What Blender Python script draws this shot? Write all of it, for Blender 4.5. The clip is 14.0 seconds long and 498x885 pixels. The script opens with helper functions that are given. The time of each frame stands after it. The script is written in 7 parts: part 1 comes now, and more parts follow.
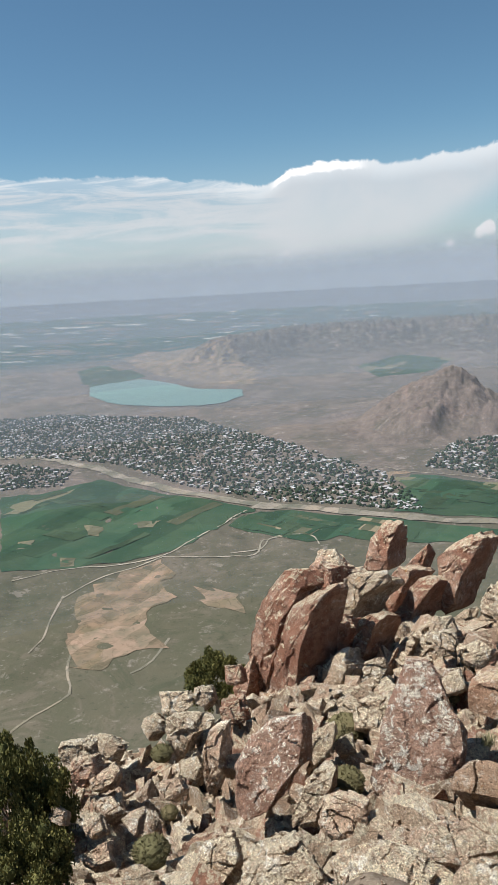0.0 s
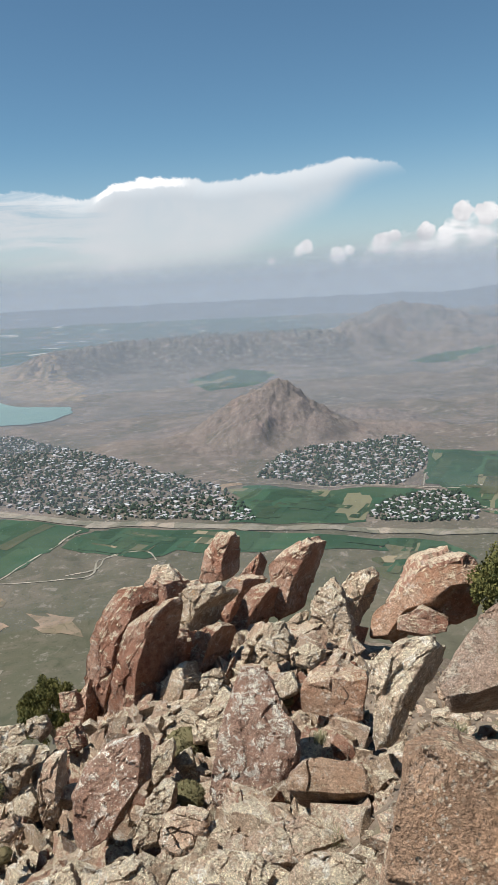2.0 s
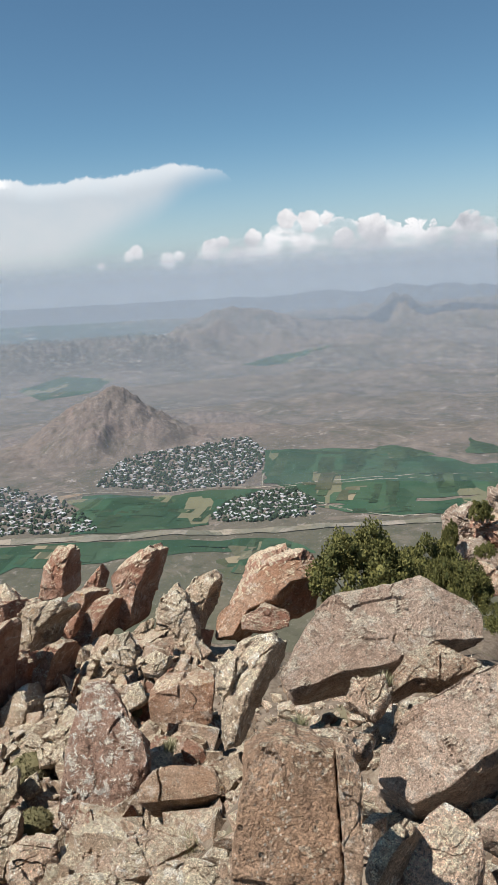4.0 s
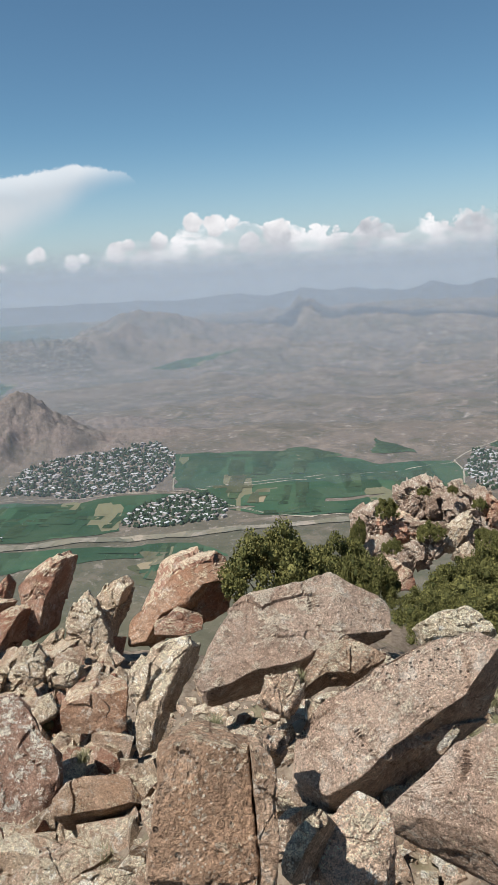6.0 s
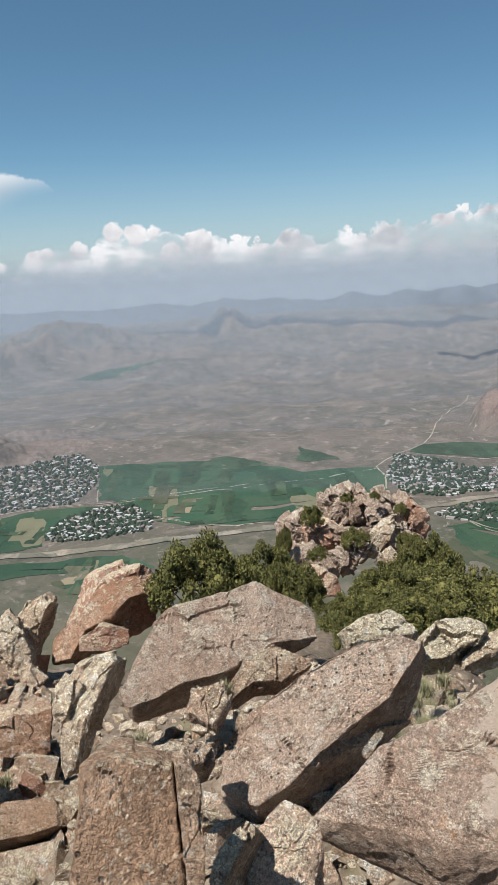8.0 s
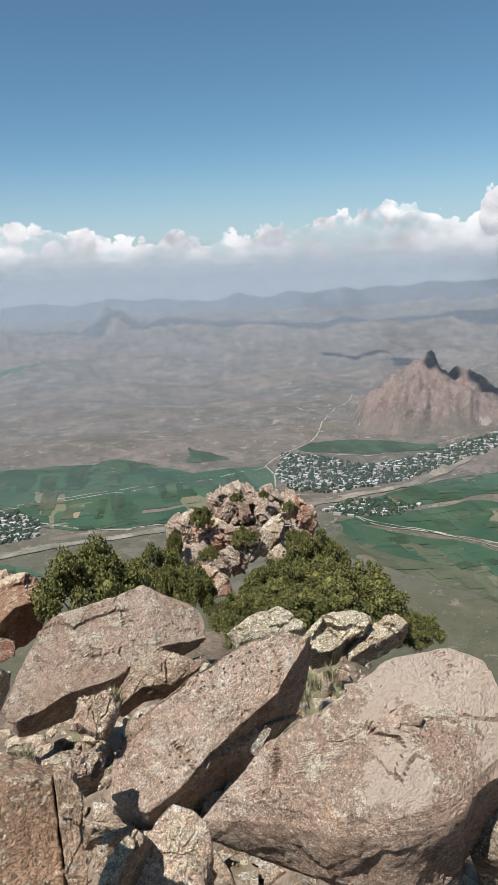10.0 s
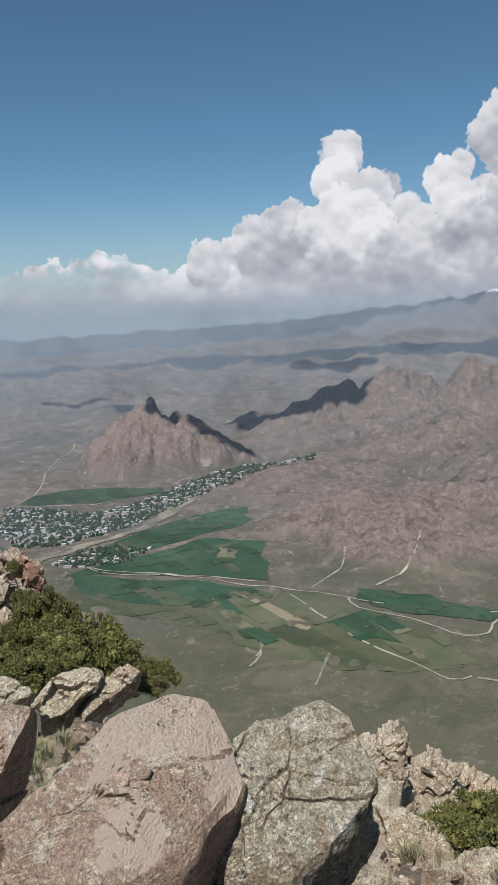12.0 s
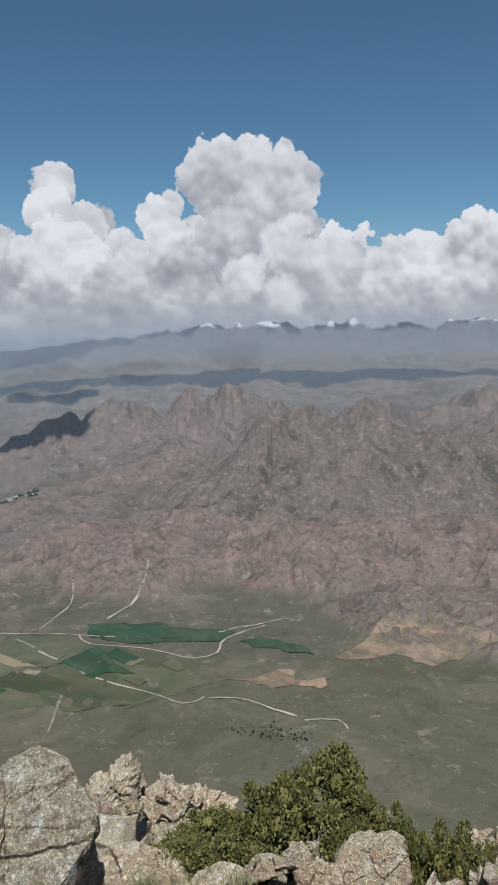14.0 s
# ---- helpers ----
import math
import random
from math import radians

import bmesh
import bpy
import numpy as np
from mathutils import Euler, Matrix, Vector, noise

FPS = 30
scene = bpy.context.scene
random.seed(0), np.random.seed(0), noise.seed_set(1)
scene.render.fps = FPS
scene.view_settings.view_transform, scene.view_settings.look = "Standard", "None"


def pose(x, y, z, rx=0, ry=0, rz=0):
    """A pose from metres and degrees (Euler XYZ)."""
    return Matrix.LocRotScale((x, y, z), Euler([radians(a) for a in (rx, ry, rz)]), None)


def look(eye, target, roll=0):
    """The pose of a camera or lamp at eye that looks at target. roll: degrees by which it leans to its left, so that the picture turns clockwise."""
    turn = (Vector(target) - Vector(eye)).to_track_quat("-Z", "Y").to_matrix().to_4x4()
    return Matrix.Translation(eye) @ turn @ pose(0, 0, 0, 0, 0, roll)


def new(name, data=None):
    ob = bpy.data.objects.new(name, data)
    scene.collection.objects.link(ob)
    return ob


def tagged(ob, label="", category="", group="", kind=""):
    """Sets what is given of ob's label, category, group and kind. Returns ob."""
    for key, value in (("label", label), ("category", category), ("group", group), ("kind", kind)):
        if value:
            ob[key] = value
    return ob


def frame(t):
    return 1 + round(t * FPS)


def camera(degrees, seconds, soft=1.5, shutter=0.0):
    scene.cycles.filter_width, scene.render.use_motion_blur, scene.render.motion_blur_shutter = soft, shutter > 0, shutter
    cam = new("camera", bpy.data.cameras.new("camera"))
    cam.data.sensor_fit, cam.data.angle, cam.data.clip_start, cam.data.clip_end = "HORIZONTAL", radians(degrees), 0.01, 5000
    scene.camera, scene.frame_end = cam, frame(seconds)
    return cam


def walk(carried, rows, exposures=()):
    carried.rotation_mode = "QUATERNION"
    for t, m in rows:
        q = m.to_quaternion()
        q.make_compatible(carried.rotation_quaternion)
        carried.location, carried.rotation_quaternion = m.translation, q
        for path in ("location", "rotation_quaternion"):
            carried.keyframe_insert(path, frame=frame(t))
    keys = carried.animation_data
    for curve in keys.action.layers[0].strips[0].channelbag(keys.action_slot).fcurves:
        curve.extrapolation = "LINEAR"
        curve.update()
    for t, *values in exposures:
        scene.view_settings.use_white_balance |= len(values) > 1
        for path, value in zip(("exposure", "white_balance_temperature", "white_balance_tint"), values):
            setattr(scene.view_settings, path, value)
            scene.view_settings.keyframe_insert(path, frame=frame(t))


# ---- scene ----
cam = camera(36.43, 14.0, soft=0.65)
# seconds, eye x y z, heading (clockwise from +y), elevation, roll
PATH = [
    (0.0, 0.000, 0.000, 0.000, -0.95, -12.48, -4.34),
    (0.5, 0.020, 0.001, -0.001, 2.27, -12.34, -3.75),
    (1.0, 0.032, 0.001, 0.000, 5.89, -12.09, -3.25),
    (1.5, 0.046, -0.009, -0.004, 8.35, -12.03, -3.44),
    (2.0, 0.066, -0.026, -0.001, 12.00, -12.23, -3.74),
    (2.5, 0.087, -0.044, 0.015, 13.45, -12.25, -3.87),
    (3.0, 0.093, -0.050, 0.016, 18.35, -12.38, -3.18),
    (3.2, 0.095, -0.044, 0.018, 20.14, -12.46, -3.29),
    (5.5, 0.102, -0.049, -0.004, 28.90, -12.64, -3.56),
    (6.0, 0.100, -0.053, -0.005, 31.40, -12.75, -3.31),
    (6.5, 0.098, -0.059, -0.009, 32.96, -12.70, -3.18),
    (7.0, 0.101, -0.057, -0.008, 34.80, -12.59, -3.16),
    (7.5, 0.110, -0.057, -0.004, 36.46, -12.57, -3.10),
    (8.0, 0.121, -0.055, -0.005, 37.24, -12.32, -3.08),
    (10.3, 0.154, -0.088, -0.005, 47.70, -12.74, -2.75),
    (10.5, 0.156, -0.096, -0.005, 49.06, -12.76, -2.97),
    (11.0, 0.170, -0.107, -0.002, 53.90, -12.05, -2.44),
    (11.5, 0.183, -0.122, 0.009, 61.36, -10.91, -1.73),
    (12.0, 0.194, -0.138, 0.016, 66.89, -9.91, -2.17),
    (12.5, 0.198, -0.162, 0.025, 72.02, -8.94, -2.20),
    (13.0, 0.203, -0.183, 0.025, 78.07, -8.57, -1.62),
    (13.5, 0.195, -0.193, 0.019, 82.96, -8.49, -1.54),
    (14.0, 0.194, -0.218, 0.012, 87.86, -8.15, -1.31),
]


def way(az, el):
    a, e = radians(az), radians(el)
    return Vector((math.sin(a) * math.cos(e), math.cos(a) * math.cos(e), math.sin(e)))


walk(cam, [(t, look(Vector((x, y, z)), Vector((x, y, z)) + way(az, el), roll)) for t, x, y, z, az, el, roll in PATH],
     exposures=[(0.0, 0.32, 6400, 11), (8.2, 0.3, 6350, 11), (10.5, 0.34, 6300, 11), (11.0, 0.22, 6250, 11), (12.0, 0.02, 6150, 11), (14.0, -0.10, 6050, 10)])

# ---- light ----
SUN_AZ, SUN_EL = -94.0, 59.0
sun = new("sun", bpy.data.lights.new("sun", "SUN"))
sun.data.energy, sun.data.angle, sun.data.color = 5.8, radians(0.5), (1.0, 0.95, 0.87)
sun.matrix_world = look(way(SUN_AZ, SUN_EL) * 100, (0, 0, 0))

world = bpy.data.worlds.new("sky")
scene.world = world
world.use_nodes = True


class Graph:
    """Wires shader nodes."""

    def __init__(self, tree):
        self.tree = tree
        tree.nodes.clear()

    def add(self, kind, **props):
        node = self.tree.nodes.new(kind)
        for key, value in props.items():
            if key == "op":
                node.operation = value
            elif key == "blend":
                node.blend_type = value
            elif key == "dtype":
                node.data_type = value
        return node

    def put(self, socket, value):
        if isinstance(value, bpy.types.NodeSocket):
            self.tree.links.new(value, socket)
        elif value is not None:
            if socket.type == "RGBA" and len(value) == 3:
                value = (*value, 1.0)
            socket.default_value = value

    def math(self, op, a, b=None, c=None, clamp=False):
        node = self.add("ShaderNodeMath", op=op)
        node.use_clamp = clamp
        for socket, value in zip(node.inputs, (a, b, c)):
            self.put(socket, value)
        return node.outputs[0]

    def mix(self, fac, a, b, blend="MIX"):
        node = self.add("ShaderNodeMix", dtype="RGBA", blend=blend)
        self.put(node.inputs[0], fac)
        self.put(node.inputs[6], a)
        self.put(node.inputs[7], b)
        return node.outputs[2]

    def ramp(self, fac, stops):
        node = self.add("ShaderNodeValToRGB")
        els = node.color_ramp.elements
        while len(els) < len(stops):
            els.new(0.5)
        for el, (p, col) in zip(els, stops):
            el.position = p
            el.color = (*col, 1.0) if isinstance(col, tuple) else (col, col, col, 1.0)
        self.put(node.inputs[0], fac)
        return node.outputs[0]

    def step(self, x, lo, hi):
        node = self.add("ShaderNodeMapRange")
        node.interpolation_type = "SMOOTHSTEP"
        self.put(node.inputs[0], x)
        self.put(node.inputs[1], lo)
        self.put(node.inputs[2], hi)
        return node.outputs[0]

    def noise(self, vec, scale, detail=4.0, rough=0.55, distort=0.0):
        node = self.add("ShaderNodeTexNoise")
        self.put(node.inputs["Vector"], vec)
        for key, value in (("Scale", scale), ("Detail", detail), ("Roughness", rough), ("Distortion", distort)):
            self.put(node.inputs[key], value)
        return node.outputs[0]

    def voronoi(self, vec, scale, feature="F1", out=0, rand=1.0):
        node = self.add("ShaderNodeTexVoronoi")
        node.feature = feature
        self.put(node.inputs["Vector"], vec)
        self.put(node.inputs["Scale"], scale)
        self.put(node.inputs["Randomness"], rand)
        return node.outputs[out]

    def vmul(self, vec, by):
        node = self.add("ShaderNodeVectorMath", op="MULTIPLY")
        self.put(node.inputs[0], vec)
        self.put(node.inputs[1], by)
        return node.outputs[0]

    def bump(self, height, strength=0.5, distance=0.02, normal=None):
        node = self.add("ShaderNodeBump")
        self.put(node.inputs["Strength"], strength)
        self.put(node.inputs["Distance"], distance)
        self.put(node.inputs["Height"], height)
        if normal is not None:
            self.put(node.inputs["Normal"], normal)
        return node.outputs[0]

    def surface(self, color, rough=0.9, normal=None, specular=0.2, kind="ShaderNodeOutputMaterial"):
        bsdf = self.add("ShaderNodeBsdfPrincipled")
        self.put(bsdf.inputs["Base Color"], color)
        self.put(bsdf.inputs["Roughness"], rough)
        self.put(bsdf.inputs["Specular IOR Level"], specular)
        if normal is not None:
            self.put(bsdf.inputs["Normal"], normal)
        out = self.add(kind)
        self.tree.links.new(bsdf.outputs[0], out.inputs[0])
        return bsdf


g = Graph(world.node_tree)
sky = g.add("ShaderNodeTexSky")
sky.sky_type, sky.sun_disc = "NISHITA", False
sky.sun_elevation, sky.sun_rotation = radians(SUN_EL), radians(SUN_AZ)
sky.altitude, sky.air_density, sky.dust_density, sky.ozone_density = 2200, 1.0, 0.6, 1.6
coords = g.add("ShaderNodeTexCoord").outputs["Generated"]
xyz = g.add("ShaderNodeSeparateXYZ")
g.put(xyz.inputs[0], coords)
height = xyz.outputs[2]
blue = g.mix(1.0, sky.outputs[0], (0.78, 1.0, 0.96), "MULTIPLY")
# thick pale air along the horizon
air = g.math("POWER", g.math("SUBTRACT", 1.0, g.step(height, -0.02, 0.2)), 1.6)
hazy = g.mix(g.math("MULTIPLY", air, 0.85), blue, (5.0, 5.5, 5.9))
hazy = g.mix(g.math("MULTIPLY", g.math("SUBTRACT", 1.0, g.step(height, -0.01, 0.055)), 0.8), hazy, (3.7, 4.3, 4.8))
# heading and elevation of the sky in degrees
heading = g.math("MULTIPLY", g.math("ARCTAN2", xyz.outputs[0], xyz.outputs[1]), 57.29578)
rise = g.math("MULTIPLY", g.math("ARCSINE", height), 57.29578)


def profile(keys):
    """Elevation along the heading, from keys of (heading, degrees)."""
    along = g.math("DIVIDE", g.math("ADD", heading, 20.0), 140.0)
    return g.math("MULTIPLY", g.ramp(along, [((a + 20.0) / 140.0, e / 16.0) for a, e in keys]), 16.0)


def billow(vec):
    """Rounded heaps on three scales."""
    total = g.math("MULTIPLY", g.noise(vec, 14.0, 7.0, 0.56, 0.2), 2.6)
    for scale, amount in ((26.0, -1.0), (61.0, -0.6), (140.0, -0.3)):
        total = g.math("ADD", total, g.math("MULTIPLY", g.voronoi(vec, scale), amount))
    return total


def moved(vec, by):
    node = g.add("ShaderNodeVectorMath", op="ADD")
    g.put(node.inputs[0], vec)
    g.put(node.inputs[1], by)
    return node.outputs[0]


# high anvil and streaks over the plain
anvil_top = profile([(-20, 7.8), (-10, 7.4), (-2, 6.9), (0.3, 6.3), (2.2, 6.4), (3.5, 7.2), (7, 7.5), (10.5, 7.1), (17, 7.4), (20.2, 8.0), (21.5, 7.75), (23.4, 7.35), (24.2, 7.0), (25, 5.0), (27, 0.0)])
anvil_low = profile([(-20, 1.8), (-5, 1.5), (0, 1.0), (3, 0.5), (12, 1.5), (16, 3.6), (19, 5.0), (21, 6.5), (22.5, 7.1), (24, 7.4), (27, 8.0)])
streaks = g.noise(g.vmul(coords, (3.0, 3.0, 26.0)), 2.2, 7.0, 0.62, 0.8)
wisps = g.noise(coords, 17.0, 7.0, 0.65, 0.6)
ragged = g.math("ADD", anvil_top, g.math("MULTIPLY", g.math("SUBTRACT", wisps, 0.5), 1.6))
under = g.step(g.math("SUBTRACT", ragged, rise), -0.04, 0.20)
over = g.step(g.math("SUBTRACT", rise, anvil_low), -1.2, 1.5)
solid = g.step(heading, -1.0, 4.0)
body = g.math("ADD", g.math("MULTIPLY", solid, 0.86), g.math("MULTIPLY", g.math("SUBTRACT", 1.0, solid), g.math("ADD", 0.3, g.math("MULTIPLY", g.step(streaks, 0.40, 0.62), 0.6))))
anvil = g.math("MULTIPLY", g.math("MULTIPLY", under, over), body)
anvil = g.math("MULTIPLY", anvil, g.math("ADD", 0.62, g.math("MULTIPLY", wisps, 0.5)), None, True)
veiled = g.mix(anvil, hazy, g.mix(g.step(g.math("SUBTRACT", ragged, rise), 0.1, 1.6), (9.6, 9.6, 9.5), (7.0, 7.15, 7.3)))
# sunlit cap on the anvil
cap = g.math("MULTIPLY", g.step(g.math("SUBTRACT", ragged, rise), 0.75, 0.45), under)
cap = g.math("MULTIPLY", cap, g.math("MULTIPLY", g.step(heading, 1.8, 2.6), g.step(heading, 9.2, 7.8)))
veiled = g.mix(cap, veiled, (11.5, 11.4, 11.2))
# cumulus banks
top = profile([(-20, 0), (20.3, 0), (21.6, 1.9), (23, 3.0), (25.5, 2.0), (28.4, 3.7), (32, 3.8), (38, 2.5), (40.3, 2.9), (46, 2.8), (49.2, 3.3), (55, 4.4), (56.2, 4.8), (58.3, 4.2), (62, 3.3), (66.7, 4.6), (71, 5.8), (74.2, 7.0), (78.3, 6.2), (81.5, 6.8), (84, 8.6), (88, 9.6), (92, 8.8), (95, 7.4), (101, 7.1), (106, 8.4), (120, 8.0)])
heap = billow(coords)
close_set = g.step(heading, 52.0, 66.0)
banked = g.add("ShaderNodeMix")
g.put(banked.inputs[0], close_set)
g.put(banked.inputs[2], billow(g.vmul(coords, (1.7, 1.7, 1.7))))
g.put(banked.inputs[3], heap)
heap = banked.outputs[0]
swell = g.math("ADD", 0.66, g.math("MULTIPLY", top, 0.12))
reach = g.math("ADD", top, g.math("MULTIPLY", g.math("SUBTRACT", heap, 0.42), swell))
gate = g.math("SUBTRACT", reach, rise)
shape = g.math("MULTIPLY", g.step(gate, -0.07, 0.16), g.step(top, 0.5, 1.2))
shape = g.math("MULTIPLY", shape, g.step(rise, -0.6, g.math("SUBTRACT", 1.9, g.math("MULTIPLY", g.step(heading, 50.0, 75.0), 1.6))))
patchy = g.math("MAXIMUM", close_set, g.step(g.noise(g.vmul(coords, (1.0, 1.0, 1.5)), 24.0, 5.0, 0.55, 0.3), 0.38, 0.56))
shape = g.math("MULTIPLY", shape, g.math("ADD", 0.25, g.math("MULTIPLY", patchy, 0.75)))
near_sun = moved(coords, (-0.012, -0.004, 0.018))
soft = g.math("SUBTRACT", g.noise(coords, 11.0, 5.0, 0.5, 0.2), g.noise(near_sun, 11.0, 5.0, 0.5, 0.2))
lumps = g.math("SUBTRACT", g.voronoi(near_sun, 26.0), g.voronoi(coords, 26.0))
curls = g.math("SUBTRACT", g.voronoi(moved(coords, (-0.004, -0.002, 0.006)), 61.0), g.voronoi(coords, 61.0))
lit = g.math("ADD", g.math("MULTIPLY", soft, 2.0), g.math("ADD", g.math("MULTIPLY", lumps, 0.45), g.math("MULTIPLY", curls, 0.42)))
tone = g.math("ADD", g.math("ADD", 0.56, lit), g.math("MULTIPLY", g.math("SUBTRACT", g.noise(coords, 7.0, 4.0, 0.55, 0.4), 0.5), 1.5))
tone = g.math("ADD", tone, g.math("MULTIPLY", g.step(gate, 2.2, 0.0), 0.30), None, True)
tone = g.math("MULTIPLY", tone, g.math("ADD", 0.35, g.math("MULTIPLY", g.step(g.math("DIVIDE", rise, g.math("ADD", top, 0.5)), 0.0, 0.5), 0.65)))
# separate heaps of the tall towers, far ones first
sight = g.add("ShaderNodeCombineXYZ")
g.put(sight.inputs[0], heading)
g.put(sight.inputs[1], rise)
fluff = g.math("ADD", g.math("MULTIPLY", g.math("SUBTRACT", g.noise(coords, 30.0, 6.0, 0.6, 0.3), 0.5), 2.2), g.math("MULTIPLY", g.math("SUBTRACT", 0.45, g.math("ADD", g.math("MULTIPLY", g.voronoi(coords, 62.0), 0.6), g.math("MULTIPLY", g.voronoi(coords, 130.0), 0.4))), 1.1))
modelled = g.math("MULTIPLY", g.math("ADD", lit, g.math("SUBTRACT", g.noise(coords, 20.0, 5.0, 0.6, 0.3), 0.5)), 0.62)
LEFT_TOWER = [(74.4, 10.8, 1.58, 0.70), (73.8, 10.4, 1.14, 0.72), (75.1, 10.0, 0.88, 0.66), (77.4, 8.2, 1.20, 0.56), (74.1, 8.9, 1.83, 0.92), (73.0, 8.7, 1.14, 0.95), (76.2, 8.0, 1.89, 0.86), (70.3, 5.7, 2.21, 0.66), (67.8, 4.9, 1.83, 0.70), (66.3, 4.2, 1.32, 0.78), (64.5, 3.4, 1.89, 0.66), (78.9, 6.6, 1.32, 0.80), (79.8, 5.8, 1.51, 0.84), (72.4, 5.4, 1.89, 0.84), (74.8, 6.0, 2.77, 0.98), (76.5, 4.9, 2.08, 0.98)]
RIGHT_TOWER = [(86.5, 12.4, 1.70, 0.78), (88.5, 12.0, 2.21, 0.76), (90.9, 12.6, 1.07, 0.95), (90.9, 11.5, 1.95, 0.76), (92.4, 10.9, 1.32, 0.70), (85.5, 11.2, 2.65, 0.70), (82.7, 9.5, 1.07, 1.00), (80.8, 8.6, 1.04, 1.00), (81.7, 8.4, 1.70, 1.00), (82.2, 7.0, 1.83, 0.96), (87.8, 9.6, 3.41, 0.62), (90.2, 8.9, 3.41, 0.62), (87.1, 6.6, 3.09, 0.54)]
NEAR_HEAPS = [(91.8, 7.7, 1.39, 1.00), (90.4, 6.6, 1.77, 0.92), (92.4, 5.0, 2.14, 0.72), (94.9, 4.9, 2.52, 0.70), (87.7, 4.1, 2.08, 0.86), (83.4, 4.5, 2.77, 0.52), (93.5, 2.9, 2.77, 0.60), (78.5, 3.1, 3.09, 0.52), (69.2, 2.7, 3.41, 0.58), (73.2, 2.8, 2.21, 0.55), (90.6, 2.8, 1.89, 0.80)]
SMALL_PUFFS = [(2.8, 1.3, 0.38, 0.80), (17.2, 2.0, 0.60, 0.80), (16.6, 1.7, 0.38, 0.80), (19.4, 1.2, 0.68, 0.80), (20.2, 1.5, 0.56, 0.80), (14.5, 1.1, 0.38, 0.80), (22.6, 1.8, 0.86, 0.80), (23.5, 2.3, 0.60, 0.80), (25.7, 2.4, 0.68, 0.80), (28.2, 3.6, 0.86, 0.80), (29.8, 3.4, 0.94, 0.80), (31.1, 3.5, 0.60, 0.80), (34.4, 2.6, 1.11, 0.80), (32.3, 2.0, 0.86, 0.80)]
for az, el, wide, glow in SMALL_PUFFS + LEFT_TOWER + RIGHT_TOWER + NEAR_HEAPS:
    away = g.add("ShaderNodeVectorMath", op="DISTANCE")
    g.put(away.inputs[0], sight.outputs[0])
    away.inputs[1].default_value = (az, el, 0.0)
    inside_by = g.math("ADD", g.math("SUBTRACT", wide, away.outputs["Value"]), g.math("MULTIPLY", fluff, 0.20 + 0.25 * wide))
    mask = g.step(inside_by, -0.03, 0.16 if (az, el, wide, glow) not in NEAR_HEAPS else 0.75)
    heap_tone = g.math("ADD", g.math("ADD", glow - 0.19, modelled), g.math("MULTIPLY", g.math("SUBTRACT", rise, el), 0.22 / wide))
    layer = g.add("ShaderNodeMix")
    g.put(layer.inputs[0], mask)
    g.put(layer.inputs[2], tone)
    g.put(layer.inputs[3], heap_tone)
    tone = layer.outputs[0]
    shape = g.math("MAXIMUM", shape, mask)
tone = g.math("ADD", tone, 0.0, None, True)
white = g.ramp(tone, [(0.0, (0.38, 0.39, 0.43)), (0.35, (0.56, 0.565, 0.59)), (0.65, (0.80, 0.79, 0.79)), (1.0, (1.0, 0.985, 0.97))])
white = g.mix(1.0, white, (10.3, 10.3, 10.3), "MULTIPLY")
distant = g.math("MULTIPLY", g.math("SUBTRACT", 1.0, g.step(rise, 0.4, 3.6)), g.math("SUBTRACT", 0.6, g.math("MULTIPLY", g.step(heading, 50.0, 75.0), 0.35)))
white = g.mix(distant, white, (6.3, 6.6, 7.0))
clouded = g.mix(shape, veiled, white)
back = g.add("ShaderNodeBackground")
g.put(back.inputs[0], clouded)
back.inputs[1].default_value = 0.080
outw = g.add("ShaderNodeOutputWorld")
g.tree.links.new(back.outputs[0], outw.inputs[0])

# ---- noise on arrays ----
RNG = np.random.RandomState(7)
PERM = RNG.permutation(512).astype(np.int64)
GRAD = RNG.normal(size=(512, 3))
GRAD /= np.linalg.norm(GRAD, axis=1)[:, None]


def perlin(p):
    p = np.asarray(p, dtype=float)
    i = np.floor(p).astype(np.int64)
    f = p - i
    w = f * f * f * (f * (f * 6 - 15) + 10)
    fx, fy, fz = f[..., 0], f[..., 1], f[..., 2]
    ix, iy, iz = i[..., 0], i[..., 1], i[..., 2]
    total = 0.0
    for dx in (0, 1):
        hx = PERM[(ix + dx) & 511]
        kx = w[..., 0] if dx else 1 - w[..., 0]
        for dy in (0, 1):
            hy = PERM[(hx + iy + dy) & 511]
            kxy = kx * (w[..., 1] if dy else 1 - w[..., 1])
            for dz in (0, 1):
                h = PERM[(hy + iz + dz) & 511]
                dot = GRAD[h, 0] * (fx - dx) + GRAD[h, 1] * (fy - dy) + GRAD[h, 2] * (fz - dz)
                total = total + dot * kxy * (w[..., 2] if dz else 1 - w[..., 2])
    return total * 1.5


def perlin2(x, y):
    ix, iy = np.floor(x).astype(np.int64), np.floor(y).astype(np.int64)
    fx, fy = x - ix, y - iy
    wx, wy = fx * fx * fx * (fx * (fx * 6 - 15) + 10), fy * fy * fy * (fy * (fy * 6 - 15) + 10)
    total = 0.0
    for dx in (0, 1):
        hx = PERM[(ix + dx) & 511]
        for dy in (0, 1):
            h = PERM[(hx + iy + dy) & 511]
            total = total + (GRAD[h, 0] * (fx - dx) + GRAD[h, 1] * (fy - dy)) * (wx if dx else 1 - wx) * (wy if dy else 1 - wy)
    return total * 1.7


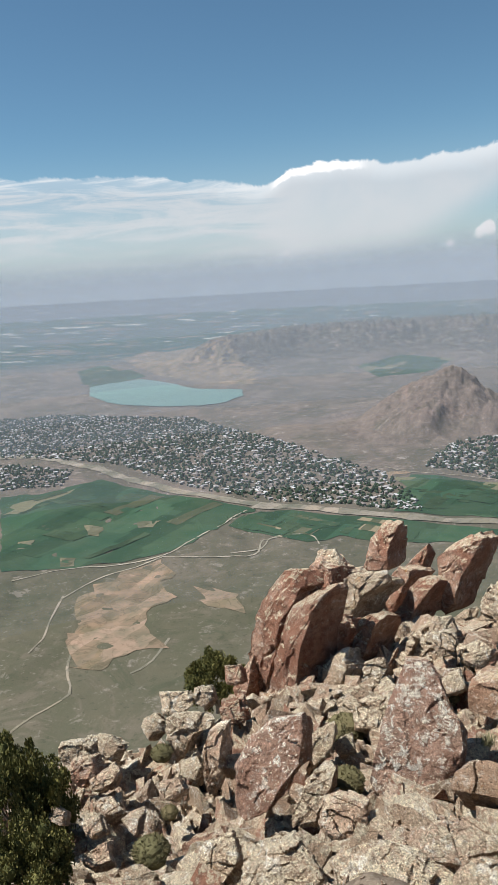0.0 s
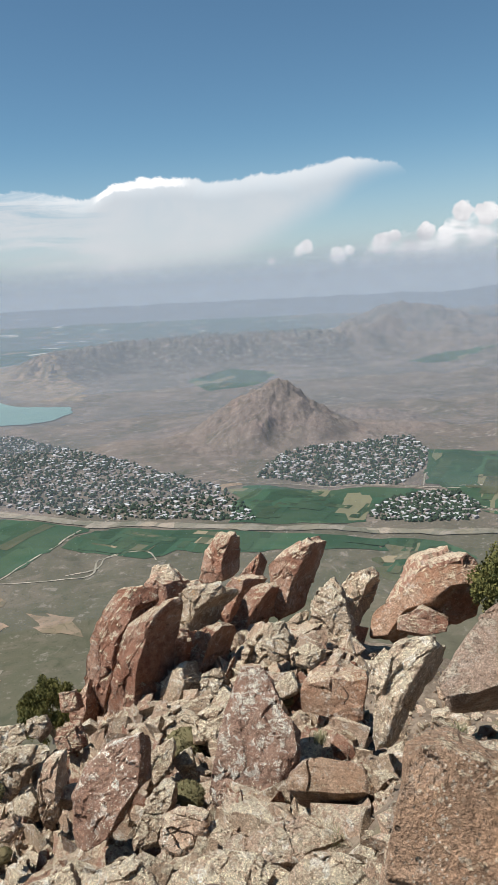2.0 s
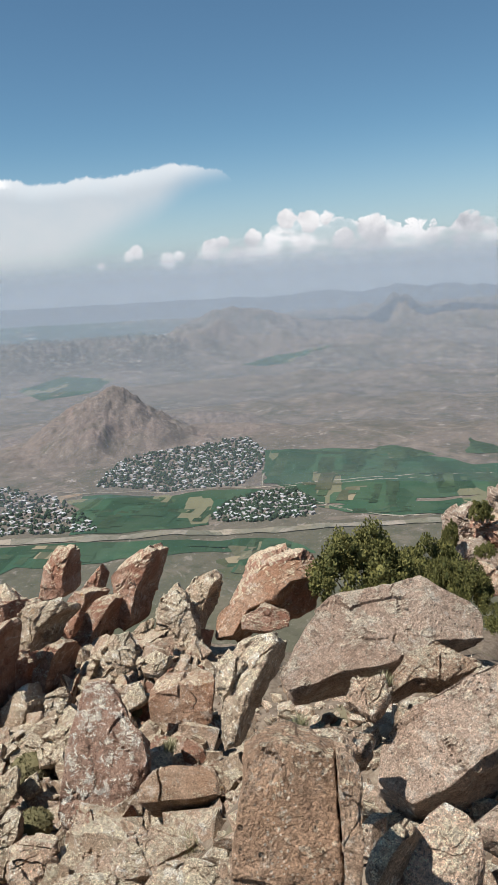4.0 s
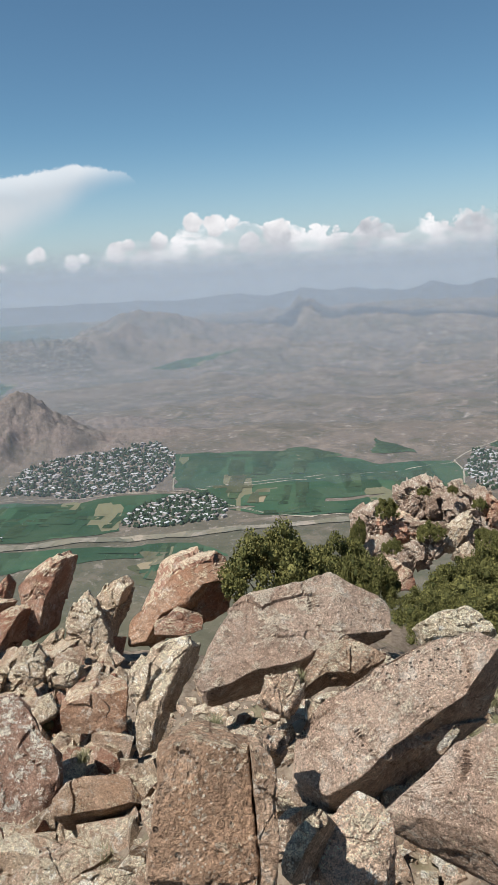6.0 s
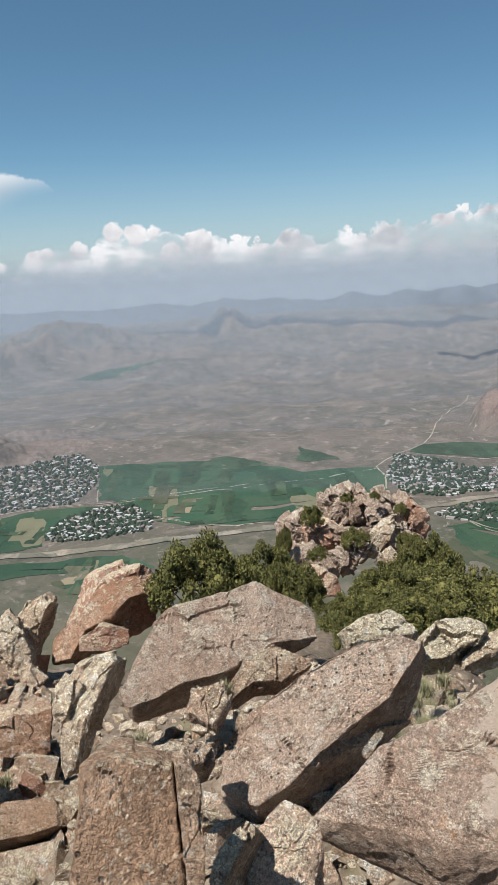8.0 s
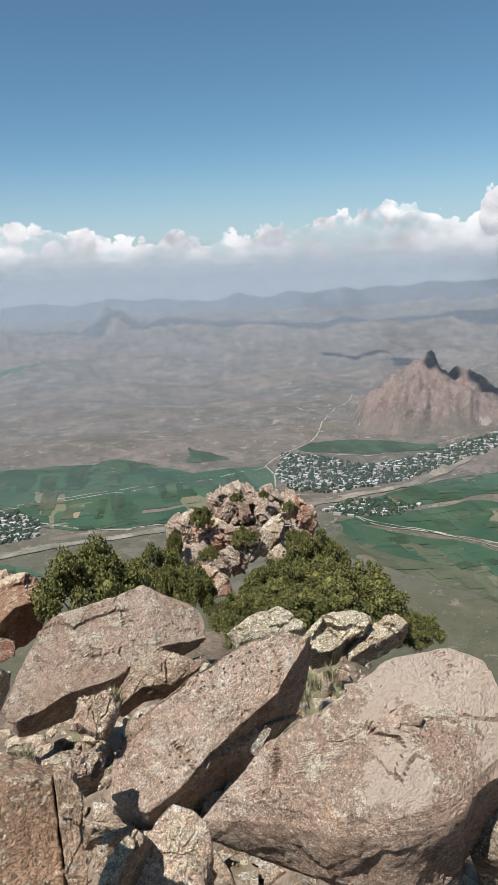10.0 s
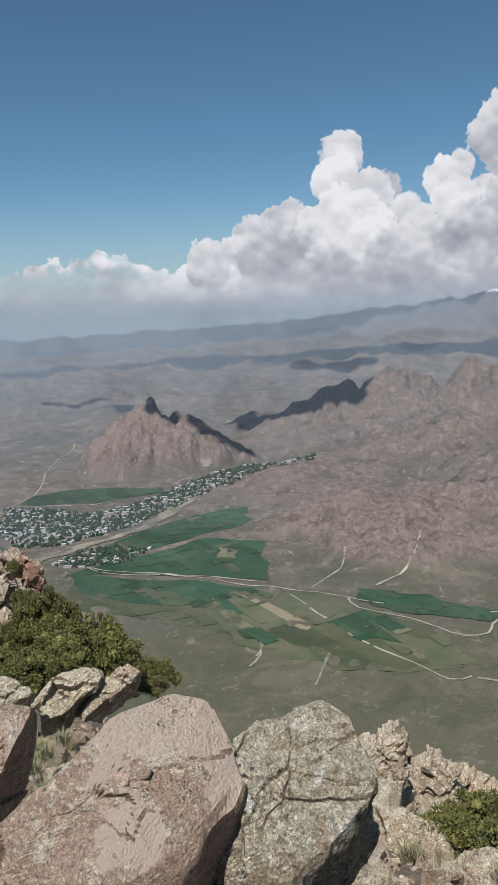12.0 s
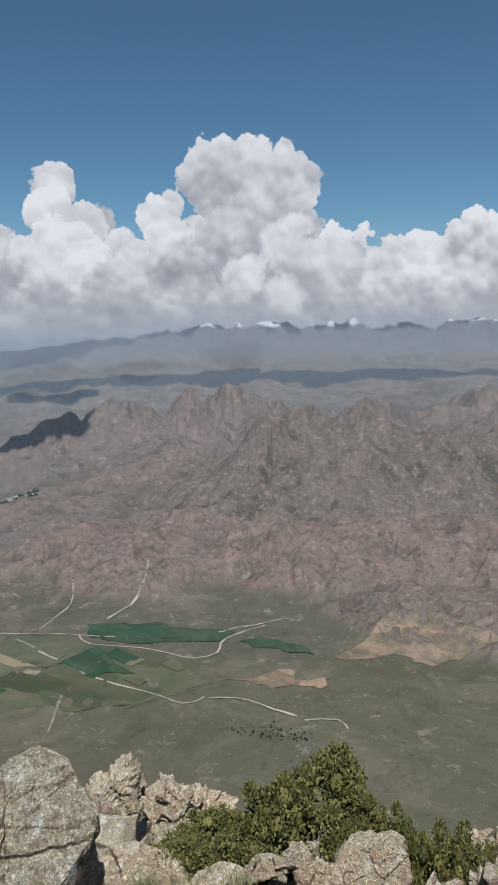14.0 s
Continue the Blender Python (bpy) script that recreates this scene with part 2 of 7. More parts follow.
def fbm2(x, y, octaves=4, gain=0.5, ridged=False):
    total, amp = 0.0, 1.0
    for o in range(octaves):
        q = perlin2(x * 2.0 ** o + 17.3 * o, y * 2.0 ** o + 9.1 * o)
        total = total + amp * ((1 - 2 * np.abs(q)) if ridged else q)
        amp *= gain
    return total


def fbm(p, octaves=4, gain=0.5, ridged=False):
    p = np.asarray(p, dtype=float)
    total, amp = 0.0, 1.0
    for o in range(octaves):
        q = perlin(p * 2.0 ** o + 17.3 * o)
        total = total + amp * ((1 - 2 * np.abs(q)) if ridged else q)
        amp *= gain
    return total


def smooth(x, lo, hi):
    k = np.clip((x - lo) / (hi - lo), 0, 1)
    return k * k * (3 - 2 * k)


# ---- the land: a summit, its flanks and a wide valley ----
DROP = 400.0
PLAIN = 2300.0
EDGE_EL = math.degrees(math.atan(DROP / PLAIN))
FAR = 4900.0


def land_el(d):
    d = np.asarray(d, dtype=float)
    near = -np.degrees(np.arctan2(DROP, np.maximum(d, 1.0)))
    far = -EDGE_EL + (EDGE_EL - 0.75) * (d - PLAIN) / (FAR - PLAIN)
    return np.where(d < PLAIN, near, far)


def land_d(el):
    if el < -EDGE_EL:
        return DROP / math.tan(radians(-el))
    return PLAIN + (el + EDGE_EL) / (EDGE_EL - 0.75) * (FAR - PLAIN)


# flank profiles by heading: distance and height below the eye
FLANKS = [
    (-45, [(0, -1.7), (2, -2.3), (7, -6.4), (12, -8.2), (13.5, -10), (22, -22), (60, -62)]),
    (-8, [(0, -1.7), (2, -2.4), (7, -6.5), (12, -8.3), (13.5, -10), (22, -22), (60, -62)]),
    (3, [(0, -1.7), (2, -2.4), (7, -6.4), (9, -6.9), (11, -7.2), (12.8, -7.4), (16, -8.2), (20, -10.6), (25, -18), (60, -62)]),
    (16, [(0, -1.7), (2, -2.3), (4.9, -4.8), (6.6, -5.6), (9.2, -6.3), (14, -7.2), (19, -9.6), (24, -18), (60, -60)]),
    (30, [(0, -1.7), (2, -2.4), (3.6, -3.4), (6, -4.3), (8, -5.2), (12, -7.0), (16, -9), (26, -14), (34, -22), (60, -55)]),
    (40, [(0, -1.7), (2, -2.5), (3.6, -3.3), (6, -3.9), (8, -4.8), (12, -6.8), (16, -8.8), (28, -13.5), (34, -20), (60, -50)]),
    (54, [(0, -1.7), (2, -2.6), (3.6, -3.2), (6, -3.9), (8.5, -4.9), (11, -6.2), (16, -9.5), (28, -18), (60, -55)]),
    (64, [(0, -1.7), (2, -2.6), (4, -3.4), (7, -4.9), (9, -6.2), (12, -8.6), (20, -17), (60, -60)]),
    (76, [(0, -1.7), (2.5, -2.6), (5, -4.3), (8, -6.1), (12, -8.8), (16, -13), (28, -25), (60, -62)]),
    (95, [(0, -1.7), (2.5, -2.6), (6, -4.9), (9, -7), (12, -9.2), (15, -12), (28, -26), (60, -62)]),
    (125, [(0, -1.7), (3, -2.4), (8, -4.5), (15, -8), (30, -20), (60, -55)]),
    (220, [(0, -1.7), (3, -1.8), (10, -2.6), (20, -6), (40, -22), (60, -45)]),
    (315, [(0, -1.7), (2, -2.3), (7, -6.4), (12, -8.2), (13.5, -10), (22, -22), (60, -62)]),
]
# hills: heading, distance, radius, height, sharpness, ruggedness, width across the line of sight
HILLS = [
    (14.3, 1930, 230, 136, 1.05, 0.55, 1.05), (11.8, 1960, 130, 60, 1.1, 0.5, 1.2), (14.8, 1930, 430, 26, 1.3, 0.2, 1.2), (20.5, 2060, 150, 35, 1.4, 0.3, 1.5),
    (58.9, 1990, 190, 142, 0.55, 0.6, 0.82), (59.8, 2000, 85, 172, 0.85, 0.4, 0.85), (62.2, 2020, 170, 118, 0.8, 0.6, 0.95), (64.6, 2040, 140, 62, 0.9, 0.5, 1.1),
    (24.0, 3750, 420, 165, 1.2, 0.4, 1.15), (28.0, 3700, 500, 60, 1.5, 0.2, 1.5), (36.0, 4200, 210, 128, 1.3, 0.3, 1.0), (39.5, 4200, 330, 70, 1.5, 0.3, 1.5),
    (67.8, 2450, 170, 75, 1.2, 0.5, 1.0), (71.5, 2380, 190, 105, 1.0, 0.6, 1.2), (74.6, 2330, 230, 165, 0.9, 0.6, 1.1), (78.2, 2380, 260, 200, 0.9, 0.6, 1.0),
    (83.6, 2450, 250, 240, 0.8, 0.55, 0.8), (87.2, 2470, 280, 246, 0.85, 0.55, 0.8), (80.5, 2150, 480, 110, 1.2, 0.6, 1.2),
    (91.6, 1820, 430, 210, 1.0, 0.45, 0.85), (87.0, 1720, 330, 105, 1.1, 0.6, 0.8), (97.3, 2150, 330, 215, 1.0, 0.5, 0.8), (96.0, 1720, 360, 120, 1.1, 0.6, 0.9), (104.5, 2500, 420, 215, 1.1, 0.5, 0.9), (103.0, 1850, 420, 150, 1.1, 0.6, 0.9), (112, 2100, 600, 200, 1.2, 0.5, 1.2),
    (74.8, 1430, 230, 40, 0.9, 0.7, 0.9), (79.6, 1350, 240, 50, 0.85, 0.7, 0.8), (84.0, 1500, 220, 58, 1.0, 0.7, 1.0), (91.2, 1330, 270, 58, 0.75, 0.7, 0.95), (98.5, 1330, 250, 66, 0.85, 0.7, 0.8), (105.0, 1350, 260, 70, 0.9, 0.7, 1.0), (71.5, 1720, 220, 36, 1.1, 0.6, 1.2),
    (101.0, 1060, 150, 24, 0.9, 0.5, 1.3), (109, 1050, 160, 30, 0.9, 0.5, 1.2),
]


def flank_z(az, d):
    keys = np.array([p[0] for p in FLANKS], dtype=float)
    a = np.mod(np.asarray(az) + 45.0, 360.0) - 45.0
    zs = np.stack([np.interp(d, [q[0] for q in prof] + [430.0], [q[1] for q in prof] + [-DROP]) for _, prof in FLANKS])
    i = np.clip(np.searchsorted(keys, a, side="right") - 1, 0, len(keys) - 2)
    w = np.clip((a - keys[i]) / (keys[i + 1] - keys[i]), 0, 1)
    w = w * w * (3 - 2 * w)
    cols = np.arange(zs.shape[1])
    return zs[i, cols] * (1 - w) + zs[i + 1, cols] * w


def land(x, y):
    """Height of the land, how much of it is bare hill rock, its crests and gullies, and how ruddy its rock is."""
    x, y = np.atleast_1d(np.asarray(x, float)), np.atleast_1d(np.asarray(y, float))
    d = np.hypot(x, y)
    az = np.degrees(np.arctan2(x, y))
    flank = flank_z(az, d)
    base = d * np.tan(np.radians(land_el(d)))
    z = np.where(d < 430.0, np.maximum(flank, -DROP), base)
    wild = smooth(d, 480, 900)
    z = z + wild * 3.0 * fbm2(x / 160.0, y / 160.0, 4)
    # shallow gullies of the steppe slopes
    z = z - wild * (1 - smooth(d, 1500, 2100)) * 5.0 * np.clip(fbm2(x / 210.0 + 5, y / 210.0, 4, 0.5, True) - 0.75, 0, 1)
    roll = smooth(d, 1500, 2100) * smooth(az, 17, 30) + smooth(d, 2300, 3000) * (0.10 + 0.5 * smooth(az, 22, 36))
    z = z + roll * (16.0 * fbm2(x / 420.0, y / 420.0, 5, 0.5, True) - 9)
    rock, pile, best, crest, ruddy = (np.zeros_like(z) for _ in range(5))
    warp_x, warp_y = fbm2(x / 260.0, y / 260.0, 3), fbm2(x / 260.0 + 40, y / 260.0 + 40, 3)
    for haz, hd, hr, hh, sharp, rug, wide in HILLS:
        cx, cy = hd * math.sin(radians(haz)), hd * math.cos(radians(haz))
        near = np.hypot(x - cx, y - cy) < hr * max(wide, 1) * 1.6
        if not near.any():
            continue
        dx, dy = x[near] - cx + warp_x[near] * hr * 0.24, y[near] - cy + warp_y[near] * hr * 0.24
        c, s = math.cos(radians(haz)), math.sin(radians(haz))
        across, along = (dx * c - dy * s) / wide, dx * s + dy * c
        r = np.hypot(across, along) / hr + 1e-6
        k = np.clip(1 - r, 0, 1)
        # spurs and ravines that run down from the top
        around = np.stack([across / hr / r * 2.0 + haz, along / hr / r * 2.0, r * 0.7], -1)
        spur = np.clip(fbm(around, 4, 0.55, True) / 1.2, -0.6, 1)
        crag = fbm2(x[near] / (hr * 0.30) + haz, y[near] / (hr * 0.30), 4, 0.55, True)
        shape = k ** sharp * (1 - 0.70 * rug * (1 - spur) * np.clip(1.3 * r + 0.12, 0, 1) + 0.20 * rug * (crag - 0.6) * (1 - 0.5 * k)) * smooth(k, 0, 0.22)
        tall = hh * np.maximum(shape, 0)
        pile[near] += tall ** 5
        wins = tall > best[near]
        where = np.flatnonzero(near)[wins]
        best[where], crest[where] = tall[wins], spur[wins]
        ruddy[where] = 0.72 if hd < 1560 else 0.12 if hd > 3000 else 0.85 if 55 < haz < 66 else 0.08 if hd < 2200 and haz > 84 else 0.5
        rock[near] = np.maximum(rock[near], smooth(shape, 0.08, 0.36) * min(1.0, 0.35 + rug))
    z = z + pile ** 0.2
    gully = fbm2(x / 90.0 + 3, y / 90.0, 5, 0.55, True)
    z = z + rock * (7.0 * (gully - 0.7) + 4.5 * (fbm2(x / 30.0 + 8, y / 30.0, 3, 0.6, True) - 0.6))
    crest = 0.6 * crest + 0.5 * (gully - 0.7)
    # long broken escarpment beyond the lake
    line = 3420 + 130 * np.sin(np.radians(az * 9)) + 60 * fbm2(x / 300.0, y / 300.0, 3)
    on = smooth(az, -7, -2) * (1 - smooth(az, 19, 24))
    z = z + on * (66 * smooth(d, line - 220, line) ** 1.6 + 20 * fbm2(x / 48.0, y / 48.0, 4, 0.55, True) * smooth(d, line - 90, line)) * (1 - smooth(d, line + 40, line + 420))
    rock = np.maximum(rock, on * smooth(d, line - 300, line - 150) * (1 - smooth(d, line, line + 150)))
    # snow range at the end of the land
    end = smooth(d, 4450, 4800) * (1 - smooth(d, 4830, 4895)) * smooth(az, 66, 86) * (0.75 + 0.25 * smooth(az, 80, 86))
    z = z + end * (74 + 44 * fbm2(x / 230.0, y / 230.0, 5, 0.5, True))
    # the land sinks towards the far plain
    sink = np.interp(az, (-20, 0, 10, 24, 40, 55, 65, 78), (0.2, 0.6, 0.8, 1.0, 1.0, 0.9, 0.6, 0.0))
    z = z - d * np.tan(np.radians(sink)) * smooth(d, 3500, 4700)
    # broken stony skin on the summit
    skin = 1 - smooth(d, 22, 60)
    z = z + skin * smooth(d, 1.0, 2.5) * (0.16 * fbm2(x / 0.9, y / 0.9, 4) + 0.30 * fbm2(x / 3.1, y / 3.1, 2))
    return z, rock, crest, ruddy


def land_z(x, y):
    return float(land(x, y)[0][0])


def spot(az, el):
    d = land_d(el)
    return d * math.sin(radians(az)), d * math.cos(radians(az))


def mesh_from(name, verts, faces, smooth_shade=False):
    me = bpy.data.meshes.new(name)
    me.from_pydata([tuple(v) for v in verts], [], [tuple(f) for f in faces])
    if smooth_shade:
        me.polygons.foreach_set("use_smooth", [True] * len(me.polygons))
    me.update()
    return me


def part(name, me, material, parent=None, label=""):
    if isinstance(me, bmesh.types.BMesh):
        data = bpy.data.meshes.new(name)
        me.to_mesh(data)
        me.free()
        me = data
    ob = new(name, me)
    if material and not me.materials:
        me.materials.append(material)
    if parent is not None:
        ob.parent = parent
    if label:
        ob["label"] = label
    return ob


# ---- materials ----
def material(name):
    m = bpy.data.materials.new(name)
    m.use_nodes = True
    return m, Graph(m.node_tree)


def rock_material(name, body, second, crust, crust_amount, spots, flaked=None):
    """Fractured volcanic rock: two body tones, pale lichen crust, specks, pits and cracks."""
    m, g = material(name)
    obj = g.add("ShaderNodeTexCoord").outputs["Object"]
    info = g.add("ShaderNodeObjectInfo").outputs["Random"]
    shift = g.add("ShaderNodeVectorMath", op="ADD")
    g.put(shift.inputs[0], obj)
    g.put(shift.inputs[1], g.math("MULTIPLY", info, 37.0))
    pos = shift.outputs[0]
    up = g.add("ShaderNodeSeparateXYZ")
    g.put(up.inputs[0], g.add("ShaderNodeNewGeometry").outputs["Normal"])
    big = g.noise(pos, 1.3, 6, 0.62, 0.5)
    mid = g.noise(pos, 5.5, 6, 0.7, 0.3)
    fine = g.noise(pos, 19.0, 6, 0.75)
    grain = g.noise(pos, 85.0, 4, 0.75)
    col = g.mix(g.step(big, 0.36, 0.64), body, second)
    col = g.mix(g.math("MULTIPLY", g.step(mid, 0.47, 0.61), 0.62), col, tuple(c * 0.55 for c in body))
    # pale lichen on upward faces, which also paints in their brighter lighting
    facing = g.math("ADD", g.math("MULTIPLY", g.math("SUBTRACT", up.outputs[2], 0.35), 0.38), mid)
    crusty = g.math("MULTIPLY", g.step(facing, 0.70 - crust_amount, 0.76 - crust_amount), g.step(fine, 0.40, 0.52))
    col = g.mix(g.math("MULTIPLY", crusty, 0.85), col, crust)
    specks = g.math("MULTIPLY", g.math("SUBTRACT", 1.0, g.step(g.voronoi(g.vmul(pos, (1.0, 1.3, 1.1)), 30.0), 0.22, 0.34)), g.step(g.noise(pos, 4.2, 4, 0.6), 0.48, 0.60))
    col = g.mix(g.math("MULTIPLY", specks, spots), col, (0.66, 0.61, 0.48))
    blots = g.math("MULTIPLY", g.step(g.noise(pos, 8.5, 6, 0.70, 0.6), 0.555, 0.585), g.step(big, 0.40, 0.54))
    col = g.mix(g.math("MULTIPLY", blots, spots), col, (0.68, 0.65, 0.57))
    dots = g.math("MULTIPLY", g.math("SUBTRACT", 1.0, g.step(g.voronoi(pos, 62.0), 0.20, 0.34)), g.step(g.noise(pos, 7.0, 4, 0.65), 0.46, 0.58))
    col = g.mix(g.math("MULTIPLY", dots, 0.35 + 0.4 * spots), col, (0.62, 0.59, 0.50))
    soot = g.math("MULTIPLY", g.math("SUBTRACT", 1.0, g.step(g.voronoi(g.vmul(pos, (1.2, 1.0, 0.9)), 44.0), 0.16, 0.30)), g.step(g.noise(pos, 6.0, 4, 0.65), 0.50, 0.62))
    col = g.mix(g.math("MULTIPLY", soot, 0.75), col, (0.075, 0.062, 0.05))
    pits = g.math("MULTIPLY", g.math("SUBTRACT", 1.0, g.step(g.voronoi(pos, 21.0), 0.10, 0.24)), g.step(g.noise(pos, 2.2, 2), 0.52, 0.62))
    dark = g.step(g.noise(pos, 27.0, 4, 0.7), 0.60, 0.70)
    col = g.mix(g.math("MULTIPLY", g.math("MAXIMUM", pits, dark), 0.7), col, (0.06, 0.05, 0.042))
    rust = g.step(g.noise(pos, 2.7, 5, 0.7), 0.66, 0.72)
    col = g.mix(g.math("MULTIPLY", g.math("MULTIPLY", rust, fine), 0.9), col, (0.45, 0.21, 0.05))
    col = g.mix(g.math("MULTIPLY", g.step(grain, 0.44, 0.66), 0.48), col, g.mix(1.0, col, (0.42, 0.40, 0.38), "MULTIPLY"))
    lively = 0.45 + 0.55 * spots
    for scale, low, high in ((26.0, 1 - 0.14 * lively, 1 + 0.14 * lively), (75.0, 1 - 0.26 * lively, 1 + 0.26 * lively), (190.0, 1 - 0.38 * lively, 1 + 0.36 * lively)):
        cell = g.add("ShaderNodeSeparateXYZ")
        g.put(cell.inputs[0], g.voronoi(pos, scale, "F1", 1))
        node = g.add("ShaderNodeMapRange")
        g.put(node.inputs[0], cell.outputs[0])
        node.inputs[3].default_value, node.inputs[4].default_value = low, high
        both = g.add("ShaderNodeCombineXYZ")
        for k in range(3):
            g.put(both.inputs[k], node.outputs[0])
        col = g.mix(1.0, col, both.outputs[0], "MULTIPLY")
    if flaked:
        # smooth patches where a shell of rock has come off
        peel = g.math("MULTIPLY", g.step(g.noise(pos, 1.5, 6, 0.55, 0.2), 0.50, 0.512), g.step(up.outputs[2], 0.45, 0.6))
        col = g.mix(g.math("MULTIPLY", peel, 0.88), col, g.mix(g.math("MULTIPLY", g.step(fine, 0.35, 0.7), 0.5), flaked, tuple(c * 0.82 for c in flaked)))
    hsv = g.add("ShaderNodeHueSaturation")
    g.put(hsv.inputs["Value"], g.math("ADD", 1.22, g.math("MULTIPLY", info, 0.36)))
    g.put(hsv.inputs["Color"], col)
    crackv = g.add("ShaderNodeVectorMath", op="ADD")
    g.put(crackv.inputs[0], g.vmul(pos, (1.0, 1.6, 0.7)))
    warp = g.add("ShaderNodeTexNoise")
    g.put(warp.inputs["Vector"], pos)
    warp.inputs["Scale"].default_value = 2.4
    g.put(crackv.inputs[1], g.vmul(warp.outputs["Color"], (0.5, 0.5, 0.5)))
    crack = g.math("MULTIPLY", g.math("SUBTRACT", 1.0, g.step(g.voronoi(crackv.outputs[0], 1.7, "DISTANCE_TO_EDGE"), 0.0, 0.022)), g.step(g.noise(pos, 1.6, 2), 0.66, 0.73))
    relief = g.math("ADD", g.math("ADD", g.math("MULTIPLY", mid, 1.6), fine), g.math("MULTIPLY", grain, 0.45))
    relief = g.math("SUBTRACT", relief, g.math("MULTIPLY", g.math("ADD", pits, g.math("MULTIPLY", crack, 0.5)), 0.7))
    col = g.mix(g.math("MULTIPLY", crack, 0.85), hsv.outputs[0], (0.05, 0.04, 0.034))
    g.surface(col, 0.93, g.bump(relief, 1.0, 0.075), 0.12)
    return m


ROCK = {
    "red": rock_material("red_rock", (0.30, 0.150, 0.100), (0.40, 0.255, 0.185), (0.55, 0.48, 0.345), 0.13, 0.30),
    "patched": rock_material("patched_red_rock", (0.30, 0.175, 0.125), (0.38, 0.255, 0.19), (0.66, 0.62, 0.52), 0.045, 0.95),
    "tan": rock_material("tan_rock", (0.41, 0.285, 0.20), (0.51, 0.385, 0.29), (0.57, 0.50, 0.37), 0.08, 0.75),
    "grey": rock_material("grey_rock", (0.37, 0.27, 0.19), (0.47, 0.375, 0.275), (0.58, 0.515, 0.38), 0.12, 0.75),
    "pink": rock_material("pink_rock", (0.39, 0.275, 0.205), (0.49, 0.37, 0.285), (0.57, 0.49, 0.38), 0.03, 0.35),
    "worn": rock_material("worn_rock", (0.36, 0.255, 0.19), (0.46, 0.345, 0.265), (0.56, 0.49, 0.38), 0.04, 0.4, (0.50, 0.40, 0.32)),
    "orange": rock_material("orange_rock", (0.335, 0.185, 0.115), (0.39, 0.26, 0.18), (0.60, 0.51, 0.36), 0.02, 0.4),
    "crag": rock_material("crag_rock", (0.215, 0.150, 0.112), (0.30, 0.225, 0.178), (0.38, 0.33, 0.25), 0.05, 0.5),
    "lichen": rock_material("lichen_rock", (0.33, 0.26, 0.18), (0.45, 0.38, 0.28), (0.58, 0.53, 0.40), 0.17, 0.95),
    "brown": rock_material("brown_rock", (0.38, 0.245, 0.16), (0.45, 0.32, 0.225), (0.57, 0.47, 0.33), -0.02, 0.35),
}


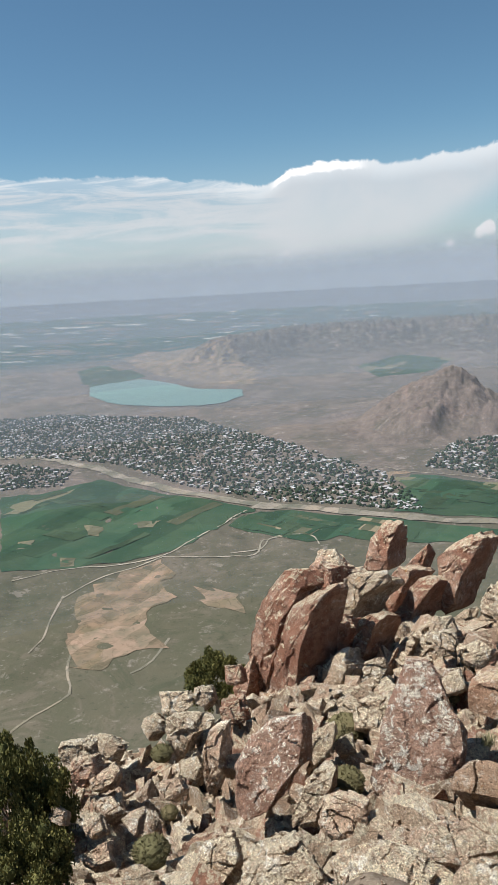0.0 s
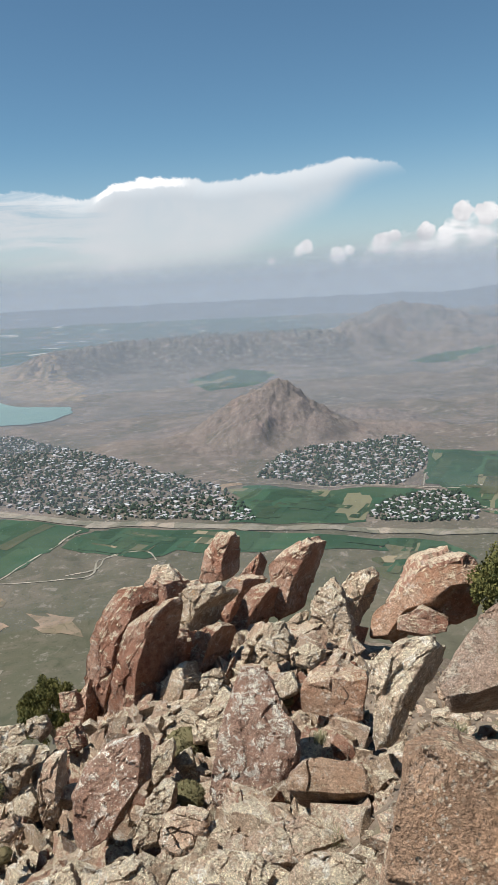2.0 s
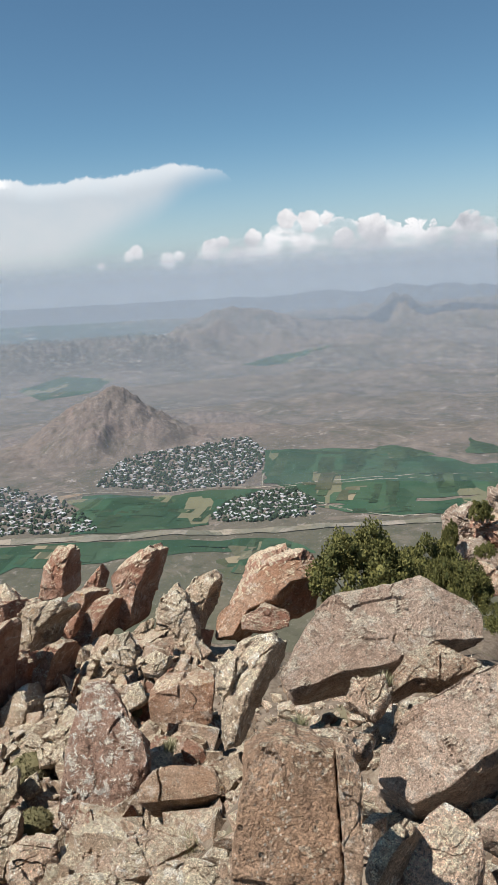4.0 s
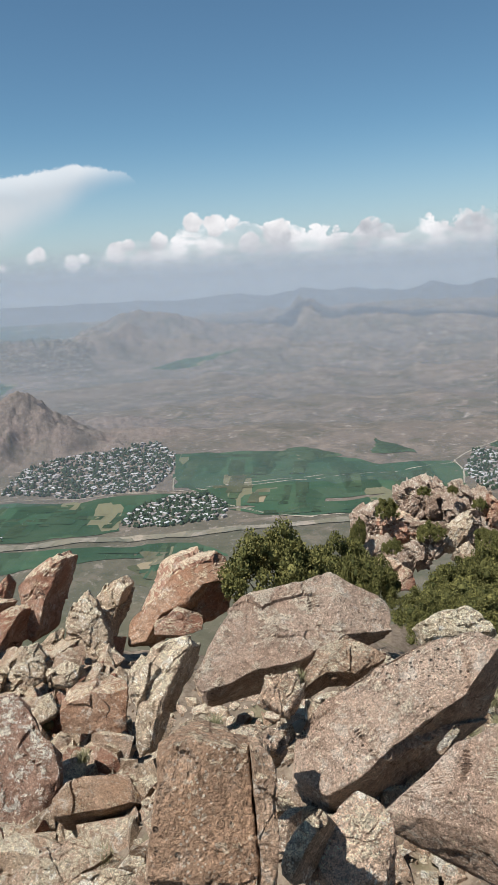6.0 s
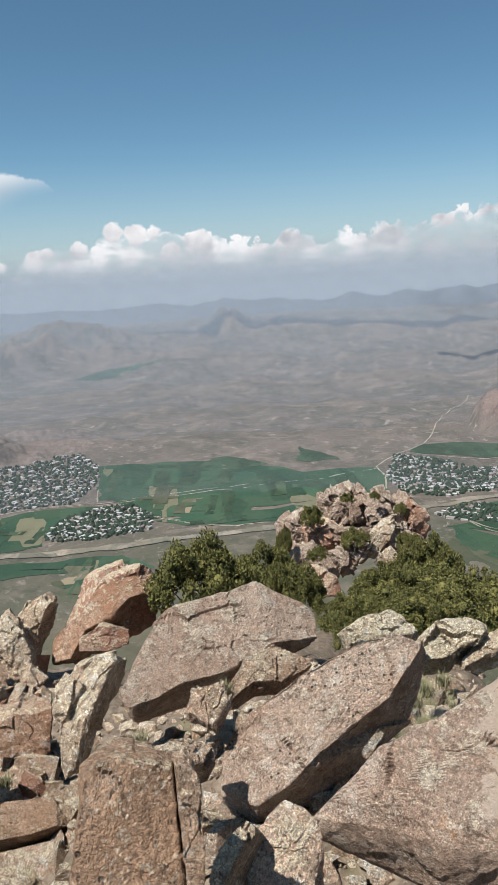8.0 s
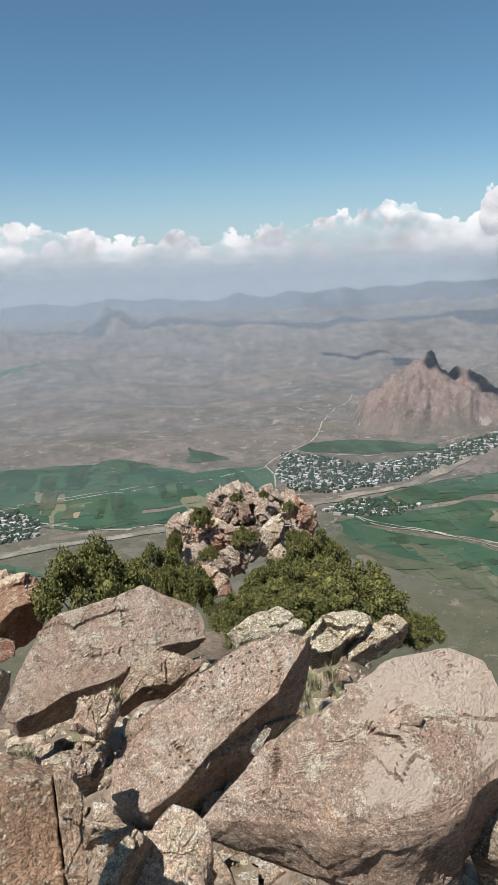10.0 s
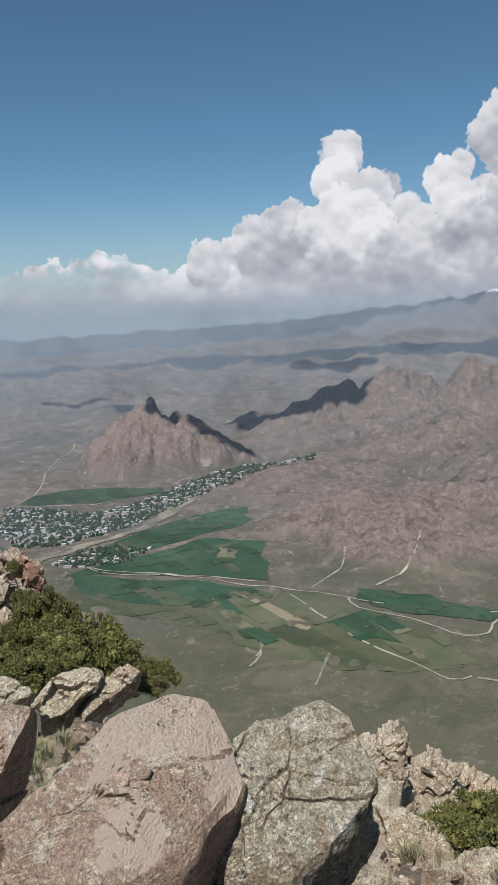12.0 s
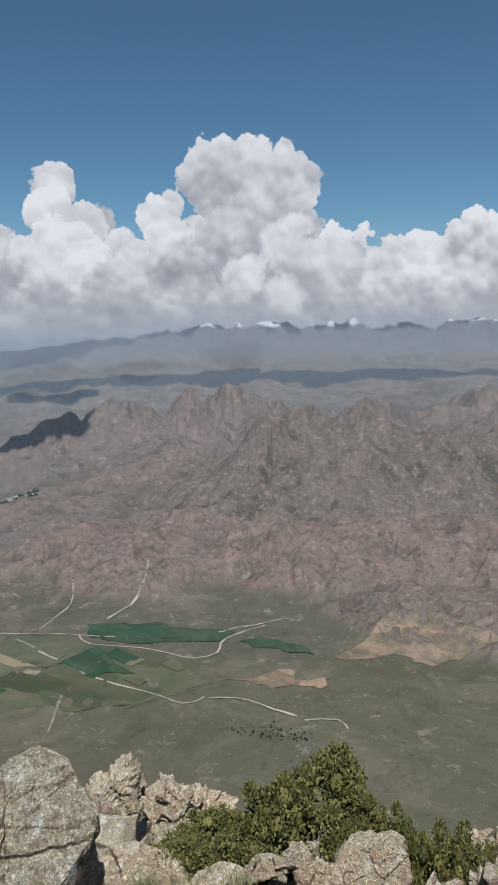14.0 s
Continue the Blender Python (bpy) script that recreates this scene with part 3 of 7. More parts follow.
def ground_material():
    m, g = material("land")
    geo = g.add("ShaderNodeNewGeometry")
    pos = geo.outputs["Position"]
    xyz = g.add("ShaderNodeSeparateXYZ")
    g.put(xyz.inputs[0], pos)
    flat = g.vmul(pos, (1.0, 1.0, 0.0))
    dist = g.add("ShaderNodeVectorMath", op="LENGTH")
    g.put(dist.inputs[0], flat)
    d = dist.outputs["Value"]
    rocky = g.add("ShaderNodeAttribute")
    rocky.attribute_name = "bare"
    # summit: stony soil
    a = g.noise(pos, 5.0, 6, 0.7)
    b = g.noise(pos, 38.0, 4, 0.7)
    soil = g.mix(g.step(a, 0.35, 0.65), (0.13, 0.098, 0.072), (0.25, 0.20, 0.15))
    soil = g.mix(g.math("MULTIPLY", g.step(b, 0.5, 0.7), 0.6), soil, (0.34, 0.30, 0.24))
    grass = g.step(g.noise(pos, 0.9, 4, 0.6), 0.56, 0.64)
    soil = g.mix(g.math("MULTIPLY", grass, 0.5), soil, (0.15, 0.145, 0.07))
    # valley: dry steppe, greener low down
    n1 = g.noise(flat, 0.0042, 6, 0.6, 0.5)
    n2 = g.noise(flat, 0.021, 6, 0.65, 0.8)
    n3 = g.noise(flat, 0.11, 4, 0.7)
    steppe = g.mix(g.step(n1, 0.38, 0.62), (0.122, 0.108, 0.084), (0.178, 0.146, 0.122))
    steppe = g.mix(g.math("MULTIPLY", g.step(n2, 0.5, 0.72), 0.55), steppe, (0.235, 0.185, 0.137))
    steppe = g.mix(g.math("MULTIPLY", g.step(n2, 0.50, 0.30), 0.4), steppe, (0.092, 0.097, 0.060))
    steppe = g.mix(g.math("MULTIPLY", g.step(n3, 0.55, 0.75), 0.3), steppe, (0.27, 0.23, 0.18))
    green_low = g.math("MULTIPLY", g.step(d, 1500.0, 900.0), 0.75)
    steppe = g.mix(green_low, steppe, g.mix(n2, (0.082, 0.092, 0.053), (0.124, 0.119, 0.078)))
    worked = g.math("SUBTRACT", 0.95, g.math("MULTIPLY", g.step(d, 1400.0, 900.0), 0.55))
    # pale outcrops, tracks and scrub
    broad = g.noise(flat, 0.0095, 8, 0.74, 0.9)
    steppe = g.mix(g.math("MULTIPLY", g.math("MULTIPLY", g.step(broad, 0.52, 0.60), 0.55), worked), steppe, (0.27, 0.215, 0.175))
    steppe = g.mix(g.math("MULTIPLY", g.step(broad, 0.44, 0.37), 0.42), steppe, (0.065, 0.078, 0.048))
    specks = g.noise(flat, 0.030, 8, 0.78, 0.4)
    steppe = g.mix(g.math("MULTIPLY", g.math("MULTIPLY", g.step(specks, 0.575, 0.625), 0.75), worked), steppe, (0.40, 0.345, 0.30))
    steppe = g.mix(g.math("MULTIPLY", g.step(specks, 0.42, 0.36), 0.5), steppe, (0.06, 0.068, 0.042))
    flecks = g.noise(flat, 0.085, 5, 0.75, 0.3)
    steppe = g.mix(g.math("MULTIPLY", g.math("MULTIPLY", g.step(flecks, 0.60, 0.66), 0.6), worked), steppe, (0.42, 0.37, 0.32))
    steppe = g.mix(g.math("MULTIPLY", g.step(flecks, 0.41, 0.35), 0.5), steppe, (0.055, 0.06, 0.042))
    # far plain: strips of green fields
    strips = g.noise(g.vmul(flat, (0.0035, 0.012, 0.0)), 1.0, 8, 0.7)
    far_green = g.math("MULTIPLY", g.step(d, 3450.0, 3650.0), g.step(xyz.outputs[0], 1800.0, 1000.0))
    steppe = g.mix(g.math("MULTIPLY", far_green, g.step(strips, 0.40, 0.48)), steppe, (0.018, 0.070, 0.052))
    steppe = g.mix(g.math("MULTIPLY", far_green, g.step(strips, 0.59, 0.62)), steppe, (0.56, 0.53, 0.47))
    # bare hills
    h1 = g.noise(pos, 0.011, 6, 0.66, 0.8)
    crest = g.add("ShaderNodeAttribute")
    crest.attribute_name = "crest"
    ruddy = g.add("ShaderNodeAttribute")
    ruddy.attribute_name = "ruddy"
    earth = g.math("ADD", ruddy.outputs["Fac"], g.math("MULTIPLY", g.math("SUBTRACT", h1, 0.5), 2.4), None, True)
    bare = g.ramp(earth, [(0.0, (0.100, 0.094, 0.074)), (0.45, (0.148, 0.122, 0.104)), (1.0, (0.255, 0.178, 0.148))])
    # relief shading put into the colour: scrub-dark gullies, pale bare-stone crests
    bare = g.mix(g.math("MULTIPLY", g.step(crest.outputs["Fac"], 0.08, -0.25), 0.70), bare, (0.070, 0.074, 0.050))
    bare = g.mix(g.math("MULTIPLY", g.step(crest.outputs["Fac"], 0.34, 0.66), 0.40), bare, (0.32, 0.25, 0.215))
    bare = g.mix(g.math("MULTIPLY", g.step(g.noise(pos, 0.045, 6, 0.7, 0.5), 0.57, 0.66), 0.5), bare, (0.40, 0.32, 0.27))
    falls = g.noise(g.vmul(pos, (1.0, 1.0, 0.10)), 0.034, 7, 0.72, 0.5)
    bare = g.mix(g.math("MULTIPLY", g.step(falls, 0.54, 0.62), 0.42), bare, (0.40, 0.31, 0.265))
    bare = g.mix(g.math("MULTIPLY", g.step(falls, 0.46, 0.37), 0.45), bare, (0.085, 0.072, 0.058))
    stones = g.noise(pos, 0.11, 5, 0.78, 0.3)
    bare = g.mix(g.math("MULTIPLY", g.step(stones, 0.56, 0.62), 0.55), bare, (0.44, 0.36, 0.31))
    bare = g.mix(g.math("MULTIPLY", g.step(stones, 0.43, 0.37), 0.55), bare, (0.065, 0.055, 0.046))
    land_col = g.mix(g.math("MULTIPLY", rocky.outputs["Fac"], g.step(n2, 0.25, 0.5)), steppe, bare)
    # snow on the highest far range
    snow = g.math("MULTIPLY", g.step(g.math("ADD", xyz.outputs[2], g.math("MULTIPLY", g.noise(pos, 0.012, 5, 0.7), 110.0)), 96.0, 112.0), g.step(d, 4300.0, 4400.0))
    # rock of the far range, with bluish distance haze mixed into its colour
    hazy_range_rock = g.math("MULTIPLY", g.step(d, 4450.0, 4600.0), g.step(xyz.outputs[0], 3400.0, 4200.0))
    land_col = g.mix(hazy_range_rock, land_col, g.mix(n2, (0.10, 0.115, 0.13), (0.20, 0.19, 0.19)))
    land_col = g.mix(g.math("MULTIPLY", snow, 0.85), land_col, (0.62, 0.64, 0.68))
    land_col = g.mix(1.0, land_col, (0.745, 0.75, 0.77), "MULTIPLY")
    col = g.mix(g.step(d, 60.0, 300.0), soil, land_col)
    near_bump = g.math("MULTIPLY", g.math("ADD", a, g.math("MULTIPLY", b, 0.4)), g.step(d, 200.0, 60.0))
    normal = g.bump(near_bump, 0.8, 0.06)
    far_bump = g.math("MULTIPLY", g.math("ADD", g.math("MULTIPLY", g.noise(pos, 0.05, 6, 0.7), 3.0), n3), g.math("MULTIPLY", g.step(d, 300.0, 700.0), g.math("ADD", 0.08, g.math("MULTIPLY", rocky.outputs["Fac"], 0.45))))
    normal = g.bump(far_bump, 1.0, 6.0, normal)
    g.surface(col, 0.95, normal, 0.1)
    return m


LAND = ground_material()


def patch_material(name, a, b, scale, c=None):
    m, g = material(name)
    pos = g.add("ShaderNodeNewGeometry").outputs["Position"]
    flat = g.vmul(pos, (1.0, 1.0, 0.0))
    n = g.noise(flat, scale, 5, 0.6, 0.3)
    cells = g.add("ShaderNodeTexVoronoi")
    cells.distance = "CHEBYCHEV"
    turned = g.add("ShaderNodeVectorRotate")
    g.put(turned.inputs["Vector"], flat)
    turned.inputs["Angle"].default_value = 0.55
    g.put(cells.inputs["Vector"], g.vmul(turned.outputs[0], (1.0, 0.38, 0.0)))
    cells.inputs["Scale"].default_value = scale * 1.7
    plots = cells.outputs[1]
    sep = g.add("ShaderNodeSeparateXYZ")
    g.put(sep.inputs[0], plots)
    col = g.mix(g.step(n, 0.35, 0.65), a, b)
    col = g.mix(g.math("MULTIPLY", sep.outputs[0], 0.85), col, g.mix(1.0, col, (0.5, 0.55, 0.5), "MULTIPLY"))
    col = g.mix(g.math("MULTIPLY", g.step(sep.outputs[2], 0.6, 1.0), 0.28), col, g.mix(1.0, col, (1.7, 1.5, 1.3), "MULTIPLY"))
    if c:
        col = g.mix(g.step(sep.outputs[1], 0.91, 0.93), col, c)
    rill = g.math("ABSOLUTE", g.math("SUBTRACT", g.noise(flat, scale * 0.9, 5, 0.6, 1.2), 0.5))
    col = g.mix(g.math("MULTIPLY", g.step(rill, 0.030, 0.006), 0.45 if c is None else 0.12), col, g.mix(1.0, col, (0.52, 0.54, 0.52), "MULTIPLY"))
    fine = g.noise(flat, scale * 12, 4, 0.7)
    col = g.mix(g.math("MULTIPLY", fine, 0.4), col, g.mix(1.0, col, (0.6, 0.6, 0.6), "MULTIPLY"))
    g.surface(col, 0.95, None, 0.1)
    return m


FIELD = {
    "green": patch_material("crop_field", (0.034, 0.080, 0.046), (0.054, 0.094, 0.056), 0.011, (0.15, 0.145, 0.09)),
    "olive": patch_material("dry_meadow", (0.080, 0.094, 0.056), (0.116, 0.116, 0.074), 0.016, (0.24, 0.20, 0.13)),
    "lush": patch_material("lush_field", (0.040, 0.072, 0.040), (0.058, 0.090, 0.052), 0.014),
    "tan": patch_material("bare_earth", (0.30, 0.215, 0.16), (0.19, 0.16, 0.115), 0.03),
    "straw": patch_material("stubble_field", (0.175, 0.165, 0.115), (0.135, 0.132, 0.088), 0.03),
}
ROAD = patch_material("dirt_road", (0.42, 0.37, 0.31), (0.36, 0.32, 0.26), 0.05)
GRAVEL = patch_material("river_gravel", (0.30, 0.26, 0.215), (0.22, 0.205, 0.165), 0.02)


def water_material():
    m, g = material("lake_water")
    pos = g.add("ShaderNodeNewGeometry").outputs["Position"]
    n = g.noise(pos, 0.01, 3)
    col = g.mix(n, (0.125, 0.225, 0.205), (0.150, 0.245, 0.222))
    g.surface(col, 0.4, g.bump(g.noise(pos, 0.2, 3), 0.1, 0.5), 0.15)
    return m


WATER = water_material()


def plain_material(name, a, b, scale=4.0, rough=0.85):
    m, g = material(name)
    pos = g.add("ShaderNodeTexCoord").outputs["Object"]
    info = g.add("ShaderNodeObjectInfo").outputs["Random"]
    isl = g.add("ShaderNodeNewGeometry").outputs["Random Per Island"]
    n = g.noise(pos, scale, 4, 0.6)
    col = g.mix(g.math("FRACT", g.math("ADD", isl, info)), a, b)
    col = g.mix(g.math("MULTIPLY", n, 0.4), col, g.mix(1.0, col, (0.55, 0.55, 0.55), "MULTIPLY"))
    g.surface(col, rough, None, 0.2)
    return m


WALL = plain_material("house_wall", (0.42, 0.39, 0.35), (0.26, 0.22, 0.185), 0.5)
ROOF = plain_material("house_roof", (0.52, 0.53, 0.54), (0.20, 0.165, 0.155), 0.3, 0.7)
TREES = plain_material("village_trees", (0.016, 0.034, 0.020), (0.040, 0.064, 0.034), 0.5)
CLOUD = plain_material("cloud_white", (0.80, 0.80, 0.81), (0.78, 0.78, 0.79), 0.02)
BARK = plain_material("juniper_bark", (0.20, 0.17, 0.14), (0.28, 0.25, 0.21), 12.0)
TWIG = plain_material("dry_twig", (0.30, 0.26, 0.21), (0.42, 0.39, 0.34), 12.0)
NEEDLES = plain_material("juniper_needles", (0.056, 0.066, 0.022), (0.215, 0.200, 0.066), 3.0)
CUSHION = plain_material("cushion_plant", (0.12, 0.115, 0.055), (0.19, 0.16, 0.085), 20.0)
TURF = plain_material("green_turf", (0.10, 0.115, 0.045), (0.19, 0.185, 0.085), 10.0)
GRASS = plain_material("dry_grass", (0.30, 0.27, 0.17), (0.20, 0.20, 0.10), 10.0)


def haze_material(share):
    """Haze painted as a bluish tint on a sheet: denser to the west, where the plain fades away, clearer towards the
    mountains.
    """
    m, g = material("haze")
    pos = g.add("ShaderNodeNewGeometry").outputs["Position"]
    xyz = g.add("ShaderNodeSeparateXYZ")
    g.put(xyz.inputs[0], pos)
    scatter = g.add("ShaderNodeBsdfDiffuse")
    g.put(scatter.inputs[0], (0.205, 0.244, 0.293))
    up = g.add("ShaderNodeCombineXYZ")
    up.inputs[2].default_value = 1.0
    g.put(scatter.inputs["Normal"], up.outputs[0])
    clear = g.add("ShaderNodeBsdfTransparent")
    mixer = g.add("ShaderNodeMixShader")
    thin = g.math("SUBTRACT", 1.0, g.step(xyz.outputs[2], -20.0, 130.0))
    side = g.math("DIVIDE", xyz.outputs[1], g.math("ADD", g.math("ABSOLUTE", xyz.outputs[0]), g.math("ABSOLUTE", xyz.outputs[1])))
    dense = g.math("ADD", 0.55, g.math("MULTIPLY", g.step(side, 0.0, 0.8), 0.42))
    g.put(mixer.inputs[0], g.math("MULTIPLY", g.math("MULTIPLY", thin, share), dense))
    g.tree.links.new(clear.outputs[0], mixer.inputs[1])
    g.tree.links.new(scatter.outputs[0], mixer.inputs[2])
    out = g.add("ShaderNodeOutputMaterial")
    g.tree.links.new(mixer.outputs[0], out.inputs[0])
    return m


# ---- ground sheet ----
def build_ground():
    azs = np.concatenate([np.arange(-30, 118, 0.13), np.arange(118, 328, 6.0)])
    near = np.geomspace(0.25, 430, 170)
    els = np.arange(-42.4, -0.75, 0.075)
    far = np.array([land_d(e) for e in els if land_d(e) > 440] + [FAR])
    ds = np.concatenate([near, far])
    n, k = len(azs), len(ds)
    A_, D_ = np.meshgrid(np.radians(azs), ds)
    x, y = (D_ * np.sin(A_)).ravel(), (D_ * np.cos(A_)).ravel()
    z, bare, crest, ruddy = land(x, y)
    verts = np.stack([x, y, z], 1)
    verts = np.vstack([verts, [[0, 0, -1.7]]])
    i, j = np.meshgrid(np.arange(k - 1), np.arange(n), indexing="ij")
    a, b = i * n + j, i * n + (j + 1) % n
    faces = np.stack([a, a + n, b + n, b], -1).reshape(-1, 4)
    me = bpy.data.meshes.new("ground")
    me.vertices.add(len(verts))
    me.vertices.foreach_set("co", verts.astype(np.float32).ravel())
    caps = np.array([[len(verts) - 1, j, (j + 1) % n] for j in range(n)])
    loops = np.concatenate([faces.ravel(), caps.ravel()])
    me.loops.add(len(loops))
    me.loops.foreach_set("vertex_index", loops.astype(np.int32))
    sizes = np.concatenate([np.full(len(faces), 4), np.full(len(caps), 3)])
    starts = np.concatenate([[0], np.cumsum(sizes)[:-1]])
    me.polygons.add(len(sizes))
    me.polygons.foreach_set("loop_start", starts.astype(np.int32))
    me.polygons.foreach_set("use_smooth", np.ones(len(sizes), dtype=bool))
    for key, values in (("bare", bare), ("crest", crest), ("ruddy", ruddy)):
        att = me.attributes.new(key, "FLOAT", "POINT")
        att.data.foreach_set("value", np.append(values, 0).astype(np.float32))
    me.update(calc_edges=True)
    me.validate()
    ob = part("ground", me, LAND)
    tagged(ob, "stony summit falling to a wide dry valley with bare hills", "ground", kind="structure")


build_ground()


def icosphere(level):
    bm = bmesh.new()
    bmesh.ops.create_icosphere(bm, subdivisions=level, radius=1.0)
    verts = np.array([v.co[:] for v in bm.verts])
    faces = np.array([[v.index for v in f.verts] for f in bm.faces])
    bm.free()
    return verts, faces


# ---- valley: fields, roads, river, lake ----
ROADS, FIELDS, CHANNELS = [], [], []
LAKE = [(-12.60, -7.42), (-11.45, -7.20), (-10.19, -7.15), (-9.13, -7.09), (-7.67, -7.30), (-6.22, -7.69), (-4.76, -8.15), (-3.05, -8.38), (-1.21, -8.52), (-1.06, -8.88), (-2.48, -9.28), (-4.66, -9.44), (-7.23, -9.30), (-9.76, -8.97), (-11.41, -8.59), (-12.59, -7.96)]
VILLAGE_A = [(-19.20, -8.93), (-14.38, -9.11), (-9.01, -9.89), (-5.17, -10.25), (-3.06, -11.07), (1.64, -12.49), (5.91, -14.22), (9.33, -15.19), (11.62, -17.12), (12.23, -18.16), (5.73, -17.60), (0.45, -16.90), (-3.93, -15.93), (-7.79, -14.70), (-10.68, -13.33), (-13.98, -12.51), (-19.59, -11.62)]
VILLAGE_B = [(12.43, -14.80), (14.29, -13.45), (17.83, -13.03), (20.91, -12.76), (24.41, -12.47), (25.68, -13.35), (25.21, -14.61), (23.42, -15.92), (17.67, -15.67)]
VILLAGE_C = [(21.12, -17.67), (22.49, -16.87), (25.16, -16.31), (27.78, -16.26), (29.49, -17.19), (29.04, -18.23), (25.09, -18.62), (21.09, -18.30)]
VILLAGE_D = [(47.78, -14.97), (48.29, -13.73), (51.14, -13.81), (53.75, -14.44), (57.29, -14.14), (61.67, -12.95), (66.76, -11.71), (72.05, -11.85), (71.67, -12.47), (66.77, -12.96), (62.52, -13.89), (59.90, -14.83), (56.35, -15.90), (52.76, -16.62), (48.79, -16.31)]
VILLAGE_E = [(51.36, -17.95), (53.18, -17.19), (56.31, -17.09), (58.96, -17.36), (57.16, -18.17), (53.57, -18.47)]
VILLAGE_F = [(-19.67, -12.15), (-17.31, -12.61), (-14.50, -13.28), (-15.46, -14.20), (-18.32, -14.00), (-19.93, -13.95)]
RIVER = [(-21.89, -11.28), (-17.22, -11.96), (-13.62, -12.98), (-10.77, -14.16), (-7.42, -15.38), (-3.10, -16.64), (1.30, -17.38), (7.46, -18.29), (12.64, -18.78), (17.71, -18.91)]
RIVER_B = [(-0.99, -17.22), (5.17, -17.95), (11.66, -18.68), (18.37, -18.94), (25.07, -19.25), (29.46, -19.19), (35.5, -18.95), (41.0, -18.65), (46.5, -18.1), (50.6, -17.5)]
RIVER_C = [(50.55, -17.48), (53.24, -17.02), (57.67, -16.05), (60.27, -15.01), (62.80, -13.76)]
RIVER_D = [(52.84, -16.87), (56.55, -16.32), (59.56, -15.19), (61.34, -14.10), (63.95, -13.46)]
ROADS.append([(-20.10, -20.44), (-16.29, -20.30), (-12.41, -20.47), (-8.40, -20.35), (-6.05, -19.34), (-3.25, -18.32), (-0.93, -17.36), (0.89, -16.93)])
ROADS.append([(-8.41, -20.47), (-4.39, -20.88), (-1.21, -20.81), (-0.45, -19.81), (1.14, -19.70)])
ROADS.append([(-16.57, -22.29), (-12.48, -21.08), (-8.41, -20.47)])
ROADS.append([(-3.08, -20.68), (-0.59, -20.32), (0.33, -19.66), (3.27, -19.69), (4.04, -20.41)])
ROADS.append([(9.38, -14.75), (11.52, -15.16), (17.67, -15.72), (25.17, -15.97), (29.51, -15.81), (37.05, -15.42)])
ROADS.append([(25.26, -15.89), (25.42, -15.04), (26.08, -14.85)])
ROADS.append([(25.61, -16.11), (27.78, -16.35), (29.49, -17.19), (32.04, -17.91), (36.21, -18.36)])
ROADS.append([(20.52, -15.94), (25.56, -16.05), (31.23, -15.95), (37.46, -15.59), (42.34, -15.14), (47.01, -14.48)])
ROADS.append([(28.10, -16.60), (30.65, -17.68), (33.73, -18.13), (38.64, -18.41)])
ROADS.append([(46.99, -14.40), (48.53, -13.63), (50.78, -12.67), (51.71, -11.42), (53.77, -9.63)])
ROADS.append([(46.99, -14.40), (47.65, -15.08), (47.71, -16.36)])
ROADS.append([(49.42, -13.46), (54.24, -13.78), (59.43, -13.12), (62.80, -12.30)])
ROADS.append([(53.65, -18.09), (54.96, -18.75), (59.36, -19.20), (63.66, -19.73), (67.92, -20.34)])
ROADS.append([(53.90, -18.41), (55.49, -19.02), (60.96, -19.44), (66.15, -20.48), (69.70, -20.90), (75.04, -21.68), (80.36, -22.29), (84.71, -22.28), (87.25, -21.72), (90.63, -21.10)])
ROADS.append([(69.68, -21.31), (71.86, -22.62), (75.84, -24.70), (79.41, -25.86), (82.06, -26.94), (83.82, -26.41)])
ROADS.append([(84.18, -26.52), (87.35, -26.85), (90.05, -27.65), (91.18, -28.03)])
ROADS.append([(91.85, -28.36), (94.57, -28.24), (95.33, -28.77)])
ROADS.append([(74.30, -21.58), (75.10, -22.33), (78.98, -22.91), (81.17, -23.54), (83.16, -23.97), (84.97, -23.54), (85.67, -22.57), (88.83, -21.64)])
ROADS.append([(71.41, -20.75), (73.80, -19.34), (74.08, -18.16)])
ROADS.append([(76.49, -20.60), (79.16, -19.39), (79.86, -18.21)])
FIELDS.append(("green", [(-19.99, -14.35), (-17.17, -14.58), (-12.49, -14.17), (-8.31, -15.50), (-3.13, -16.93), (-0.94, -17.44), (-4.18, -18.67), (-7.92, -20.11), (-14.58, -20.36), (-20.79, -19.58)]))
FIELDS.append(("green", [(-3.27, -18.54), (-0.51, -17.69), (5.69, -18.44), (7.40, -19.54), (2.90, -20.21), (-0.19, -19.40)]))
FIELDS.append(("green", [(11.49, -15.49), (17.65, -16.01), (25.17, -16.14), (23.37, -17.11), (21.12, -17.67), (20.86, -18.51), (15.26, -18.42), (9.94, -18.19), (10.51, -16.76)]))
FIELDS.append(("green", [(25.68, -13.35), (30.38, -13.43), (37.02, -13.59), (37.05, -15.42), (29.51, -15.73), (25.40, -15.80)]))
FIELDS.append(("green", [(26.91, -16.13), (37.06, -15.66), (37.10, -18.17), (32.04, -17.79), (29.49, -16.98)]))
FIELDS.append(("green", [(10.17, -15.63), (17.72, -15.88), (17.71, -18.30), (13.07, -18.16), (11.62, -17.12)]))
FIELDS.append(("green", [(25.83, -13.75), (31.98, -13.67), (38.11, -14.04), (41.58, -14.63), (46.69, -14.37), (47.93, -14.98), (47.52, -16.64), (39.77, -17.05), (34.43, -17.30), (29.51, -17.44), (26.52, -15.94), (25.29, -14.98)]))
FIELDS.append(("green", [(29.49, -17.65), (34.42, -17.51), (39.76, -17.26), (44.13, -16.67), (46.68, -17.07), (39.73, -18.31), (31.70, -18.09)]))
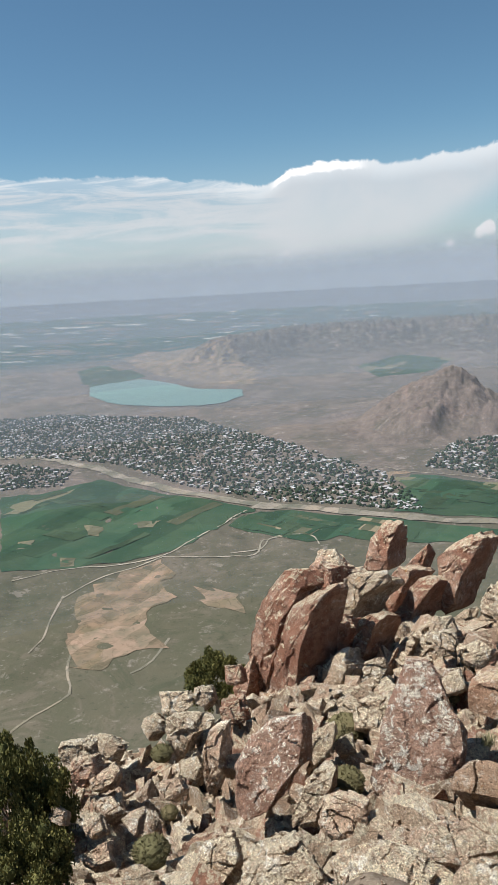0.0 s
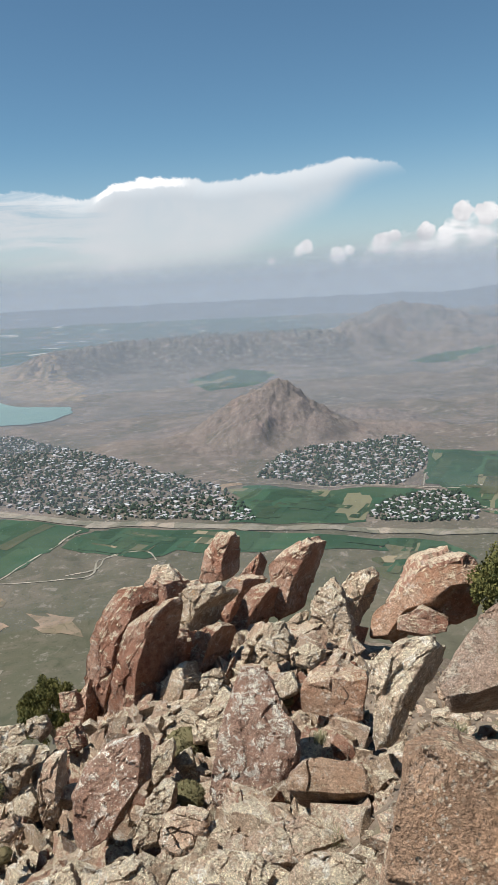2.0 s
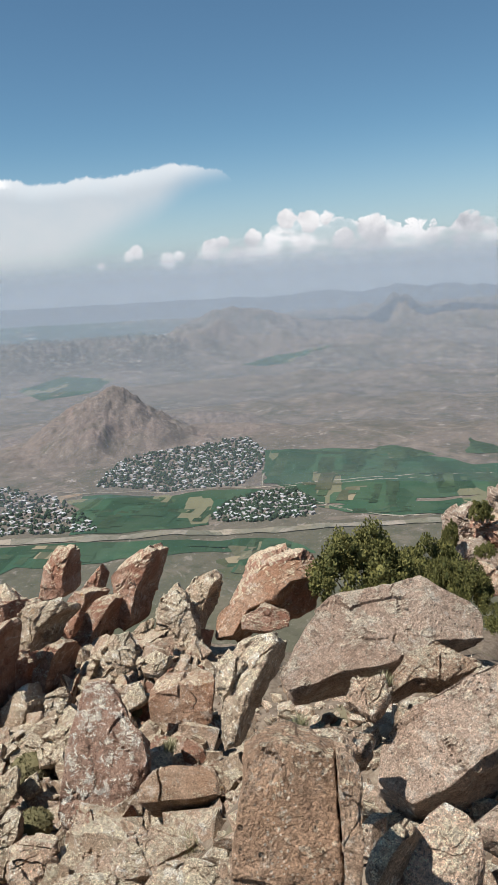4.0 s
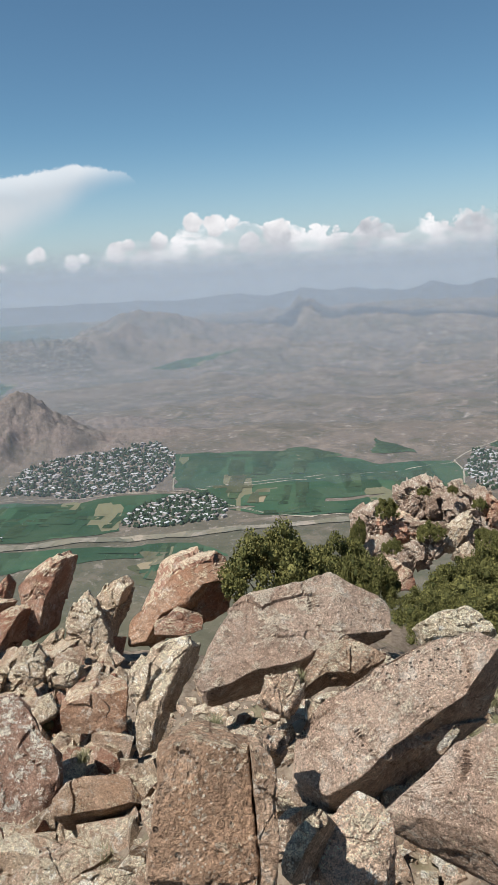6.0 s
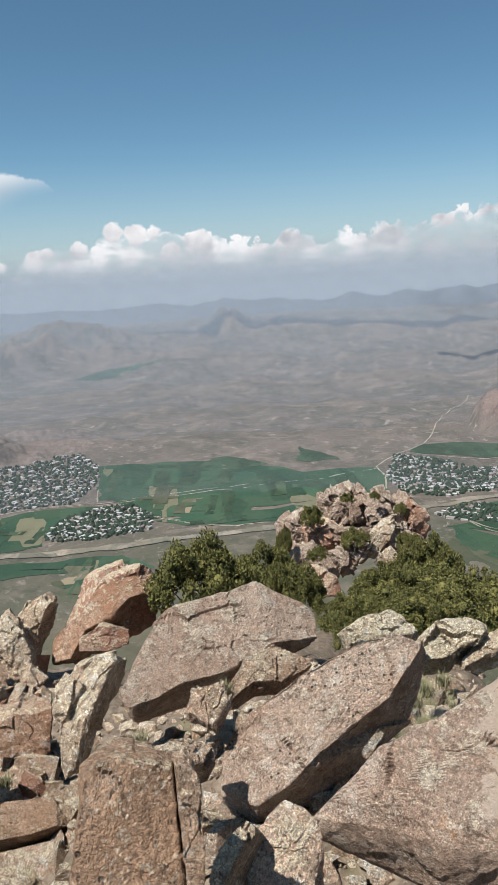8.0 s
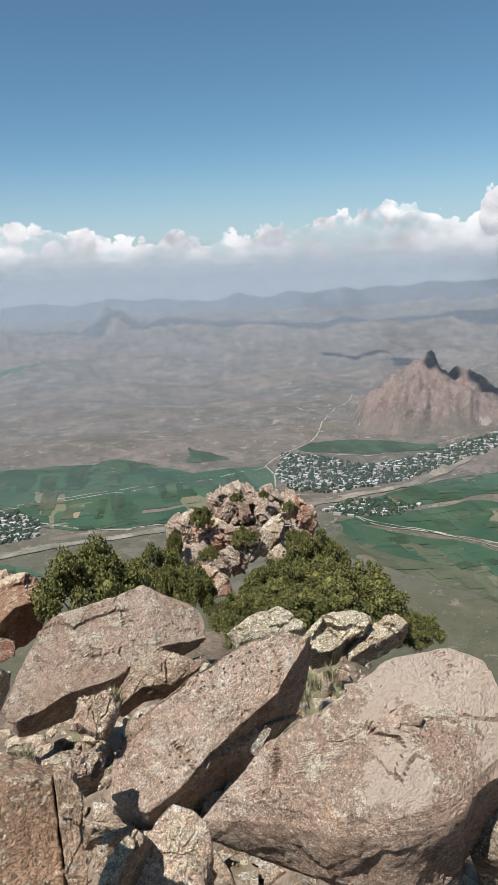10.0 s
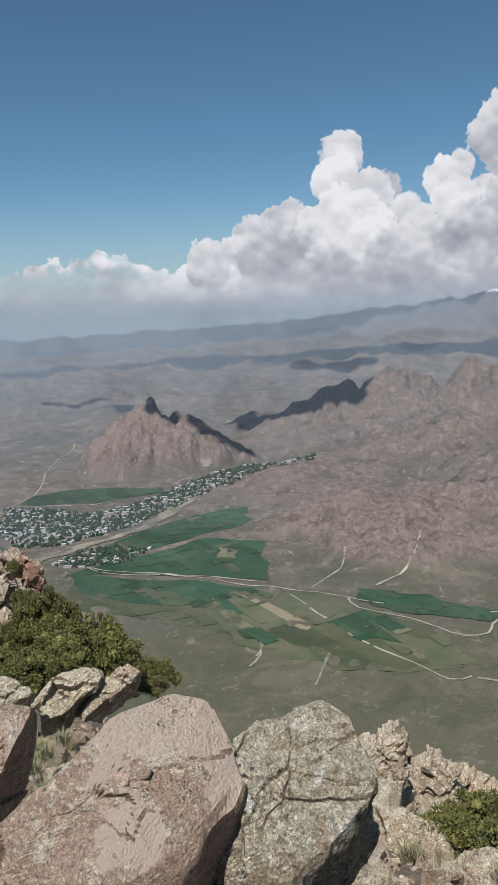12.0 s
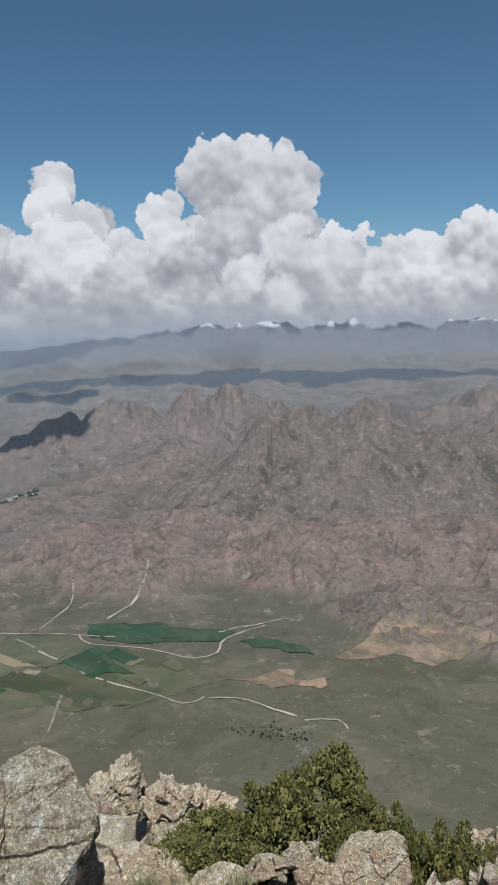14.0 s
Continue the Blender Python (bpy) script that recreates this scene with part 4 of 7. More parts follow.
FIELDS.append(("lush", [(50.33, -12.90), (54.27, -12.63), (60.28, -12.92), (59.85, -13.33), (54.24, -13.69), (49.42, -13.46)]))
FIELDS.append(("green", [(52.28, -18.90), (55.87, -18.14), (62.81, -17.08), (67.85, -17.33), (67.91, -20.14), (62.81, -19.55), (57.61, -19.20)]))
FIELDS.append(("green", [(54.11, -17.47), (59.40, -15.64), (62.80, -15.09), (64.47, -15.81), (61.96, -17.01), (56.76, -17.64)]))
FIELDS.append(("green", [(52.65, -18.83), (55.06, -19.24), (60.94, -19.76), (66.58, -20.72), (67.44, -21.38), (62.98, -21.65), (57.39, -21.26), (53.34, -20.11)]))
FIELDS.append(("green", [(58.18, -16.70), (62.54, -15.24), (66.48, -14.68), (66.87, -15.55), (65.08, -16.27), (61.14, -16.91)]))
FIELDS.append(("green", [(74.62, -20.86), (79.50, -21.09), (85.56, -22.32), (84.71, -22.75), (80.36, -22.49), (75.49, -21.69)]))
FIELDS.append(("lush", [(75.19, -20.88), (80.39, -21.10), (82.13, -21.80), (86.58, -22.11), (84.76, -22.93), (79.00, -22.60), (76.42, -21.99)]))
FIELDS.append(("lush", [(87.01, -22.61), (91.93, -23.06), (92.82, -23.84), (87.89, -23.43)]))
FIELDS.append(("lush", [(73.37, -22.85), (76.36, -22.97), (78.45, -24.72), (75.85, -24.28)]))
FIELDS.append(("green", [(0.58, -17.66), (7.27, -18.53), (16.09, -19.32), (26.82, -19.90), (29.43, -21.13), (23.23, -20.68), (16.92, -20.42), (9.30, -20.21), (1.22, -19.18)]))
FIELDS.append(("green", [(-12.81, -6.35), (-9.46, -6.25), (-8.27, -6.91), (-11.24, -7.14), (-12.51, -7.34)]))
FIELDS.append(("green", [(7.95, -7.23), (10.94, -6.62), (14.74, -7.08), (12.53, -8.00), (9.12, -8.17)]))
FIELDS.append(("green", [(24.17, -6.94), (27.14, -6.43), (31.27, -6.16), (27.12, -7.06)]))
FIELDS.append(("tan", [(-15.31, -22.50), (-8.42, -20.56), (-8.30, -23.47), (-10.33, -25.26), (-9.58, -26.57), (-13.39, -27.81), (-16.45, -27.29), (-16.17, -23.97)]))
FIELDS.append(("tan", [(-6.19, -22.88), (-2.39, -23.84), (-2.94, -24.82), (-5.20, -24.42)]))
FIELDS.append(("straw", [(-14.17, -17.31), (-12.91, -17.56), (-13.22, -18.28), (-14.06, -18.07)]))
FIELDS.append(("straw", [(-10.29, -17.48), (-8.33, -17.71), (-8.82, -18.20), (-10.13, -18.05)]))
FIELDS.append(("straw", [(-19.27, -17.75), (-18.03, -17.75), (-18.32, -18.32), (-19.55, -18.19)]))
FIELDS.append(("straw", [(-16.26, -19.48), (-15.12, -19.58), (-15.49, -20.14), (-16.47, -20.06)]))
FIELDS.append(("straw", [(22.35, -20.24), (24.36, -20.41), (24.10, -21.53), (22.76, -21.30)]))
FIELDS.append(("straw", [(31.81, -16.31), (33.37, -16.31), (33.12, -16.73), (32.01, -16.66)]))
FIELDS.append(("straw", [(64.12, -17.66), (65.64, -17.97), (65.38, -18.58), (64.29, -18.42)]))
FIELDS.append(("tan", [(85.59, -25.14), (90.11, -24.84), (93.46, -25.98), (92.79, -26.38), (88.73, -25.80)]))
FIELDS.append(("olive", [(52.60, -19.41), (57.38, -21.37), (65.17, -22.00), (70.55, -21.75), (75.01, -22.62), (80.31, -25.46), (82.95, -25.95), (76.68, -26.86), (69.45, -25.70), (62.83, -23.84), (56.47, -22.12), (52.43, -21.15)]))
FIELDS.append(("olive", [(68.56, -20.69), (74.30, -21.58), (81.16, -23.74), (84.22, -25.67), (78.82, -26.10), (72.45, -23.90), (68.38, -22.97)]))
FIELDS.append(("olive", [(53.11, -20.40), (57.59, -19.83), (62.81, -20.37), (67.94, -21.14), (67.98, -22.92), (61.95, -22.44), (56.66, -21.70)]))
FIELDS.append(("olive", [(20.51, -21.02), (26.80, -20.73), (29.42, -21.74), (26.73, -23.40), (22.23, -22.94)]))
FIELDS.append(("tan", [(94.60, -23.81), (98.98, -21.68), (105.71, -22.00), (106.63, -23.06), (103.26, -23.75), (98.99, -23.96)]))
SCRUB = [(85.24, -28.57), (87.76, -28.38), (89.58, -28.22), (92.75, -29.21), (91.83, -29.67), (86.82, -29.26)]
CHANNELS.append([(-16.46, -22.10), (-17.62, -23.51), (-18.45, -24.75), (-19.67, -25.69)])
CHANNELS.append([(-15.59, -24.47), (-16.94, -27.01), (-17.03, -28.74), (-19.92, -29.68), (-22.21, -30.46)])
CHANNELS.append([(-8.63, -26.28), (-10.18, -27.68), (-12.09, -28.21)])
CHANNELS.append([(67.05, -23.65), (67.49, -24.82), (66.84, -25.65)])
CHANNELS.append([(72.06, -26.50), (72.77, -25.47), (71.56, -27.54)])
CHANNELS.append([(67.26, -24.39), (67.19, -25.57), (66.25, -26.28)])
FIELDS.append(("tan", [(-9.97, -5.47), (-8.28, -5.07), (-4.96, -5.25), (-1.65, -6.13), (0.20, -7.11), (-0.52, -8.13), (-3.92, -7.78), (-7.63, -6.80)]))
FIELDS.append(("lush", [(40.8, -13.9), (41.2, -12.9), (42.2, -13.2), (44.5, -13.9)]))
FIELDS.append(("lush", [(33.0, -13.9), (34.4, -13.3), (35.6, -13.2), (37.0, -13.6), (38.8, -14.0), (36.0, -14.2)]))
FIELDS.append(("tan", [(9.6, -15.25), (11.0, -14.95), (11.2, -15.45), (9.9, -15.75)]))
FIELDS.append(("green", [(-13.26, -5.99), (-11.23, -5.77), (-9.68, -6.53), (-10.17, -7.32), (-12.99, -7.05)]))
FIELDS.append(("green", [(7.70, -7.36), (11.10, -7.11), (12.33, -7.79), (9.37, -8.20)]))


def inside(poly, x, y):
    hit = False
    for (x0, y0), (x1, y1) in zip(poly, poly[1:] + poly[:1]):
        if (y0 > y) != (y1 > y) and x < (x1 - x0) * (y - y0) / (y1 - y0) + x0:
            hit = not hit
    return hit


def drape(name, plan, mat, lift, label, category, ragged=1.0):
    """A thin sheet laid on the land inside a plan outline."""
    corners = [Vector((x, y, 0.0)) for x, y in plan]
    bm = bmesh.new()
    ring = []
    for p, q in zip(corners, corners[1:] + corners[:1]):
        steps = max(1, int((q - p).length / 12))
        for s in range(steps):
            w = p.lerp(q, s / steps)
            wob = ragged * (9.0 * noise.noise(w / 55.0) + 5.0 * noise.noise(w / 17.0))
            ring.append(bm.verts.new((w.x + wob, w.y - wob, 0)))
    face = bm.faces.new(ring)
    bmesh.ops.triangulate(bm, faces=[face])
    for _ in range(4):
        long = [e for e in bm.edges if e.calc_length() > 28]
        if not long or len(bm.faces) > 9000:
            break
        bmesh.ops.subdivide_edges(bm, edges=long, cuts=1)
        bmesh.ops.triangulate(bm, faces=[f for f in bm.faces if len(f.verts) > 3])
    xs, ys = np.array([v.co.x for v in bm.verts]), np.array([v.co.y for v in bm.verts])
    zs = land(xs, ys)[0]
    for v, z in zip(bm.verts, zs):
        v.co.z = z + lift
    for f in bm.faces:
        if f.normal.z < 0:
            f.normal_flip()
    ob = part(name, bm, mat)
    return tagged(ob, label, category, kind="structure")


def strip(name, line, width, mat, lift, label, category):
    pts = [Vector(spot(a, e)) for a, e in line]
    fine = []
    for i in range(len(pts) - 1):
        p0, p1, p2, p3 = pts[max(i - 1, 0)], pts[i], pts[i + 1], pts[min(i + 2, len(pts) - 1)]
        steps = max(2, int((p2 - p1).length / 14))
        for s in range(steps):
            t = s / steps
            fine.append(0.5 * (2 * p1 + (p2 - p0) * t + (2 * p0 - 5 * p1 + 4 * p2 - p3) * t * t + (3 * p1 - p0 - 3 * p2 + p3) * t ** 3))
    fine.append(pts[-1])
    left, right = [], []
    for i, p in enumerate(fine):
        tang = (fine[min(i + 1, len(fine) - 1)] - fine[max(i - 1, 0)]).normalized()
        side = Vector((-tang.y, tang.x))
        w = width * (0.5 + 0.25 * noise.noise(Vector((p.x / 45, p.y / 45, 3.0))) + 0.2 * noise.noise(Vector((p.x / 15, p.y / 15, 8.0))))
        left.append(p + side * w)
        right.append(p - side * w)
    allp = left + right
    zs = land([p.x for p in allp], [p.y for p in allp])[0]
    n = len(fine)
    verts = [(p.x, p.y, z + lift) for p, z in zip(allp, zs)]
    faces = [(i, n + i, n + i + 1, i + 1) for i in range(n - 1)]
    return tagged(part(name, mesh_from(name, verts, faces), mat), label, category, kind="structure")


TEXT = {"green": "green crop fields in the valley", "lush": "dark green irrigated field", "olive": "dull green meadow strips in the valley",
        "tan": "bare pinkish earth on the steppe", "straw": "pale stubble plot among green crops"}
LIFT = {"green": 0.8, "olive": 0.4, "lush": 1.1, "tan": 0.6, "straw": 1.4}
plots = random.Random(31)
for tone, outline in FIELDS:
    plan = [spot(a, e) for a, e in outline]
    drape("field", plan, FIELD[tone], LIFT[tone], TEXT[tone], "field", 3.0 if tone == "tan" else 2.2 if tone == "olive" else 1.0)
    if tone not in ("green", "olive"):
        continue
    xs, ys = [p[0] for p in plan], [p[1] for p in plan]
    made = 0
    far_off = math.hypot(xs[0], ys[0])
    for _ in range(400):
        x, y = plots.uniform(min(xs), max(xs)), plots.uniform(min(ys), max(ys))
        ln, wd, turn = far_off * plots.uniform(0.012, 0.045), far_off * plots.uniform(0.004, 0.012), 0.9 + plots.choice((0.0, 0.0, 1.57)) + plots.uniform(-0.08, 0.08)
        c, s = math.cos(turn), math.sin(turn)
        strip_plan = [(x + u * ln * c - v * wd * s, y + u * ln * s + v * wd * c) for u, v in ((-1, -1), (1, -1), (1, 1), (-1, 1))]
        if all(inside(plan, px, py) for px, py in strip_plan):
            kind = plots.choice(("lush", "lush", "lush", "lush", "green", "green", "green", "green", "green", "lush", "green", "green", "lush", "olive") if tone == "green" else ("olive", "green", "olive", "lush", "olive", "green", "straw"))
            drape("field", strip_plan, FIELD[kind], LIFT["lush"] + 0.06 * made, TEXT[kind], "field", 0.15)
            made += 1
        if made >= (12 if tone == "green" else 7):
            break
drape("water", [spot(a, e) for a, e in LAKE], WATER, 3.0, "pale turquoise lake in a dry basin", "lake")
for line in CHANNELS:
    strip("dry_channel", line, 2.6, GRAVEL, 0.5, "pale dry stream channel on the steppe", "channel")
for line, w in ((RIVER, 26), (RIVER_B, 24), (RIVER_C, 16), (RIVER_D, 15)):
    strip("riverbed", line, w, GRAVEL, 1.5, "pale gravel riverbed along the valley floor", "river")
for line in ROADS:
    strip("road", line, 2.9, ROAD, 0.9, "pale dirt road across the valley", "road")


# ---- villages ----
def house_mesh(w, l, h, pitch):
    body = [(-w, -l, -3), (w, -l, -3), (w, l, -3), (-w, l, -3), (-w, -l, h), (w, -l, h), (w, l, h), (-w, l, h)]
    wall = mesh_from("wall", body, [(0, 1, 5, 4), (1, 2, 6, 5), (2, 3, 7, 6), (3, 0, 4, 7), (4, 5, 6, 7)])
    e = 0.5
    top = [(-w - e, -l - e, h), (w + e, -l - e, h), (w + e, l + e, h), (-w - e, l + e, h), (0, -l - e, h + pitch), (0, l + e, h + pitch)]
    roof = mesh_from("roof", top, [(0, 1, 4), (1, 2, 5, 4), (2, 3, 5), (3, 0, 4, 5), (3, 2, 1, 0)])
    return wall, roof


rnd = random.Random(11)
KINDS = [house_mesh(rnd.uniform(3.2, 5), rnd.uniform(5, 8.5), rnd.uniform(2.8, 4.5), rnd.uniform(0.4, 2.2)) for _ in range(6)]


def house(x, y, z, turn, kind, scale):
    wall, roof = KINDS[kind]
    base = new("house")
    base.matrix_world = pose(x, y, z, 0, 0, turn) @ Matrix.Diagonal((scale, scale, scale, 1))
    part("wall", wall, WALL, base)
    part("roof", roof, ROOF, base)
    return tagged(base, "small plastered village house with a pale metal roof", "house", "village houses")


def village(outline, houses, singles, trees, seed, tree_size=1.0):
    r = random.Random(seed)
    plan = [spot(a, e) for a, e in outline]
    xs, ys = [p[0] for p in plan], [p[1] for p in plan]
    spots = []
    tries = 0
    while len(spots) < houses + trees and tries < 60000:
        tries += 1
        x, y = r.uniform(min(xs), max(xs)), r.uniform(min(ys), max(ys))
        if inside(plan, x, y):
            spots.append((x, y))
    zs = land([p[0] for p in spots], [p[1] for p in spots])[0]
    hv, hf, rv, rf, tv, tf = [], [], [], [], [], []
    for i, ((x, y), z) in enumerate(zip(spots, zs)):
        if i < singles:
            house(x, y, z, 25 + r.choice((0, 90)) + r.uniform(-12, 12), r.randrange(6), r.uniform(0.5, 0.85))
        elif i < houses:
            turn = radians(25 + r.choice((0, 90)) + r.uniform(-12, 12))
            c, s = math.cos(turn), math.sin(turn)
            wall, roof = KINDS[r.randrange(6)]
            k = r.uniform(0.36, 0.72)
            for me, vv, ff in ((wall, hv, hf), (roof, rv, rf)):
                o = len(vv)
                vv.extend((x + k * (v.co.x * c - v.co.y * s), y + k * (v.co.x * s + v.co.y * c), z + k * v.co.z + (1.0 if me is roof else 0.9)) for v in me.vertices)
                ff.extend(tuple(o + q for q in p.vertices) for p in me.polygons)
        else:
            k = r.uniform(1.6, 4.0) * tree_size
            hgt = k * r.uniform(1.1, 2.2)
            o = len(tv)
            tv.append((x, y, z + hgt))
            for level, wide in ((0.65, 0.8), (0.25, 1.0), (-0.1, 0.5)):
                for q in range(6):
                    a = q * math.pi / 3 + level * 2
                    w = k * wide * r.uniform(0.7, 1.2)
                    tv.append((x + w * math.cos(a), y + w * math.sin(a), z + hgt * level + r.uniform(-0.4, 0.4)))
            for q in range(6):
                n = (q + 1) % 6
                tf.append((o, o + 1 + q, o + 1 + n))
                for lv in (0, 6):
                    tf.append((o + 1 + lv + q, o + 7 + lv + q, o + 7 + lv + n, o + 1 + lv + n))
    if hv:
        rest = new("village_houses")
        tagged(rest, "dense rows of small pale village houses", "village", kind="stuff")
        part("wall", mesh_from("wall", hv, hf), WALL, rest)
        part("roof", mesh_from("roof", rv, rf), ROOF, rest)
    if tv:
        tagged(part("village_trees", mesh_from("village_trees", tv, tf), TREES), "dark green garden trees between village houses", "trees", kind="stuff")


village(VILLAGE_A, 1900, 90, 6800, 1)
village(VILLAGE_B, 520, 60, 1700, 2)
village(VILLAGE_C, 200, 40, 900, 3)
village(VILLAGE_D, 800, 70, 3200, 4)
village(VILLAGE_E, 50, 20, 400, 5)
village(SCRUB, 0, 0, 70, 7, 0.42)
village(VILLAGE_F, 90, 20, 420, 6)


# ---- small cumulus high above the valley ----
def cumulus_cloud(az, dist, low, wide, deep, turn=0.0):
    """A flat-based heap of cloud on the sun's line over the place where its shadow falls."""
    r = np.random.RandomState(int(az * 10 + dist))
    ball, tri = icosphere(2)
    vs, fs, o = [], [], 0
    for i in range(16):
        a, k = r.uniform(0, 6.28), math.sqrt(r.rand()) * 0.8
        size = r.uniform(0.22, 0.45) * (1.2 - 0.6 * k) * min(wide, deep)
        P = ball * size * (1 + 0.25 * fbm(ball * 1.8 + i * 3.1, 3))[:, None]
        P[:, 2] = np.maximum(P[:, 2], -0.25 * size)
        vs.append(P + (k * math.cos(a) * wide * 0.8, k * math.sin(a) * deep * 0.8, 0.25 * size))
        fs += (tri + o).tolist()
        o += len(P)
    place = Vector((dist * math.sin(radians(az)), dist * math.cos(radians(az)), low)) + way(SUN_AZ, SUN_EL) * 1900.0
    ob = part("cumulus_cloud", mesh_from("cumulus_cloud", np.vstack(vs).tolist(), fs, True), CLOUD)
    ob.matrix_world = pose(*place, 0, 0, turn - az)
    tagged(ob, "small white fair-weather cumulus above the valley", "cloud", kind="structure")


cumulus_cloud(59.9, 2000, -235, 75, 66)
cumulus_cloud(65.4, 2030, -370, 120, 75, -20)
cumulus_cloud(54.2, 3290, -385, 230, 105, -10)
cumulus_cloud(58.2, 3080, -390, 210, 95, -10)
cumulus_cloud(67.7, 2480, -360, 170, 150)
cumulus_cloud(71.4, 2360, -330, 190, 110, 25)
cumulus_cloud(74.2, 2320, -270, 110, 130, 25)
cumulus_cloud(73.5, 3860, -300, 330, 170)
cumulus_cloud(79.8, 4150, -260, 240, 130)
cumulus_cloud(87.0, 4250, -230, 280, 170)
cumulus_cloud(100.5, 3000, -250, 200, 150)


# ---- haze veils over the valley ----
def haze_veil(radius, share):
    """A wide shallow funnel sheet, tinted to stand in for hazy air, rising outwards."""
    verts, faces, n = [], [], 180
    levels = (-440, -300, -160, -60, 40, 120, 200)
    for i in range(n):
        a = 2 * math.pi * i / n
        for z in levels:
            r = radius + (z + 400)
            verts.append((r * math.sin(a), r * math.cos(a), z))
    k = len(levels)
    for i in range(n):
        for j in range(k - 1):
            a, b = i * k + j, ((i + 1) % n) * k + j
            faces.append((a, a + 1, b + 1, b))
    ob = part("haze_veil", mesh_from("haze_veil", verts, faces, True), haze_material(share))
    tagged(ob, "thin tinted sheet standing in for bluish summer haze over the valley", "haze", kind="structure")


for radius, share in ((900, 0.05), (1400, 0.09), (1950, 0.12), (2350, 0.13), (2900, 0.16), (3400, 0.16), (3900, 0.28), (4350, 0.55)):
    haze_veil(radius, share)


# ---- rocks of the summit ----
def boulder(name, label, centre, naz, nel, outline, thick, tone, seed, rough, sheer=0.0):
    """A fractured block: its upper face has this outline, seen along the face's normal."""
    n = np.array(way(naz, nel))
    u = np.cross((0, 0, 1.0), n)
    u /= np.linalg.norm(u)
    v = np.cross(n, u)
    r = np.random.RandomState(seed)
    ring = np.array(outline, dtype=float)
    closed = np.vstack([ring, ring[:1]])
    seg = np.hypot(*np.diff(closed, axis=0).T)
    close = math.hypot(centre[0], centre[1]) < 6.5
    N, tops, sides = (150, 26, 18) if close else (100, 16, 13)
    s = np.linspace(0, seg.sum(), N, endpoint=False)
    cum = np.concatenate([[0], np.cumsum(seg)])
    edge = np.stack([np.interp(s, cum, closed[:, 0]), np.interp(s, cum, closed[:, 1])], 1)
    size = math.sqrt(abs(0.5 * np.sum(edge[:, 0] * np.roll(edge[:, 1], -1) - edge[:, 1] * np.roll(edge[:, 0], -1))))
    mid = edge.mean(0)
    off = seed * 7.77
    out = (edge - mid) / (np.linalg.norm(edge - mid, axis=1)[:, None] + 1e-6)
    e3 = np.stack([edge[:, 0], edge[:, 1], np.full(N, off)], 1) / size
    edge = edge + out * (size * rough * (0.03 * fbm(e3 * 5, 3) + 0.012 * fbm(e3 * 17, 2)))[:, None]
    jag = np.round(fbm(e3 * 4.2 + 5, 2) * 2.2) / 2.2
    planes = []
    for _ in range(6):
        a = r.uniform(0, 2 * math.pi)
        planes.append((math.cos(a), math.sin(a), r.uniform(0.1, 0.45) * size, r.uniform(0.06, 0.30)))
    rows = []
    for k in [0.02 + 0.96 * (i / (tops - 1)) for i in range(tops)] + [1.0]:
        e = mid + (edge - mid) * k
        h = np.zeros(N)
        for ca, sa, b, slope in planes:
            h -= slope * np.maximum(0, (e[:, 0] - mid[0]) * ca + (e[:, 1] - mid[1]) * sa - b)
        if k >= 1.0:
            h -= 0.012 * size
        rows.append((e, h))
    rim = rows[-1][1]
    for i in range(1, sides + 1):
        q = i / sides
        wave = 1.0 + 0.02 * math.sin(q * math.pi * 3) - 0.10 * q * q
        e = mid + (edge - mid) * (wave + 0.05 * jag * min(1, q * 6))[:, None]
        rows.append((e, rim * (1 - q) - thick * q - 0.012 * size))
    rows.append((mid + (edge - mid) * 0.5, np.full(N, -thick * 1.05 - 0.03 * size)))
    rows.append((mid + (edge - mid) * 0.05, np.full(N, -thick * 1.06 - 0.03 * size)))
    P = np.vstack([e[:, :1] * u + e[:, 1:] * v + h[:, None] * n for e, h in rows])
    # some blocks break off sheer below the rim instead of square to the upper face
    deep = np.concatenate([np.zeros(N) if i <= tops else np.clip(-h / thick, 0, 1.1) for i, (e, h) in enumerate(rows)])
    P = P + (sheer * thick * deep)[:, None] * (n - (0, 0, 1.0))
    M = len(rows)
    flat = out[:, :1] * u + out[:, 1:] * v
    skin = []
    for i in range(M):
        lean = 1.0 if i < tops - 1 else (0.75, 0.5, 0.2)[i - tops + 1] if i < tops + 2 else 0.0 if i < M - 2 else -1.0
        skin.append(lean * n + (1 - abs(lean)) * flat)
    skin = np.vstack(skin)
    for _ in range(10):
        m = r.normal(size=3)
        m /= np.linalg.norm(m)
        if m @ n > 0.8:
            continue
        over = P @ m - (P @ m).max() * r.uniform(0.80, 0.95)
        P = P - np.where(over > 0, over, 0)[:, None] * m
    q = P / size
    warp = q + 0.05 * np.stack([fbm(q * 3 + off, 2), fbm(q * 3 + off + 31, 2), fbm(q * 3 + off + 63, 2)], -1)
    chips = np.zeros(len(P))
    for count, amount in ((14, 0.10), (60, 0.06), (300, 0.028)) if name == "rock_outcrop" else ((9, 0.058), (34, 0.032), (150, 0.016)):
        seeds = r.uniform(-1, 1, (count, 3)) * np.abs(q).max(0)
        cell = ((warp[:, None, :] - seeds[None]) ** 2).sum(-1).argmin(1)
        tilt = r.normal(size=(count, 3)) * 0.5
        local = ((warp - seeds[cell]) * tilt[cell]).sum(-1)
        chips += amount * (r.uniform(-1, 1, count)[cell] + 1.3 * local * count ** 0.33)
    rough_fine = 0.012 * fbm(q * 2.3 + off, 2) + 0.022 * (np.abs(fbm(q * 4.6 + off + 9, 4)) - 0.25) + 0.016 * fbm(q * 16 + off, 2)
